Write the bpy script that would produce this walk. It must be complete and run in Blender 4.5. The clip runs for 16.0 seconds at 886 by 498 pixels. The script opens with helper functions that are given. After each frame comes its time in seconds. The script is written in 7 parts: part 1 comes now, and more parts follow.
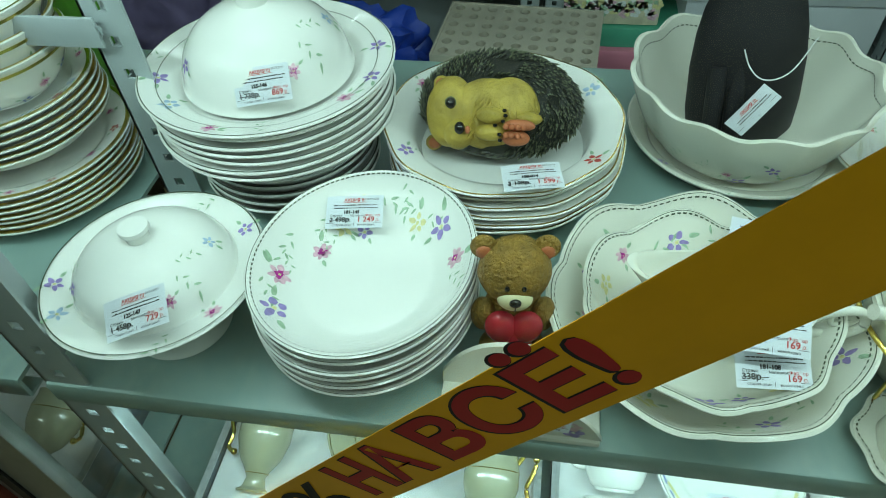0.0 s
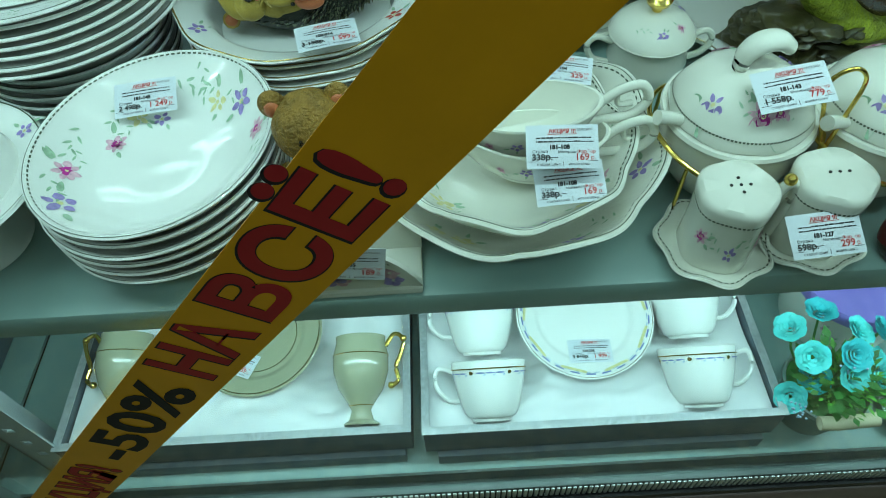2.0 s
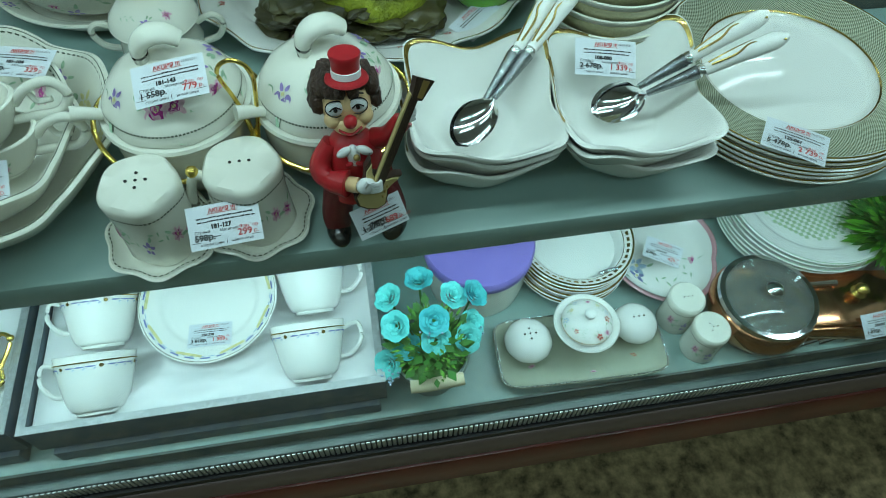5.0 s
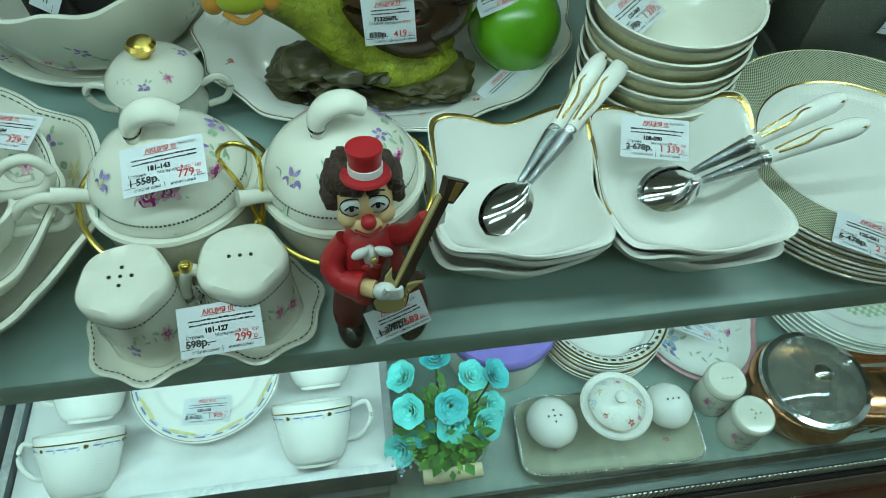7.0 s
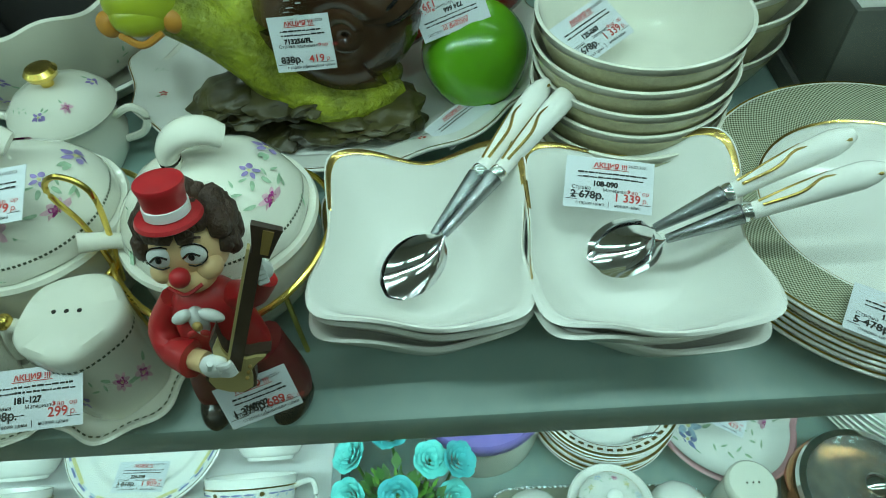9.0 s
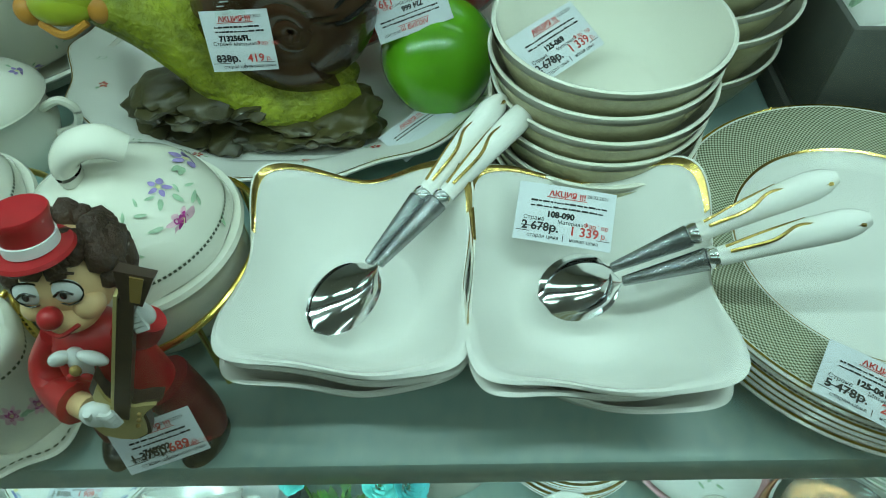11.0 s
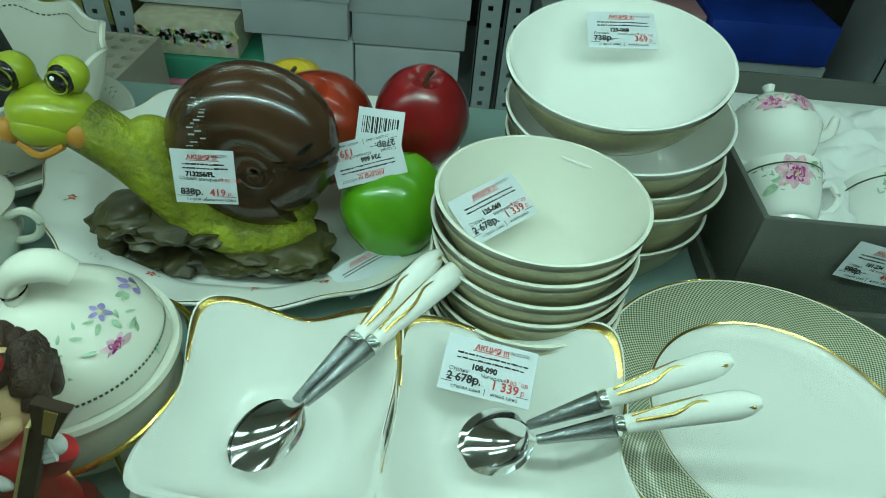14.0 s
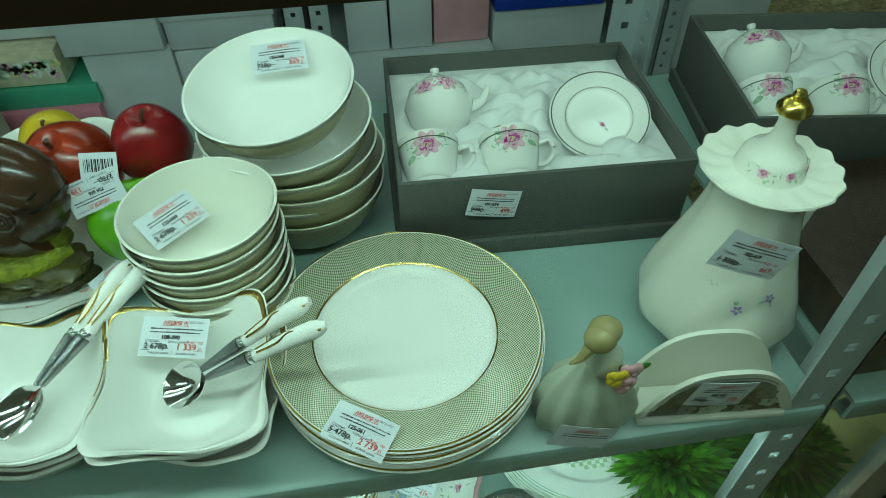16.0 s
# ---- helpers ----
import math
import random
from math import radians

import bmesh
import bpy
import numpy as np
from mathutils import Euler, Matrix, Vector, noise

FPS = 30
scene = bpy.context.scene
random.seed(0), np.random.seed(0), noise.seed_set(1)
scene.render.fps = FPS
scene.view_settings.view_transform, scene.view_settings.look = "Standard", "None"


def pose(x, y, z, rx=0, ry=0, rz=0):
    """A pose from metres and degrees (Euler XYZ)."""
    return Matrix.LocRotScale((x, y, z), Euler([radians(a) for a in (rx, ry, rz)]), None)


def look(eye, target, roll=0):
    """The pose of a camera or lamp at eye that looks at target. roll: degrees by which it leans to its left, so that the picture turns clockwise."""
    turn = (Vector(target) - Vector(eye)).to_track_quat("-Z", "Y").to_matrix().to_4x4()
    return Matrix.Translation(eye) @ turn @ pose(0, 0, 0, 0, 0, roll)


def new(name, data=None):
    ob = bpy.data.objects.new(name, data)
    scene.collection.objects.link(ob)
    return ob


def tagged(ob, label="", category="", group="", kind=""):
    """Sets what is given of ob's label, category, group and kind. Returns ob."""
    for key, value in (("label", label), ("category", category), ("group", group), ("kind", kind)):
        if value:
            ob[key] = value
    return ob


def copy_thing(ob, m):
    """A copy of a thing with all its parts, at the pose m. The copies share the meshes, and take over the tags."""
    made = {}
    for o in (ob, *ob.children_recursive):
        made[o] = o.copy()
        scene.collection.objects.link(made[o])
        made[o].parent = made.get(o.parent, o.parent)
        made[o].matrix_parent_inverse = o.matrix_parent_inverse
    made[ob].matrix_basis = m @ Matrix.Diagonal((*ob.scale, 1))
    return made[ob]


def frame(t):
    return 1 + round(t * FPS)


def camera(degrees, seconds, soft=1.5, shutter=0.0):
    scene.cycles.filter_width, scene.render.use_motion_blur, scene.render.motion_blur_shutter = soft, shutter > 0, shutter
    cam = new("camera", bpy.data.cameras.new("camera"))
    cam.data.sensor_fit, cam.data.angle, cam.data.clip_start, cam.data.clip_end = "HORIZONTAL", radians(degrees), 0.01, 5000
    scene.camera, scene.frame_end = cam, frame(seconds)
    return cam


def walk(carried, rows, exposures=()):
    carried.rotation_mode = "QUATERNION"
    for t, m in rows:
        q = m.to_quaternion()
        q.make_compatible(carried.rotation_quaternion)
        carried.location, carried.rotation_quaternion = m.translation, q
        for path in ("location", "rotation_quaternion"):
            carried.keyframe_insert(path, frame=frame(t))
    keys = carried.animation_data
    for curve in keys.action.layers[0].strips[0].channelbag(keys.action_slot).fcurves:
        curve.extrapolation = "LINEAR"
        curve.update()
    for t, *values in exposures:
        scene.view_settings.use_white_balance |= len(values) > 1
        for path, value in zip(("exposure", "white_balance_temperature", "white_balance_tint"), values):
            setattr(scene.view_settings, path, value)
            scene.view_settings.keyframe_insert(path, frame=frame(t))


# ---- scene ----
cam = camera(68.3, 16.0, soft=0.6)
PATH = [
    (0, (0.064, -0.001, 1.226), (-0.213, 1.33, -0.24), -4.0),
    (0.5, (0.042, -0.009, 1.194), (-0.308, 1.239, -0.328), -6.8),
    (1, (0.044, -0.02, 1.174), (-0.3, 1.193, -0.379), -9.1),
    (1.5, (0.08, -0.027, 1.17), (-0.109, 1.169, -0.422), -7.7),
    (2, (0.134, -0.032, 1.182), (0.117, 1.167, -0.418), -4.0),
    (2.5, (0.174, -0.033, 1.181), (0.158, 1.146, -0.435), -4.7),
    (3, (0.225, -0.037, 1.181), (0.242, 1.118, -0.452), -4.4),
    (3.5, (0.284, -0.041, 1.178), (0.372, 1.044, -0.499), -2.1),
    (4, (0.355, -0.044, 1.182), (0.515, 1.006, -0.513), 1.5),
    (4.5, (0.412, -0.049, 1.182), (0.582, 0.993, -0.517), 0.8),
    (5, (0.445, -0.051, 1.193), (0.656, 1.03, -0.476), 1.9),
    (5.2, (0.448, -0.044, 1.198), (0.694, 1.074, -0.442), 2.4),
    (7.3, (0.445, 0.021, 1.175), (0.636, 1.164, -0.456), 2.1),
    (7.5, (0.449, 0.022, 1.176), (0.663, 1.144, -0.466), 2.7),
    (8, (0.48, 0.029, 1.156), (0.621, 1.237, -0.431), -0.4),
    (8.5, (0.521, 0.052, 1.133), (0.522, 1.335, -0.402), -3.1),
    (8.7, (0.532, 0.055, 1.123), (0.504, 1.342, -0.407), -4.4),
    (10.8, (0.567, 0.092, 1.108), (0.523, 1.373, -0.428), -3.1),
    (11, (0.572, 0.095, 1.106), (0.545, 1.345, -0.455), -2.0),
    (11.5, (0.582, 0.1, 1.101), (0.564, 1.378, -0.437), 0.3),
    (12, (0.578, 0.097, 1.11), (0.554, 1.486, -0.329), -0.5),
    (12.5, (0.575, 0.091, 1.122), (0.596, 1.621, -0.166), 3.0),
    (13, (0.576, 0.095, 1.124), (0.581, 1.634, -0.153), 4.5),
    (13.5, (0.576, 0.097, 1.124), (0.585, 1.634, -0.157), 4.0),
    (14, (0.589, 0.094, 1.129), (0.644, 1.602, -0.184), 5.4),
    (14.5, (0.621, 0.082, 1.141), (0.742, 1.549, -0.212), 6.7),
    (15, (0.674, 0.061, 1.159), (0.818, 1.471, -0.252), 5.9),
    (15.5, (0.726, 0.014, 1.183), (0.893, 1.403, -0.245), 0.1),
    (16, (0.76, -0.003, 1.235), (0.973, 1.393, -0.181), -0.6),
]
walk(cam, [(t, look(eye, target, roll)) for t, eye, target, roll in PATH], [(0, 0.06, 6420, 17.0), (0.5, 0.0, 6363, 15.7), (1.0, 0.02, 5950, 10.5), (1.5, -0.06, 5850, 9.5), (2.5, -0.17, 6040, 15.8), (3.0, -0.17, 6080, 19.8), (4.5, -0.26, 6050, 19.8), (5, -0.23, 6050, 19.8), (8, -0.18, 6430, 13.3), (11, -0.15, 6370, 11.3), (12, -0.17, 6370, 10.1), (12.5, -0.13, 6370, 9.6), (14.5, -0.09, 6502, 6.6), (15.5, -0.17, 6590, 4.0), (16, -0.13, 6640, 2.8)])

# ---- light ----
ZS, ZL, ZF = 0.822, 0.525, -0.1   # upper shelf, lower shelf, shop floor
world = bpy.data.worlds.new("shop_air")
scene.world = world
world.use_nodes = True
world.node_tree.nodes["Background"].inputs[0].default_value = (0.68, 1.0, 0.9, 1)
world.node_tree.nodes["Background"].inputs[1].default_value = 0.014


def area(name, m, sx, sy, watts, col):
    d = bpy.data.lights.new(name, "AREA")
    d.shape, d.size, d.size_y, d.energy, d.color = "RECTANGLE", sx, sy, watts, col
    o = new(name, d)
    o.matrix_world = m
    return o


COOL = (0.69, 1.0, 0.93)
area("led_light_lower", look((0.39, 0.221, 0.787), (0.39, 0.285, 0.50)), 1.28, 0.012, 1.95, (0.62, 1.0, 0.95))
for k, (lx, ly) in enumerate([(-1.2, -0.9), (0.5, -0.9), (2.1, -0.9), (-0.5, 0.45), (1.3, 0.45)]):
    area("ceiling_tube_light", look((lx, ly, 2.60), (lx, ly, 0)), 1.2, 0.12, 4.9 if ly < 0 else 2.6, COOL)


# ---- materials ----
def mat(name, col, rough=0.5, metal=0.0, vary=0.12, scale=40.0, bump=0.0, coat=0.0, emit=0.0, spec=0.5, fine=None, alpha=None, trans=0.0, ior=1.45, sss=0.0):
    m = bpy.data.materials.new(name)
    m.use_nodes = True
    nt = m.node_tree
    b = nt.nodes["Principled BSDF"]
    b.inputs["Base Color"].default_value = (*col, 1)
    b.inputs["Roughness"].default_value = rough
    b.inputs["Metallic"].default_value = metal
    b.inputs["Coat Weight"].default_value = coat
    b.inputs["Coat Roughness"].default_value = 0.04
    b.inputs["Specular IOR Level"].default_value = spec
    b.inputs["Transmission Weight"].default_value = trans
    b.inputs["IOR"].default_value = ior
    if emit:
        b.inputs["Emission Color"].default_value = (*col, 1)
        b.inputs["Emission Strength"].default_value = emit
    if sss:
        b.inputs["Subsurface Weight"].default_value = sss
        b.inputs["Subsurface Radius"].default_value = (0.003, 0.003, 0.003)
    tc = nt.nodes.new("ShaderNodeTexCoord")
    if vary or bump:
        n1 = nt.nodes.new("ShaderNodeTexNoise")
        n1.inputs["Scale"].default_value = scale
        n1.inputs["Detail"].default_value = 5
        nt.links.new(tc.outputs["Object"], n1.inputs["Vector"])
        n2 = nt.nodes.new("ShaderNodeTexNoise")
        n2.inputs["Scale"].default_value = fine or scale * 9
        n2.inputs["Detail"].default_value = 3
        nt.links.new(tc.outputs["Object"], n2.inputs["Vector"])
    if vary:
        mx = nt.nodes.new("ShaderNodeMix")
        mx.data_type = "RGBA"
        mx.inputs[6].default_value = (*[max(0, c * (1 - vary)) for c in col], 1)
        mx.inputs[7].default_value = (*[min(1, c * (1 + vary)) for c in col], 1)
        add = nt.nodes.new("ShaderNodeMath")
        add.operation = "MULTIPLY_ADD"
        add.inputs[1].default_value = 0.35
        add.use_clamp = True
        nt.links.new(n2.outputs[0], add.inputs[0])
        sub = nt.nodes.new("ShaderNodeMapRange")
        sub.inputs[1].default_value, sub.inputs[2].default_value = 0.3, 0.7
        sub.inputs[3].default_value, sub.inputs[4].default_value = -0.1, 0.75
        nt.links.new(n1.outputs[0], sub.inputs[0])
        nt.links.new(sub.outputs[0], add.inputs[2])
        nt.links.new(add.outputs[0], mx.inputs[0])
        nt.links.new(mx.outputs[2], b.inputs["Base Color"])
    if bump:
        bp = nt.nodes.new("ShaderNodeBump")
        bp.inputs["Strength"].default_value = bump
        bp.inputs["Distance"].default_value = 0.002
        nt.links.new(n2.outputs[0], bp.inputs["Height"])
        nt.links.new(bp.outputs[0], b.inputs["Normal"])
    return m


PORC = mat("white_porcelain", (0.86, 0.86, 0.82), 0.03, coat=0.0, vary=0.025, scale=25)
IVORY = mat("ivory_porcelain", (0.78, 0.77, 0.68), 0.035, coat=0.0, vary=0.03, scale=25)
BIRDHEAD = mat("glazed_olive_head", (0.30, 0.25, 0.11), 0.16, coat=0.6, vary=0.12, scale=60)
LANDDARK = mat("landscape_print_dark", (0.10, 0.085, 0.055), 0.25, vary=0.6, scale=160)
LANDSKY = mat("landscape_print_sky", (0.20, 0.20, 0.16), 0.25, vary=0.3, scale=80)
OLIVE = mat("grey_green_porcelain", (0.38, 0.38, 0.26), 0.18, coat=0.5, vary=0.05, scale=30)
GOLD = mat("gold_trim", (0.82, 0.60, 0.14), 0.22, 1.0, vary=0.15, scale=60)
DULLGOLD = mat("worn_gold_line", (0.50, 0.35, 0.11), 0.20, 0.9, vary=0.3, scale=200)
CHROME = mat("polished_steel", (0.82, 0.83, 0.84), 0.10, 1.0, vary=0.04, scale=60)
STEEL = mat("stamped_steel", (0.32, 0.34, 0.35), 0.25, 1.0, vary=0.2, scale=120, bump=0.3)
SHELF = mat("grey_painted_shelf", (0.27, 0.39, 0.36), 0.33, vary=0.10, scale=14, bump=0.05, fine=400)
POST = mat("grey_painted_angle_steel", (0.40, 0.45, 0.46), 0.38, 0.1, vary=0.12, scale=18, bump=0.05)
POSTDARK = mat("shadow_grey_steel", (0.16, 0.18, 0.17), 0.4, 0.3, vary=0.15, scale=20)
ALU = mat("anodised_aluminium", (0.38, 0.41, 0.40), 0.42, 0.9, vary=0.08, scale=40)
BLACK = mat("black_rubber_seal", (0.012, 0.012, 0.012), 0.5, vary=0.2)
REDWOOD = mat("mahogany_laminate", (0.17, 0.028, 0.016), 0.38, vary=0.35, scale=12, bump=0.1, coat=0.2)
DARKWOOD = mat("dark_brown_laminate", (0.035, 0.018, 0.013), 0.45, vary=0.3, scale=12)
STONE = mat("speckled_stone_floor", (0.36, 0.285, 0.14), 0.35, vary=0.8, scale=45, fine=200, bump=0.05)
TAPE = mat("yellow_sale_tape", (0.78, 0.36, 0.004), 0.30, vary=0.05, scale=30, spec=0.4)
TAPERED = mat("red_tape_print", (0.42, 0.012, 0.02), 0.45, vary=0.08)
INK = mat("black_print", (0.015, 0.015, 0.018), 0.6, vary=0.0)
REDINK = mat("red_print", (0.62, 0.06, 0.05), 0.6, vary=0.0)
PAPER = mat("label_paper", (0.68, 0.72, 0.77), 0.55, vary=0.03, scale=80)
SATIN = mat("white_satin", (0.80, 0.80, 0.80), 0.32, vary=0.05, scale=30)
TISSUE = mat("white_tissue_paper", (0.78, 0.79, 0.78), 0.75, vary=0.06, scale=40, bump=0.25, fine=160)
SILVERPAPER = mat("silver_foil_paper", (0.55, 0.57, 0.58), 0.28, 0.5, vary=0.2, scale=220)
GREYBOX = mat("grey_cardboard", (0.095, 0.10, 0.090), 0.6, vary=0.1, scale=60, bump=0.08)
BLUEBOX = mat("dark_blue_grey_cardboard", (0.10, 0.13, 0.16), 0.5, vary=0.1, scale=60)
WHITEBOX = mat("white_carton", (0.50, 0.52, 0.54), 0.6, vary=0.07, scale=20)
BROWNBOX = mat("brown_carton", (0.22, 0.145, 0.075), 0.75, vary=0.12, scale=20, bump=0.1)
PINKBOX = mat("pink_carton", (0.62, 0.20, 0.28), 0.5, vary=0.08)
GREENBOX = mat("green_carton", (0.06, 0.34, 0.22), 0.5, vary=0.08)
FLORALBOX = mat("cream_floral_carton", (0.62, 0.55, 0.40), 0.5, vary=0.2, scale=60)
YELLOWBOX = mat("yellow_carton", (0.50, 0.47, 0.16), 0.5, vary=0.1)
BLUEBAG = mat("blue_plastic_bag", (0.012, 0.05, 0.36), 0.35, vary=0.3, scale=12, bump=0.2, fine=50)
PURPLECLOTH = mat("dull_purple_cloth", (0.16, 0.12, 0.24), 0.8, vary=0.3, scale=15)
CRATE = mat("beige_plastic_crate", (0.47, 0.42, 0.34), 0.5, vary=0.1, scale=20)
# near-black colour standing in for the shade inside holes and deep gaps
HOLESHADE = mat("painted_recess_shade", (0.015, 0.014, 0.013), 0.8, vary=0.2)
WALLPAINT = mat("shop_wall_paint", (0.62, 0.63, 0.60), 0.7, vary=0.08, scale=4)
CEILPAINT = mat("white_ceiling_tile", (0.80, 0.80, 0.78), 0.8, vary=0.05, scale=8)
TUBELIGHT = mat("lit_fluorescent_tube", (0.72, 1.0, 0.92), 0.5, vary=0, emit=26.0)
DIFFUSER = mat("lit_diffuser", (0.75, 1.0, 0.93), 0.5, vary=0, emit=0.8)
LEDDOT = mat("white_led", (0.85, 1.0, 0.97), 0.4, vary=0, emit=14.0)
STRIPLED = mat("strong_cool_led", COOL, 0.4, vary=0, emit=385.0)
LEAF = mat("leaf_green", (0.035, 0.15, 0.02), 0.5, vary=0.35, scale=60)
LIGHTLEAF = mat("bright_leaf_green", (0.09, 0.30, 0.02), 0.5, vary=0.35, scale=60)
TURQ = mat("turquoise_foam_petal", (0.13, 0.68, 0.66), 0.65, vary=0.12, scale=60)
TURQDEEP = mat("deep_turquoise_petal", (0.06, 0.50, 0.54), 0.65, vary=0.12, scale=60)
POTGREY = mat("grey_green_flower_pot", (0.22, 0.29, 0.26), 0.4, vary=0.1)
CREAM = mat("cream_paper", (0.66, 0.60, 0.40), 0.6, vary=0.08)
LILAC = mat("lilac_plastic_lid", (0.25, 0.19, 0.58), 0.42, vary=0.05)
COPPER = mat("copper_steel", (0.62, 0.27, 0.13), 0.14, 1.0, vary=0.12, scale=20)
BEARBROWN = mat("toffee_brown_fur", (0.26, 0.145, 0.022), 0.55, vary=0.3, scale=90, bump=1.6, fine=300)
BEARCREAM = mat("cream_muzzle", (0.72, 0.68, 0.42), 0.45, vary=0.05)
HEARTRED = mat("glossy_heart_red", (0.40, 0.018, 0.03), 0.22, vary=0.15, scale=40, coat=0.4)
NOSEBLACK = mat("gloss_black_paint", (0.010, 0.009, 0.009), 0.2, vary=0.1, coat=0.3)
CATBLACK = mat("matt_black_resin", (0.012, 0.011, 0.013), 0.62, vary=0.2, scale=30)
HOGSPINE = mat("dark_green_black_spines", (0.012, 0.013, 0.008), 0.5, vary=0.7, scale=70)
HOGTIP = mat("pale_spine_tips", (0.10, 0.11, 0.06), 0.5, vary=0.5, scale=70)
HOGBELLY = mat("yellow_belly_fur", (0.42, 0.30, 0.05), 0.5, vary=0.35, scale=60, bump=0.9, fine=200)
HOGPINK = mat("orange_pink_paw", (0.50, 0.15, 0.06), 0.45, vary=0.2, scale=70)
DOLLRED = mat("doll_coat_red", (0.42, 0.012, 0.018), 0.38, vary=0.15, scale=50)
SKIN = mat("painted_doll_skin", (0.74, 0.50, 0.26), 0.4, vary=0.1)
HAIR = mat("doll_dark_brown_hair", (0.045, 0.022, 0.014), 0.5, vary=0.4, scale=80, bump=0.6)
WHITEPAINT = mat("white_paint", (0.75, 0.76, 0.76), 0.4, vary=0.05)
GUITAR = mat("cream_guitar_body", (0.55, 0.44, 0.19), 0.35, vary=0.12)
GUITARDARK = mat("dark_guitar_neck", (0.05, 0.028, 0.022), 0.35, vary=0.2)
SNAILGREEN = mat("lime_green_snail_skin", (0.23, 0.26, 0.015), 0.38, vary=0.75, scale=40, bump=1.6, fine=260)
SNAILHEAD = mat("yellow_green_snail_face", (0.34, 0.40, 0.022), 0.28, vary=0.22, scale=30, coat=0.2)
DOLLDARK = mat("dark_red_trousers", (0.13, 0.007, 0.012), 0.42, vary=0.25, scale=50)
DOLLGOLD = mat("dull_gold_paint", (0.45, 0.30, 0.10), 0.4, 0.5, vary=0.2)
RIBSTEEL = mat("ribbed_grey_steel", (0.58, 0.64, 0.61), 0.36, 0.6, vary=0.15, scale=80)
SNAILCHEEK = mat("orange_cheek", (0.50, 0.22, 0.03), 0.4, vary=0.15)
SNAILSHELL = mat("dark_brown_lacquer_shell", (0.060, 0.026, 0.013), 0.24, vary=0.6, scale=22, coat=0.5)
ROCK = mat("painted_olive_rock", (0.048, 0.042, 0.013), 0.36, vary=0.9, scale=25, coat=0.2, bump=0.5, fine=90)
APPLERED = mat("red_lacquer_apple", (0.27, 0.008, 0.012), 0.25, vary=0.4, scale=22, coat=0.4)
APPLEYEL = mat("yellow_red_apple", (0.32, 0.028, 0.008), 0.25, vary=0.9, scale=16, coat=0.4)
YELLOWFRUIT = mat("yellow_fruit", (0.62, 0.42, 0.02), 0.3, vary=0.1, coat=0.3)
PEARGREEN = mat("bright_green_fruit", (0.13, 0.42, 0.012), 0.25, vary=0.25, scale=16, coat=0.4)
BROWNSTEM = mat("brown_stem", (0.08, 0.04, 0.02), 0.6)
WEAVE = mat("fine_gold_mesh_print", (0.42, 0.42, 0.33), 0.25, 0.15, vary=0, coat=0.4)
_nt = WEAVE.node_tree
_tc, _sp, _an, _u, _su, _ln, _v, _f, _sv, _m3, _mx = (_nt.nodes.new("ShaderNode" + k) for k in ("TexCoord", "SeparateXYZ", "Math", "Math", "Math", "VectorMath", "Math", "Math", "Math", "Math", "Mix"))
_an.operation, _u.operation, _su.operation, _ln.operation, _v.operation, _f.operation, _sv.operation, _m3.operation = "ARCTAN2", "MULTIPLY", "SINE", "LENGTH", "ADD", "MULTIPLY", "SINE", "MULTIPLY_ADD"
_u.inputs[1].default_value, _f.inputs[1].default_value = 220.0, 2700.0
_m3.inputs[2].default_value, _m3.use_clamp = 0.45, True
_mx.data_type = "RGBA"
_mx.inputs[6].default_value, _mx.inputs[7].default_value = (0.14, 0.155, 0.09, 1), (0.66, 0.69, 0.53, 1)
for _a, _b in ((_tc.outputs["Object"], _sp.inputs[0]), (_tc.outputs["Object"], _ln.inputs[0]), (_sp.outputs[1], _an.inputs[0]), (_sp.outputs[0], _an.inputs[1]), (_an.outputs[0], _u.inputs[0]), (_u.outputs[0], _su.inputs[0]), (_ln.outputs["Value"], _v.inputs[0]), (_sp.outputs[2], _v.inputs[1]), (_v.outputs[0], _f.inputs[0]), (_f.outputs[0], _sv.inputs[0]), (_su.outputs[0], _m3.inputs[0]), (_sv.outputs[0], _m3.inputs[1]), (_m3.outputs[0], _mx.inputs[0]), (_mx.outputs[2], _nt.nodes["Principled BSDF"].inputs["Base Color"])):
    _nt.links.new(_a, _b)
BEIGEMESH = mat("pale_gold_mesh_glaze", (0.43, 0.40, 0.23), 0.16, 0.1, vary=0.16, scale=500, fine=2600, bump=0.06)
BIRDGREY = mat("grey_green_glazed_figure", (0.44, 0.48, 0.38), 0.3, vary=0.25, scale=35, coat=0.4)
PALEPINK = mat("pale_pink_glaze", (0.62, 0.32, 0.36), 0.25, vary=0.1, coat=0.4)
MINT = mat("mint_gingham_glaze", (0.45, 0.60, 0.38), 0.2, vary=0.12, coat=0.4)
SMOKE = mat("smoky_print", (0.20, 0.20, 0.15), 0.3, vary=0.3, scale=40)
YPAPER = mat("yellow_wrapping_paper", (0.50, 0.46, 0.18), 0.6, vary=0.15)
P_PINK = mat("pink_flower_print", (0.72, 0.44, 0.53), 0.25, vary=0.3, scale=300)
P_ROSE = mat("magenta_rose_print", (0.42, 0.03, 0.24), 0.25, vary=0.45, scale=220)
P_VIOLET = mat("violet_flower_print", (0.33, 0.25, 0.56), 0.25, vary=0.3, scale=300)
P_BLUE = mat("blue_flower_print", (0.40, 0.54, 0.70), 0.25, vary=0.2, scale=300)
P_NAVY = mat("navy_border_print", (0.20, 0.25, 0.50), 0.25, vary=0.2, scale=300)
P_YELLOW = mat("yellow_flower_print", (0.74, 0.68, 0.34), 0.25, vary=0.2, scale=300)
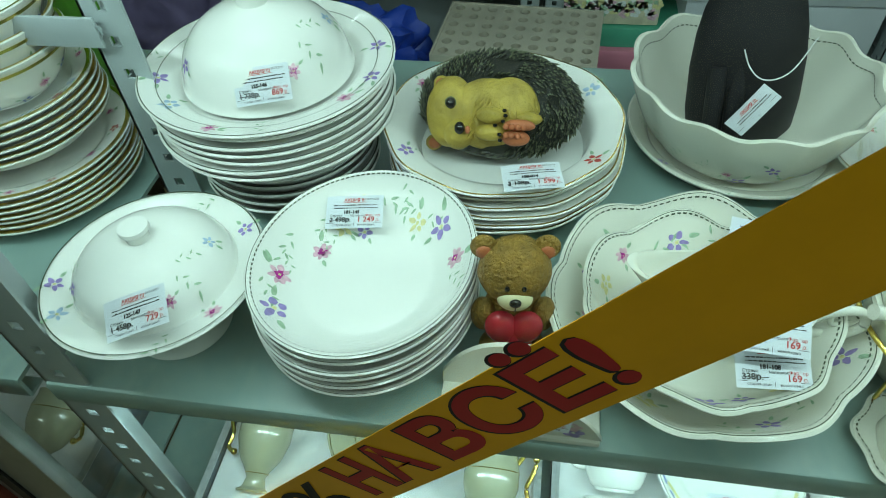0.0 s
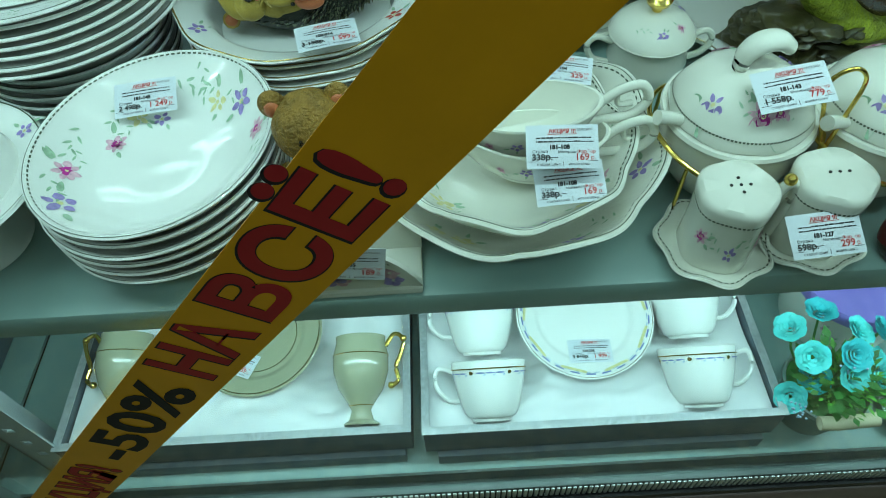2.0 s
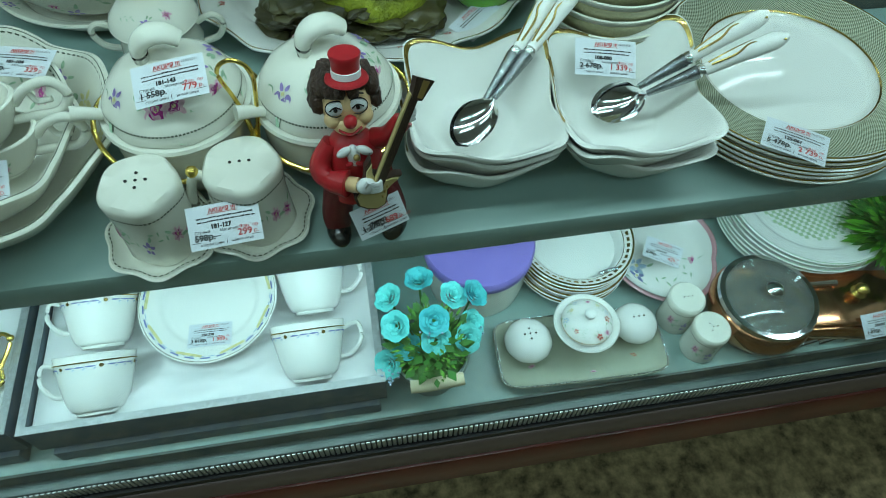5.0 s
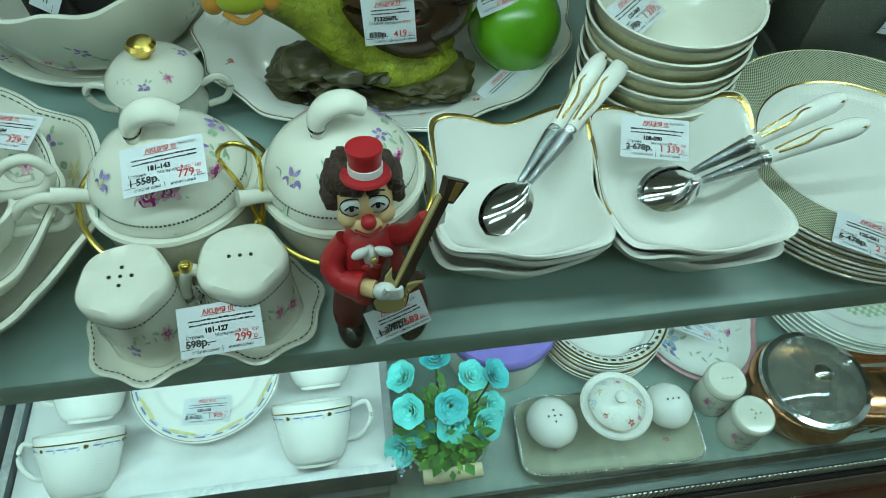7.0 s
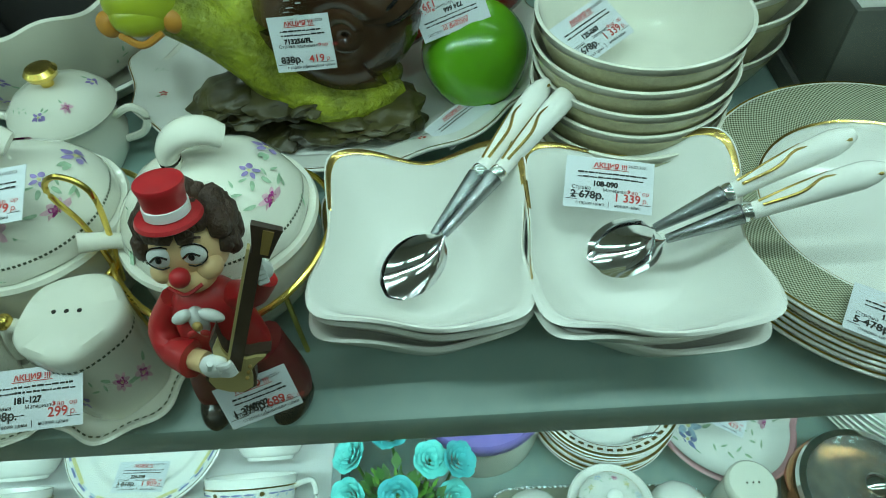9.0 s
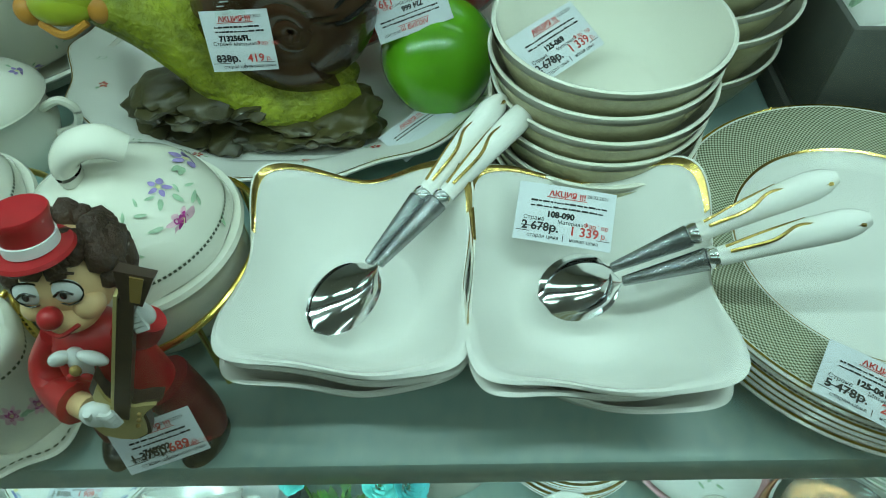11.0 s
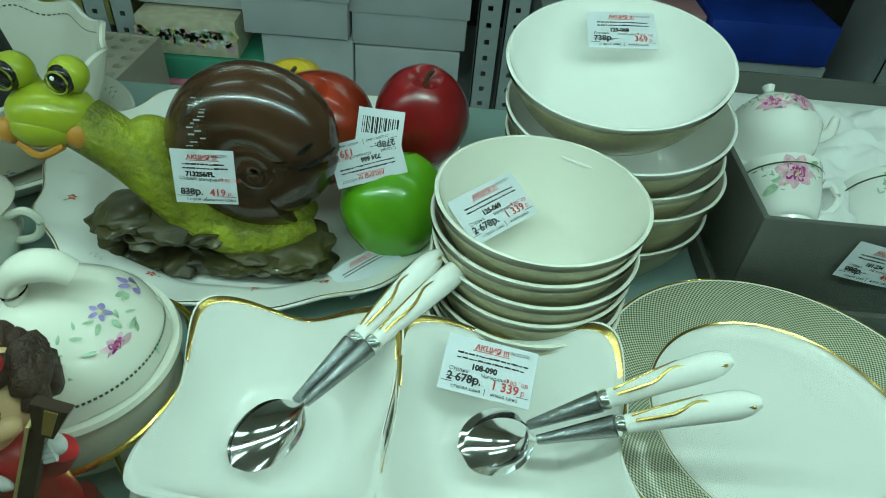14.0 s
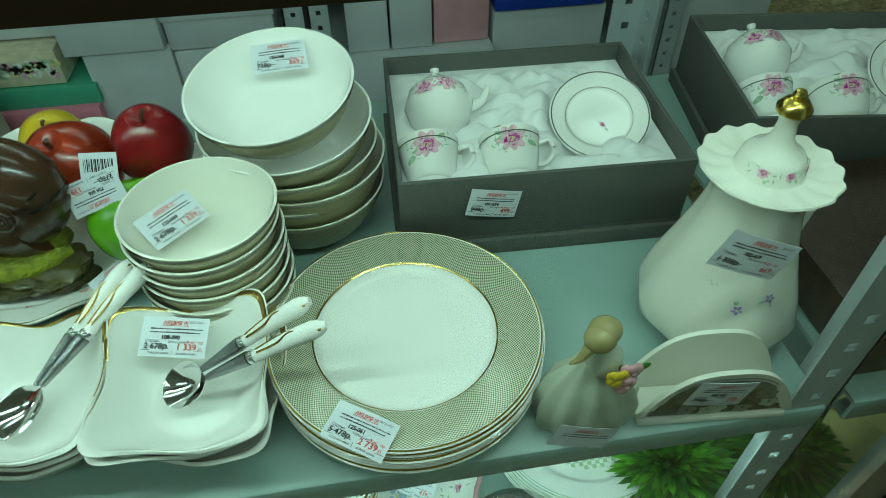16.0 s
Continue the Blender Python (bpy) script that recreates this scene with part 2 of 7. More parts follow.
P_GREEN = mat("green_leaf_print", (0.36, 0.52, 0.36), 0.25, vary=0.3, scale=300)
P_RED = mat("red_bud_print", (0.55, 0.10, 0.08), 0.25, vary=0.2, scale=300)
P_DARK = mat("dark_green_dash_print", (0.06, 0.08, 0.05), 0.3, vary=0.2, scale=300)

GLASS = bpy.data.materials.new("clear_case_glass")
GLASS.use_nodes = True
_n = GLASS.node_tree.nodes
_n.clear()
_o, _mx, _t, _g, _w, _p, _s = (_n.new("ShaderNode" + k) for k in ("OutputMaterial", "MixShader", "BsdfTransparent", "BsdfGlossy", "LayerWeight", "Math", "Math"))
_t.inputs[0].default_value = (0.95, 0.985, 0.965, 1)
_g.inputs["Roughness"].default_value = 0.02
_p.operation, _s.operation = "POWER", "MULTIPLY_ADD"
_p.inputs[1].default_value, _s.inputs[1].default_value, _s.inputs[2].default_value = 4.0, 0.5, 0.012
for _a, _b in ((_w.outputs["Facing"], _p.inputs[0]), (_p.outputs[0], _s.inputs[0]), (_s.outputs[0], _mx.inputs[0]), (_t.outputs[0], _mx.inputs[1]), (_g.outputs[0], _mx.inputs[2]), (_mx.outputs[0], _o.inputs[0])):
    GLASS.node_tree.links.new(_a, _b)


# ---- building helpers ----
def part(name, bm, material, parent=None, label="", m=None, smooth=True):
    """One mesh object from a bmesh, under a thing or a part."""
    bmesh.ops.recalc_face_normals(bm, faces=bm.faces)
    for e in bm.edges:
        if len(e.link_faces) == 2:
            e.smooth = e.calc_face_angle(0) < 0.75
    for f in bm.faces:
        f.smooth = smooth
    me = bpy.data.meshes.new(name)
    bm.to_mesh(me)
    bm.free()
    for k in (material if isinstance(material, (list, tuple)) else [material]):
        me.materials.append(k)
    ob = new(name, me)
    if parent is not None:
        ob.parent = parent
    if m is not None:
        ob.matrix_basis = m
    if label:
        ob["label"] = label
    return ob


def thing(name, label, category, x=0, y=0, z=0, rz=0, rx=0, ry=0, group="", kind=""):
    ob = new(name)
    ob.empty_display_size = 0.02
    ob.matrix_basis = pose(x, y, z, rx, ry, rz)
    return tagged(ob, label, category, group, kind)


def solid(bm, name, material, label, category="", kind="", m=None, group=""):
    return tagged(part(name, bm, material, m=m), label, category, group, kind)


def box(bm, x0, y0, z0, x1, y1, z1, bev=0.0, mi=0):
    r = bmesh.ops.create_cube(bm, size=1, matrix=Matrix.LocRotScale(((x0 + x1) / 2, (y0 + y1) / 2, (z0 + z1) / 2), None, (x1 - x0, y1 - y0, z1 - z0)))
    vs = r["verts"]
    fs = {f for v in vs for f in v.link_faces}
    for f in fs:
        f.material_index = mi
    if bev:
        es = list({e for v in vs for e in v.link_edges})
        q = bmesh.ops.bevel(bm, geom=es, offset=bev, segments=2, affect="EDGES", profile=0.5)
        for f in q["faces"]:
            f.material_index = mi
    return bm


def cube(*a, **k):
    return box(bmesh.new(), *a, **k)


def lathe(prof, seg=72, rm=None, zm=None, sx=1.0, sy=1.0, bm=None, m=None):
    """Turned body of a profile of (radius, height); rm scales and zm lifts it round the turn."""
    bm = bm or bmesh.new()
    top = max(r for r, z in prof)
    rows = []
    for r, z in prof:
        if r < 1e-6:
            co = Vector((0, 0, z + (zm(0, 0) if zm else 0)))
            rows.append([bm.verts.new(m @ co if m else co)])
            continue
        row = []
        for i in range(seg):
            a = 2 * math.pi * i / seg
            q = r * (rm(a, r / top) if rm else 1)
            co = Vector((q * math.cos(a) * sx, q * math.sin(a) * sy, z + (zm(a, r / top) if zm else 0)))
            row.append(bm.verts.new(m @ co if m else co))
        rows.append(row)
    for u, v in zip(rows, rows[1:]):
        if len(u) == 1 and len(v) == 1:
            continue
        for i in range(seg):
            j = (i + 1) % seg
            if len(u) == 1:
                bm.faces.new((u[0], v[j], v[i]))
            elif len(v) == 1:
                bm.faces.new((u[i], u[j], v[0]))
            else:
                bm.faces.new((u[i], u[j], v[j], v[i]))
    return bm


def dish(R, H, foot, th=0.003, f=None, n=12):
    """Closed profile of a dish: foot ring, outside, rim, inside."""
    f = f or (lambda s: s ** 1.8)
    p = [(0, 0.002), (foot - 0.003, 0.002), (foot - 0.002, 0), (foot + 0.001, 0), (foot + 0.002, 0.003)]
    p += [(foot + 0.002 + (R - foot - 0.002) * k / n, 0.003 + (H - 0.003) * f(k / n)) for k in range(1, n + 1)]
    p += [(R + 0.0004, H + th * 0.4), (R - th * 0.4, H + th * 0.75)]
    p += inside(R, H, foot, th, f, n)
    return p


def inside(R, H, foot, th=0.003, f=None, n=12):
    f = f or (lambda s: s ** 1.8)
    return [(foot + (R - th - foot) * k / n, 0.003 + th + (H - 0.003 - th * 0.5) * f(k / n)) for k in range(n, -1, -1)] + [(foot * 0.5, 0.003 + th), (0, 0.003 + th)]


def plate_f(well, lip=0.35):
    """Height of a plate: flat well, a step, and a slow rim."""
    return lambda s: 0.10 * s if s < well else 0.10 * well + (1 - 0.10 * well) * (lip * min(1, (s - well) / 0.12) + (1 - lip) * (s - well) / (1 - well))


class Skin:
    """Top surface of a dish, to lay prints on."""

    def __init__(self, R, H, foot, th=0.003, f=None, rm=None, zm=None, sx=1, sy=1, outer=False):
        self.pts = sorted(inside(R, H, foot, th, f))
        if outer:
            ff = f or (lambda s: s ** 1.8)
            self.pts = [(foot + 0.002 + (R - foot - 0.002) * k / 12 + 0.0006, 0.003 + (H - 0.003) * ff(k / 12)) for k in range(13)]
        self.R, self.rm, self.zm, self.sx, self.sy, self.outer = R, rm, zm, sx, sy, outer

    def at(self, a, r):
        z = float(np.interp(r, [p[0] for p in self.pts], [p[1] for p in self.pts]))
        q = r * (self.rm(a, r / self.R) if self.rm else 1)
        return Vector((q * math.cos(a) * self.sx, q * math.sin(a) * self.sy, z + (self.zm(a, r / self.R) if self.zm else 0)))

    def stretch(self, r):
        d = self.at(0, r + 0.001) - self.at(0, r - 0.001)
        return max(1.0, d.length / 0.002)

    def frame_at(self, a, r):
        p = self.at(a, r)
        u = (self.at(a + 0.03, r) - p).normalized()
        v = (self.at(a, r + 0.002) - self.at(a, r - 0.002)).normalized()
        n = u.cross(v).normalized()
        if (n.z < 0) != self.outer and not self.outer:
            n = -n
        if self.outer and n.dot(Vector((p.x, p.y, 0))) < 0:
            n = -n
        return p + n * 0.0005, u, v, n


def blot(bm, skin, a, r, du, dv, lu, lv, turn, mi, k=7):
    """A leaf or petal shaped print that hugs the skin, at an offset from (a, r)."""
    ca, sa = math.cos(turn), math.sin(turn)
    vs, q = [], skin.stretch(r)
    for i in range(k):
        t = 2 * math.pi * i / k
        x, y = lu * math.cos(t), lv * math.sin(t) * (1 - 0.3 * math.cos(t))
        x, y = du + x * ca - y * sa, dv + x * sa + y * ca
        aa, rr = a + x / max(r, 0.012), r + y / q
        p, u, v, n = skin.frame_at(aa, max(rr, 0.002))
        vs.append(bm.verts.new(p))
    f = bm.faces.new(vs)
    f.material_index = mi
    return f


PRINTS = [P_PINK, P_VIOLET, P_BLUE, P_YELLOW, P_GREEN, P_RED, P_ROSE, P_NAVY, DULLGOLD]


def blossom(bm, skin, a, r, s, col, rng, eye=3):
    """A small painted flower: outer petals, a second ring, and an eye."""
    rose_like = col in (0, 6)
    n = 7 if rose_like else 5
    turn = rng.uniform(0, 6.28)
    for k in range(n):
        t = 2 * math.pi * k / n + turn + rng.uniform(-0.15, 0.15)
        blot(bm, skin, a, r, math.cos(t) * s * 0.52, math.sin(t) * s * 0.52, s * rng.uniform(0.24, 0.42), s * rng.uniform(0.16, 0.28), t, 0 if col == 6 else col)
    if rose_like:
        for k in range(4):
            t = 2 * math.pi * k / 4 + turn
            blot(bm, skin, a, r, math.cos(t) * s * 0.24, math.sin(t) * s * 0.24, s * 0.26, s * 0.17, t + 0.6, 6)
    blot(bm, skin, a, r, 0, 0, s * 0.15, s * 0.15, 0, eye)


def sprig(bm, skin, a, r, s, rng, turn):
    for k in range(5):
        d = s * (k - 1) * 0.55
        blot(bm, skin, a, r, d * math.cos(turn) + s * 0.3 * (-1) ** k * -math.sin(turn), d * math.sin(turn) + s * 0.3 * (-1) ** k * math.cos(turn), s * 0.32, s * 0.10, turn + 0.8 * (-1) ** k, 4)


def prints(parent, skin, spots, seed, name="flower_print"):
    """Flower decals: spots of (degrees, radius, size, colour index; 4 is a leaf sprig)."""
    rng = random.Random(seed)
    bm = bmesh.new()
    for deg, r, s, col in spots:
        a = radians(deg)
        if col == 4:
            sprig(bm, skin, a, r, s, rng, rng.uniform(0, 6.28))
        else:
            blossom(bm, skin, a, r, s, col, rng)
            for k in range(2):
                t = rng.uniform(0, 6.28)
                blot(bm, skin, a, r, math.cos(t) * s * 1.3, math.sin(t) * s * 1.3, s * 0.4, s * 0.17, t, 4)
    return tagged(part(name, bm, PRINTS, parent, "scattered pastel flower print"), kind="stuff")


def auto_spots(n, r0, r1, seed, cols=(0, 1, 2, 3, 4, 4), s0=0.005, s1=0.008, arc=(0, 360)):
    rng = random.Random(seed)
    return [(arc[0] + (arc[1] - arc[0]) * (k + rng.uniform(0.2, 0.8)) / n, rng.uniform(r0, r1), rng.uniform(s0, s1), cols[rng.randrange(len(cols))]) for k in range(n)]


def rim_line(parent, skin, r, w, material, dashes=0, name="rim_line", seg=144, off=0.0003, label=""):
    """A painted line round a dish, whole or in dashes."""
    bm = bmesh.new()
    n, w = dashes or seg, w / skin.stretch(r - w / 2)
    for i in range(n):
        a0, a1 = 2 * math.pi * i / n, 2 * math.pi * (i + (0.6 if dashes else 1.0)) / n
        q = []
        for a, rr in ((a0, r), (a1, r), (a1, r - w), (a0, r - w)):
            p, u, v, nn = skin.frame_at(a, rr)
            q.append(bm.verts.new(p + nn * off))
        bm.faces.new(q)
    ob = part(name, bm, material, parent, label)
    return tagged(ob, kind="stuff") if dashes else ob


def tube(bm, pts, rad, seg=8, mi=0, closed=False, taper=None):
    """A round rod along points."""
    pts = [Vector(p) for p in pts]
    n = len(pts)
    rows = []
    up = Vector((0, 0, 1))
    for i, p in enumerate(pts):
        a = pts[(i - 1) % n] if closed or i else p
        b = pts[(i + 1) % n] if closed or i < n - 1 else p
        d = (b - a).normalized()
        s = d.cross(up)
        if s.length < 0.05:
            s = d.cross(Vector((1, 0, 0)))
        s.normalize()
        w = s.cross(d)
        rr = rad * (taper(i / max(1, n - 1)) if taper else 1)
        rows.append([bm.verts.new(p + (s * math.cos(2 * math.pi * k / seg) + w * math.sin(2 * math.pi * k / seg)) * rr) for k in range(seg)])
    for i in range(n if closed else n - 1):
        u, v = rows[i], rows[(i + 1) % n]
        for k in range(seg):
            f = bm.faces.new((u[k], u[(k + 1) % seg], v[(k + 1) % seg], v[k]))
            f.material_index = mi
    if not closed:
        for row in (rows[0], rows[-1]):
            f = bm.faces.new(row)
            f.material_index = mi
    return bm


def curve_pts(pts, n=8):
    """Catmull-Rom through points."""
    P = [Vector(p) for p in pts]
    P = [2 * P[0] - P[1]] + P + [2 * P[-1] - P[-2]]
    out = []
    for i in range(1, len(P) - 2):
        for k in range(n):
            t = k / n
            a, b, c, d = P[i - 1:i + 3]
            out.append(0.5 * ((2 * b) + (c - a) * t + (2 * a - 5 * b + 4 * c - d) * t * t + (3 * b - a - 3 * c + d) * t ** 3))
    return out + [P[-2]]


def ball(bm, x, y, z, rx, ry=None, rz=None, mi=0, sub=3, m=None, bumpy=0.0, freq=60):
    ry, rz = ry or rx, rz or rx
    r = bmesh.ops.create_icosphere(bm, subdivisions=sub, radius=1)
    M = Matrix.Translation((x, y, z)) @ (m or Matrix()) @ Matrix.Diagonal((rx, ry, rz, 1))
    for v in r["verts"]:
        q = v.co.copy()
        if bumpy:
            q *= 1 + bumpy * noise.noise(q * freq * rx + Vector((x, y, z)) * 31)
        v.co = M @ q
    for f in {f for v in r["verts"] for f in v.link_faces}:
        f.material_index = mi
    return bm


def letters(bm, body, size, x, y, z=0.0003, bold=0.0, align="LEFT", mi=0, turn=0.0, wide=1.0, span=0.0):
    """Adds flat writing in the built-in font to a bmesh."""
    cu = bpy.data.curves.new("writing", "FONT")
    cu.body, cu.size, cu.align_x, cu.offset, cu.resolution_u = body, size, align, bold, 3
    ob = bpy.data.objects.new("writing", cu)
    scene.collection.objects.link(ob)
    me = bpy.data.meshes.new_from_object(ob.evaluated_get(bpy.context.evaluated_depsgraph_get()))
    if span:
        xs = [v.co.x for v in me.vertices]
        wide = span / (max(xs) - min(xs))
    c, s = math.cos(turn), math.sin(turn)
    base = len(bm.verts)
    vs = [bm.verts.new((x + v.co.x * wide * c - v.co.y * s, y + v.co.x * wide * s + v.co.y * c, z)) for v in me.vertices]
    for p in me.polygons:
        try:
            f = bm.faces.new([vs[i] for i in p.vertices])
            f.material_index = mi
        except ValueError:
            pass
    bpy.data.objects.remove(ob)
    bpy.data.meshes.remove(me)
    bpy.data.curves.remove(cu)


def rect(bm, x0, y0, x1, y1, z=0.0003, mi=0):
    f = bm.faces.new([bm.verts.new(c) for c in ((x0, y0, z), (x1, y0, z), (x1, y1, z), (x0, y1, z))])
    f.material_index = mi


def facing(p, x, n):
    """Pose at p whose x axis runs along x and whose z axis is the normal n."""
    n = Vector(n).normalized()
    x = Vector(x)
    x = (x - n * x.dot(n)).normalized()
    return Matrix.Translation(p) @ Matrix((x, n.cross(x), n)).transposed().to_4x4()


def price_tag(m, old, now, code, label, bend=1.5, w=0.0435, h=0.0268, plain=False):
    """A printed shop price label: paper, black print, red print."""
    t = thing("price_tag", label, "price tag", group="price labels")
    t.matrix_basis = m
    X, Y = w / 2, h / 2

    def bent(bm):
        for v in bm.verts:
            v.co.z += -bend * v.co.x ** 2
        return bm
    bm = bmesh.new()
    nx = 8
    grid = [[bm.verts.new((-X + w * i / nx, y, z)) for i in range(nx + 1)] for y, z in ((-Y, 0), (Y, 0), (Y, -0.0003), (-Y, -0.0003))]
    for j in range(4):
        for i in range(nx):
            bm.faces.new((grid[j][i], grid[j][i + 1], grid[(j + 1) % 4][i + 1], grid[(j + 1) % 4][i]))
    part("paper", bent(bm), PAPER, t)
    bm = bmesh.new()
    for y in (-Y + 0.0042,):
        rect(bm, -X + 0.001, y, X - 0.001, y + 0.0003)
    rect(bm, 0.0, -Y + 0.0012, 0.0003, -Y + 0.0042)
    rng = random.Random(code)
    for y in (Y - 0.0085, Y - 0.0108):
        x = -X + 0.006
        while x < X - 0.005:
            l = rng.uniform(0.0006, 0.0030)
            rect(bm, x, y, min(x + l, X - 0.003), y + rng.choice((0.0006, 0.0008, 0.0009)))
            x += l + rng.choice((0.0003, 0.0006))
    if not plain:
        letters(bm, "26.02.2021", 0.0022, X - 0.013, Y - 0.0038)
        letters(bm, code, 0.0037, -0.002, Y - 0.0150, bold=0.0002, align="CENTER")
        letters(bm, "Страна", 0.0027, -X + 0.0035, Y - 0.0172)
        letters(bm, "Материал", 0.0024, -0.003, Y - 0.0176)
        letters(bm, old, 0.0053, -X + 0.0032, -Y + 0.0052, bold=0.00015)
        rect(bm, -X + 0.003, -Y + 0.0065, -0.003, -Y + 0.0069)
        letters(bm, "старая цена", 0.0024, -X + 0.006, -Y + 0.0018)
        letters(bm, "новая цена", 0.0024, 0.003, -Y + 0.0018)
    part("black_print", bent(bm), INK, t)
    bm = bmesh.new()
    letters(bm, "АКЦИЯ !!!", 0.0036, 0.0, Y - 0.0052, z=0.0004, align="CENTER", bold=0.0001)
    rect(bm, -0.009, Y - 0.0060, 0.009, Y - 0.0057, z=0.0004)
    if not plain:
        letters(bm, "Фарфор", 0.0029, 0.0085, Y - 0.0176, z=0.0004)
        letters(bm, now, 0.0058, X - 0.0060, -Y + 0.0049, z=0.0004, align="RIGHT", bold=0.0001)
        letters(bm, "р.", 0.0036, X - 0.0052, -Y + 0.0052, z=0.0004)
    part("red_print", bent(bm), REDINK, t)
    return t


# ---- the setting: shop room and glass case ----
bm = cube(-4, -3.5, ZF - 0.1, 5, 3.5, ZF)
solid(bm, "floor", STONE, "speckled brown stone tile shop floor", "floor", "structure")
solid(cube(-4, -3.5, 2.7, 5, 3.5, 2.8), "ceiling", CEILPAINT, "white tiled shop ceiling", "ceiling", "structure")
solid(cube(-4, 3.4, ZF, 5, 3.5, 2.7), "wall_north", WALLPAINT, "grey painted shop wall", "wall", "structure")
solid(cube(-4, -3.5, ZF, 5, -3.4, 2.7), "wall_south", WALLPAINT, "grey painted shop wall", "wall", "structure")
solid(cube(-4, -3.4, ZF, -3.9, 3.4, 2.7), "wall_west", WALLPAINT, "grey painted shop wall", "wall", "structure")
solid(cube(4.9, -3.4, ZF, 5, 3.4, 2.7), "wall_east", WALLPAINT, "grey painted shop wall", "wall", "structure")
for lx, ly in [(-1.2, -0.9), (0.5, -0.9), (2.1, -0.9), (-0.5, 0.45), (1.3, 0.45)]:
    t = thing("ceiling_light", "white fluorescent ceiling light housing", "ceiling light", lx, ly, 2.7, group="ceiling lights")
    part("housing", cube(-0.65, -0.15, -0.05, 0.65, 0.15, 0, bev=0.006), WHITEPAINT, t)
    part("diffuser", cube(-0.62, -0.13, -0.056, 0.62, 0.13, -0.0505), DIFFUSER, t, "glowing white diffuser")

for lx in (-0.9, 0.5, 1.9):
    for ly in (2.15, 2.85):
        t = thing("twin_tube_light", "white open ceiling light with two tubes", "ceiling light", lx, ly, 2.7, group="twin tube ceiling lights")
        part("housing", cube(-0.64, -0.10, -0.03, 0.64, 0.10, 0, bev=0.006), WHITEPAINT, t)
        for dy in (-0.055, 0.055):
            bm = bmesh.new()
            tube(bm, [(-0.6, dy, -0.05), (0, dy, -0.05), (0.6, dy, -0.05)], 0.0045, 8)
            part("tube", bm, TUBELIGHT, t, "glowing white fluorescent tube")

XL, XR = -0.27, 1.055          # front posts


def front_shelf(name, x0, x1, y0, y1, z, label):
    """Steel tray shelf with a folded front lip and a rolled corner."""
    t = thing(name, label, "shelf", x0, y0, z)
    w, d = x1 - x0, y1 - y0
    bm = bmesh.new()
    sec = [(d, -0.004), (d, 0), (0.003, 0), (0.001, -0.0008), (0, -0.003), (0, -0.0215), (0.001, -0.023), (0.016, -0.023), (0.016, -0.021), (0.003, -0.020), (0.003, -0.004)]
    ends = [[bm.verts.new((x, y, zz)) for y, zz in sec] for x in (0, w)]
    for i in range(len(sec)):
        j = (i + 1) % len(sec)
        bm.faces.new((ends[0][i], ends[0][j], ends[1][j], ends[1][i]))
    for e in ends:
        bm.faces.new(e)
    part("tray", bm, SHELF, t)
    for k in range(3):
        part("stiffener", cube(w * (k + 0.5) / 3 - 0.02, 0.02, -0.016, w * (k + 0.5) / 3 + 0.02, d - 0.01, -0.0042), SHELF, t)
    return t


front_shelf("display_shelf", XL - 0.012, XR + 0.012, 0.2, 0.655, ZS, "grey painted steel display shelf with folded front lip")
front_shelf("lower_shelf", -0.34, 1.13, 0.182, 0.70, ZL, "grey painted steel lower shelf under the glass")
front_shelf("neighbour_shelf", -1.15, XL - 0.035, 0.2, 0.655, ZS, "grey painted steel shelf of the next bay")
front_shelf("neighbour_shelf", XR + 0.035, 1.95, 0.2, 0.655, ZS, "grey painted steel shelf of the next bay")
front_shelf("neighbour_lower_shelf", -1.15, -0.345, 0.182, 0.70, ZL, "grey painted steel lower shelf of the next bay")
front_shelf("neighbour_lower_shelf", 1.135, 1.95, 0.182, 0.70, ZL, "grey painted steel lower shelf of the next bay")


def angle_post(x, y, z0, z1, sx, sy, label, first=0.0, pitch=0.0285):
    """Slotted angle steel post: two punched flanges and a row of open holes."""
    t = thing("slotted_post", label, "post", x, y, z0, group="slotted steel posts")
    L, wd, th = z1 - z0, 0.036, 0.0022
    for k, (dx, dy) in enumerate(((sx, 0), (0, sy))):
        bm = bmesh.new()
        n = int(L / pitch)
        hw = 0.0042
        u0, u1, u2, u3 = 0.0, wd / 2 - hw, wd / 2 + hw, wd

        def slab(a, b, c, d):
            p, q = (min(a * dx, b * dx), max(a * dx, b * dx)) if dx else (0, th * sx)
            r, s = (min(a * dy, b * dy), max(a * dy, b * dy)) if dy else (0, th * sy)
            box(bm, min(p, q), min(r, s), c, max(p, q), max(r, s), d)
        slab(u0, u1, 0, L)
        slab(u2, u3, 0, L)
        for i in range(n + 1):
            a = i * pitch + (0.010 if k == 0 else 0.0)
            slab(u1, u2, a, min(L, a + pitch - 0.0085))
        part("flange", bm, POST, t)
    return t


angle_post(XL - 0.014, 0.203, 0.46, 1.15, 1, 1, "grey slotted angle post at the case front")
angle_post(XR + 0.018, 0.203, 0.46, 1.15, -1, 1, "grey slotted angle post at the case front")
angle_post(XL - 0.014, 0.410, 0.46, 1.15, 1, 1, "grey slotted angle post beside plate stacks")
angle_post(XL - 0.014, 0.650, 0.46, 1.15, 1, -1, "grey slotted angle post at the back")
angle_post(XR + 0.030, 0.650, 0.46, 1.15, -1, -1, "grey slotted angle post at the back")
t = thing("shelf_bracket", "grey steel bracket with a hole", "bracket", XL - 0.05, 0.40, 0.972)
part("plate", cube(-0.09, 0, 0.006, 0.05, 0.004, 0.030, bev=0.001), POST, t)
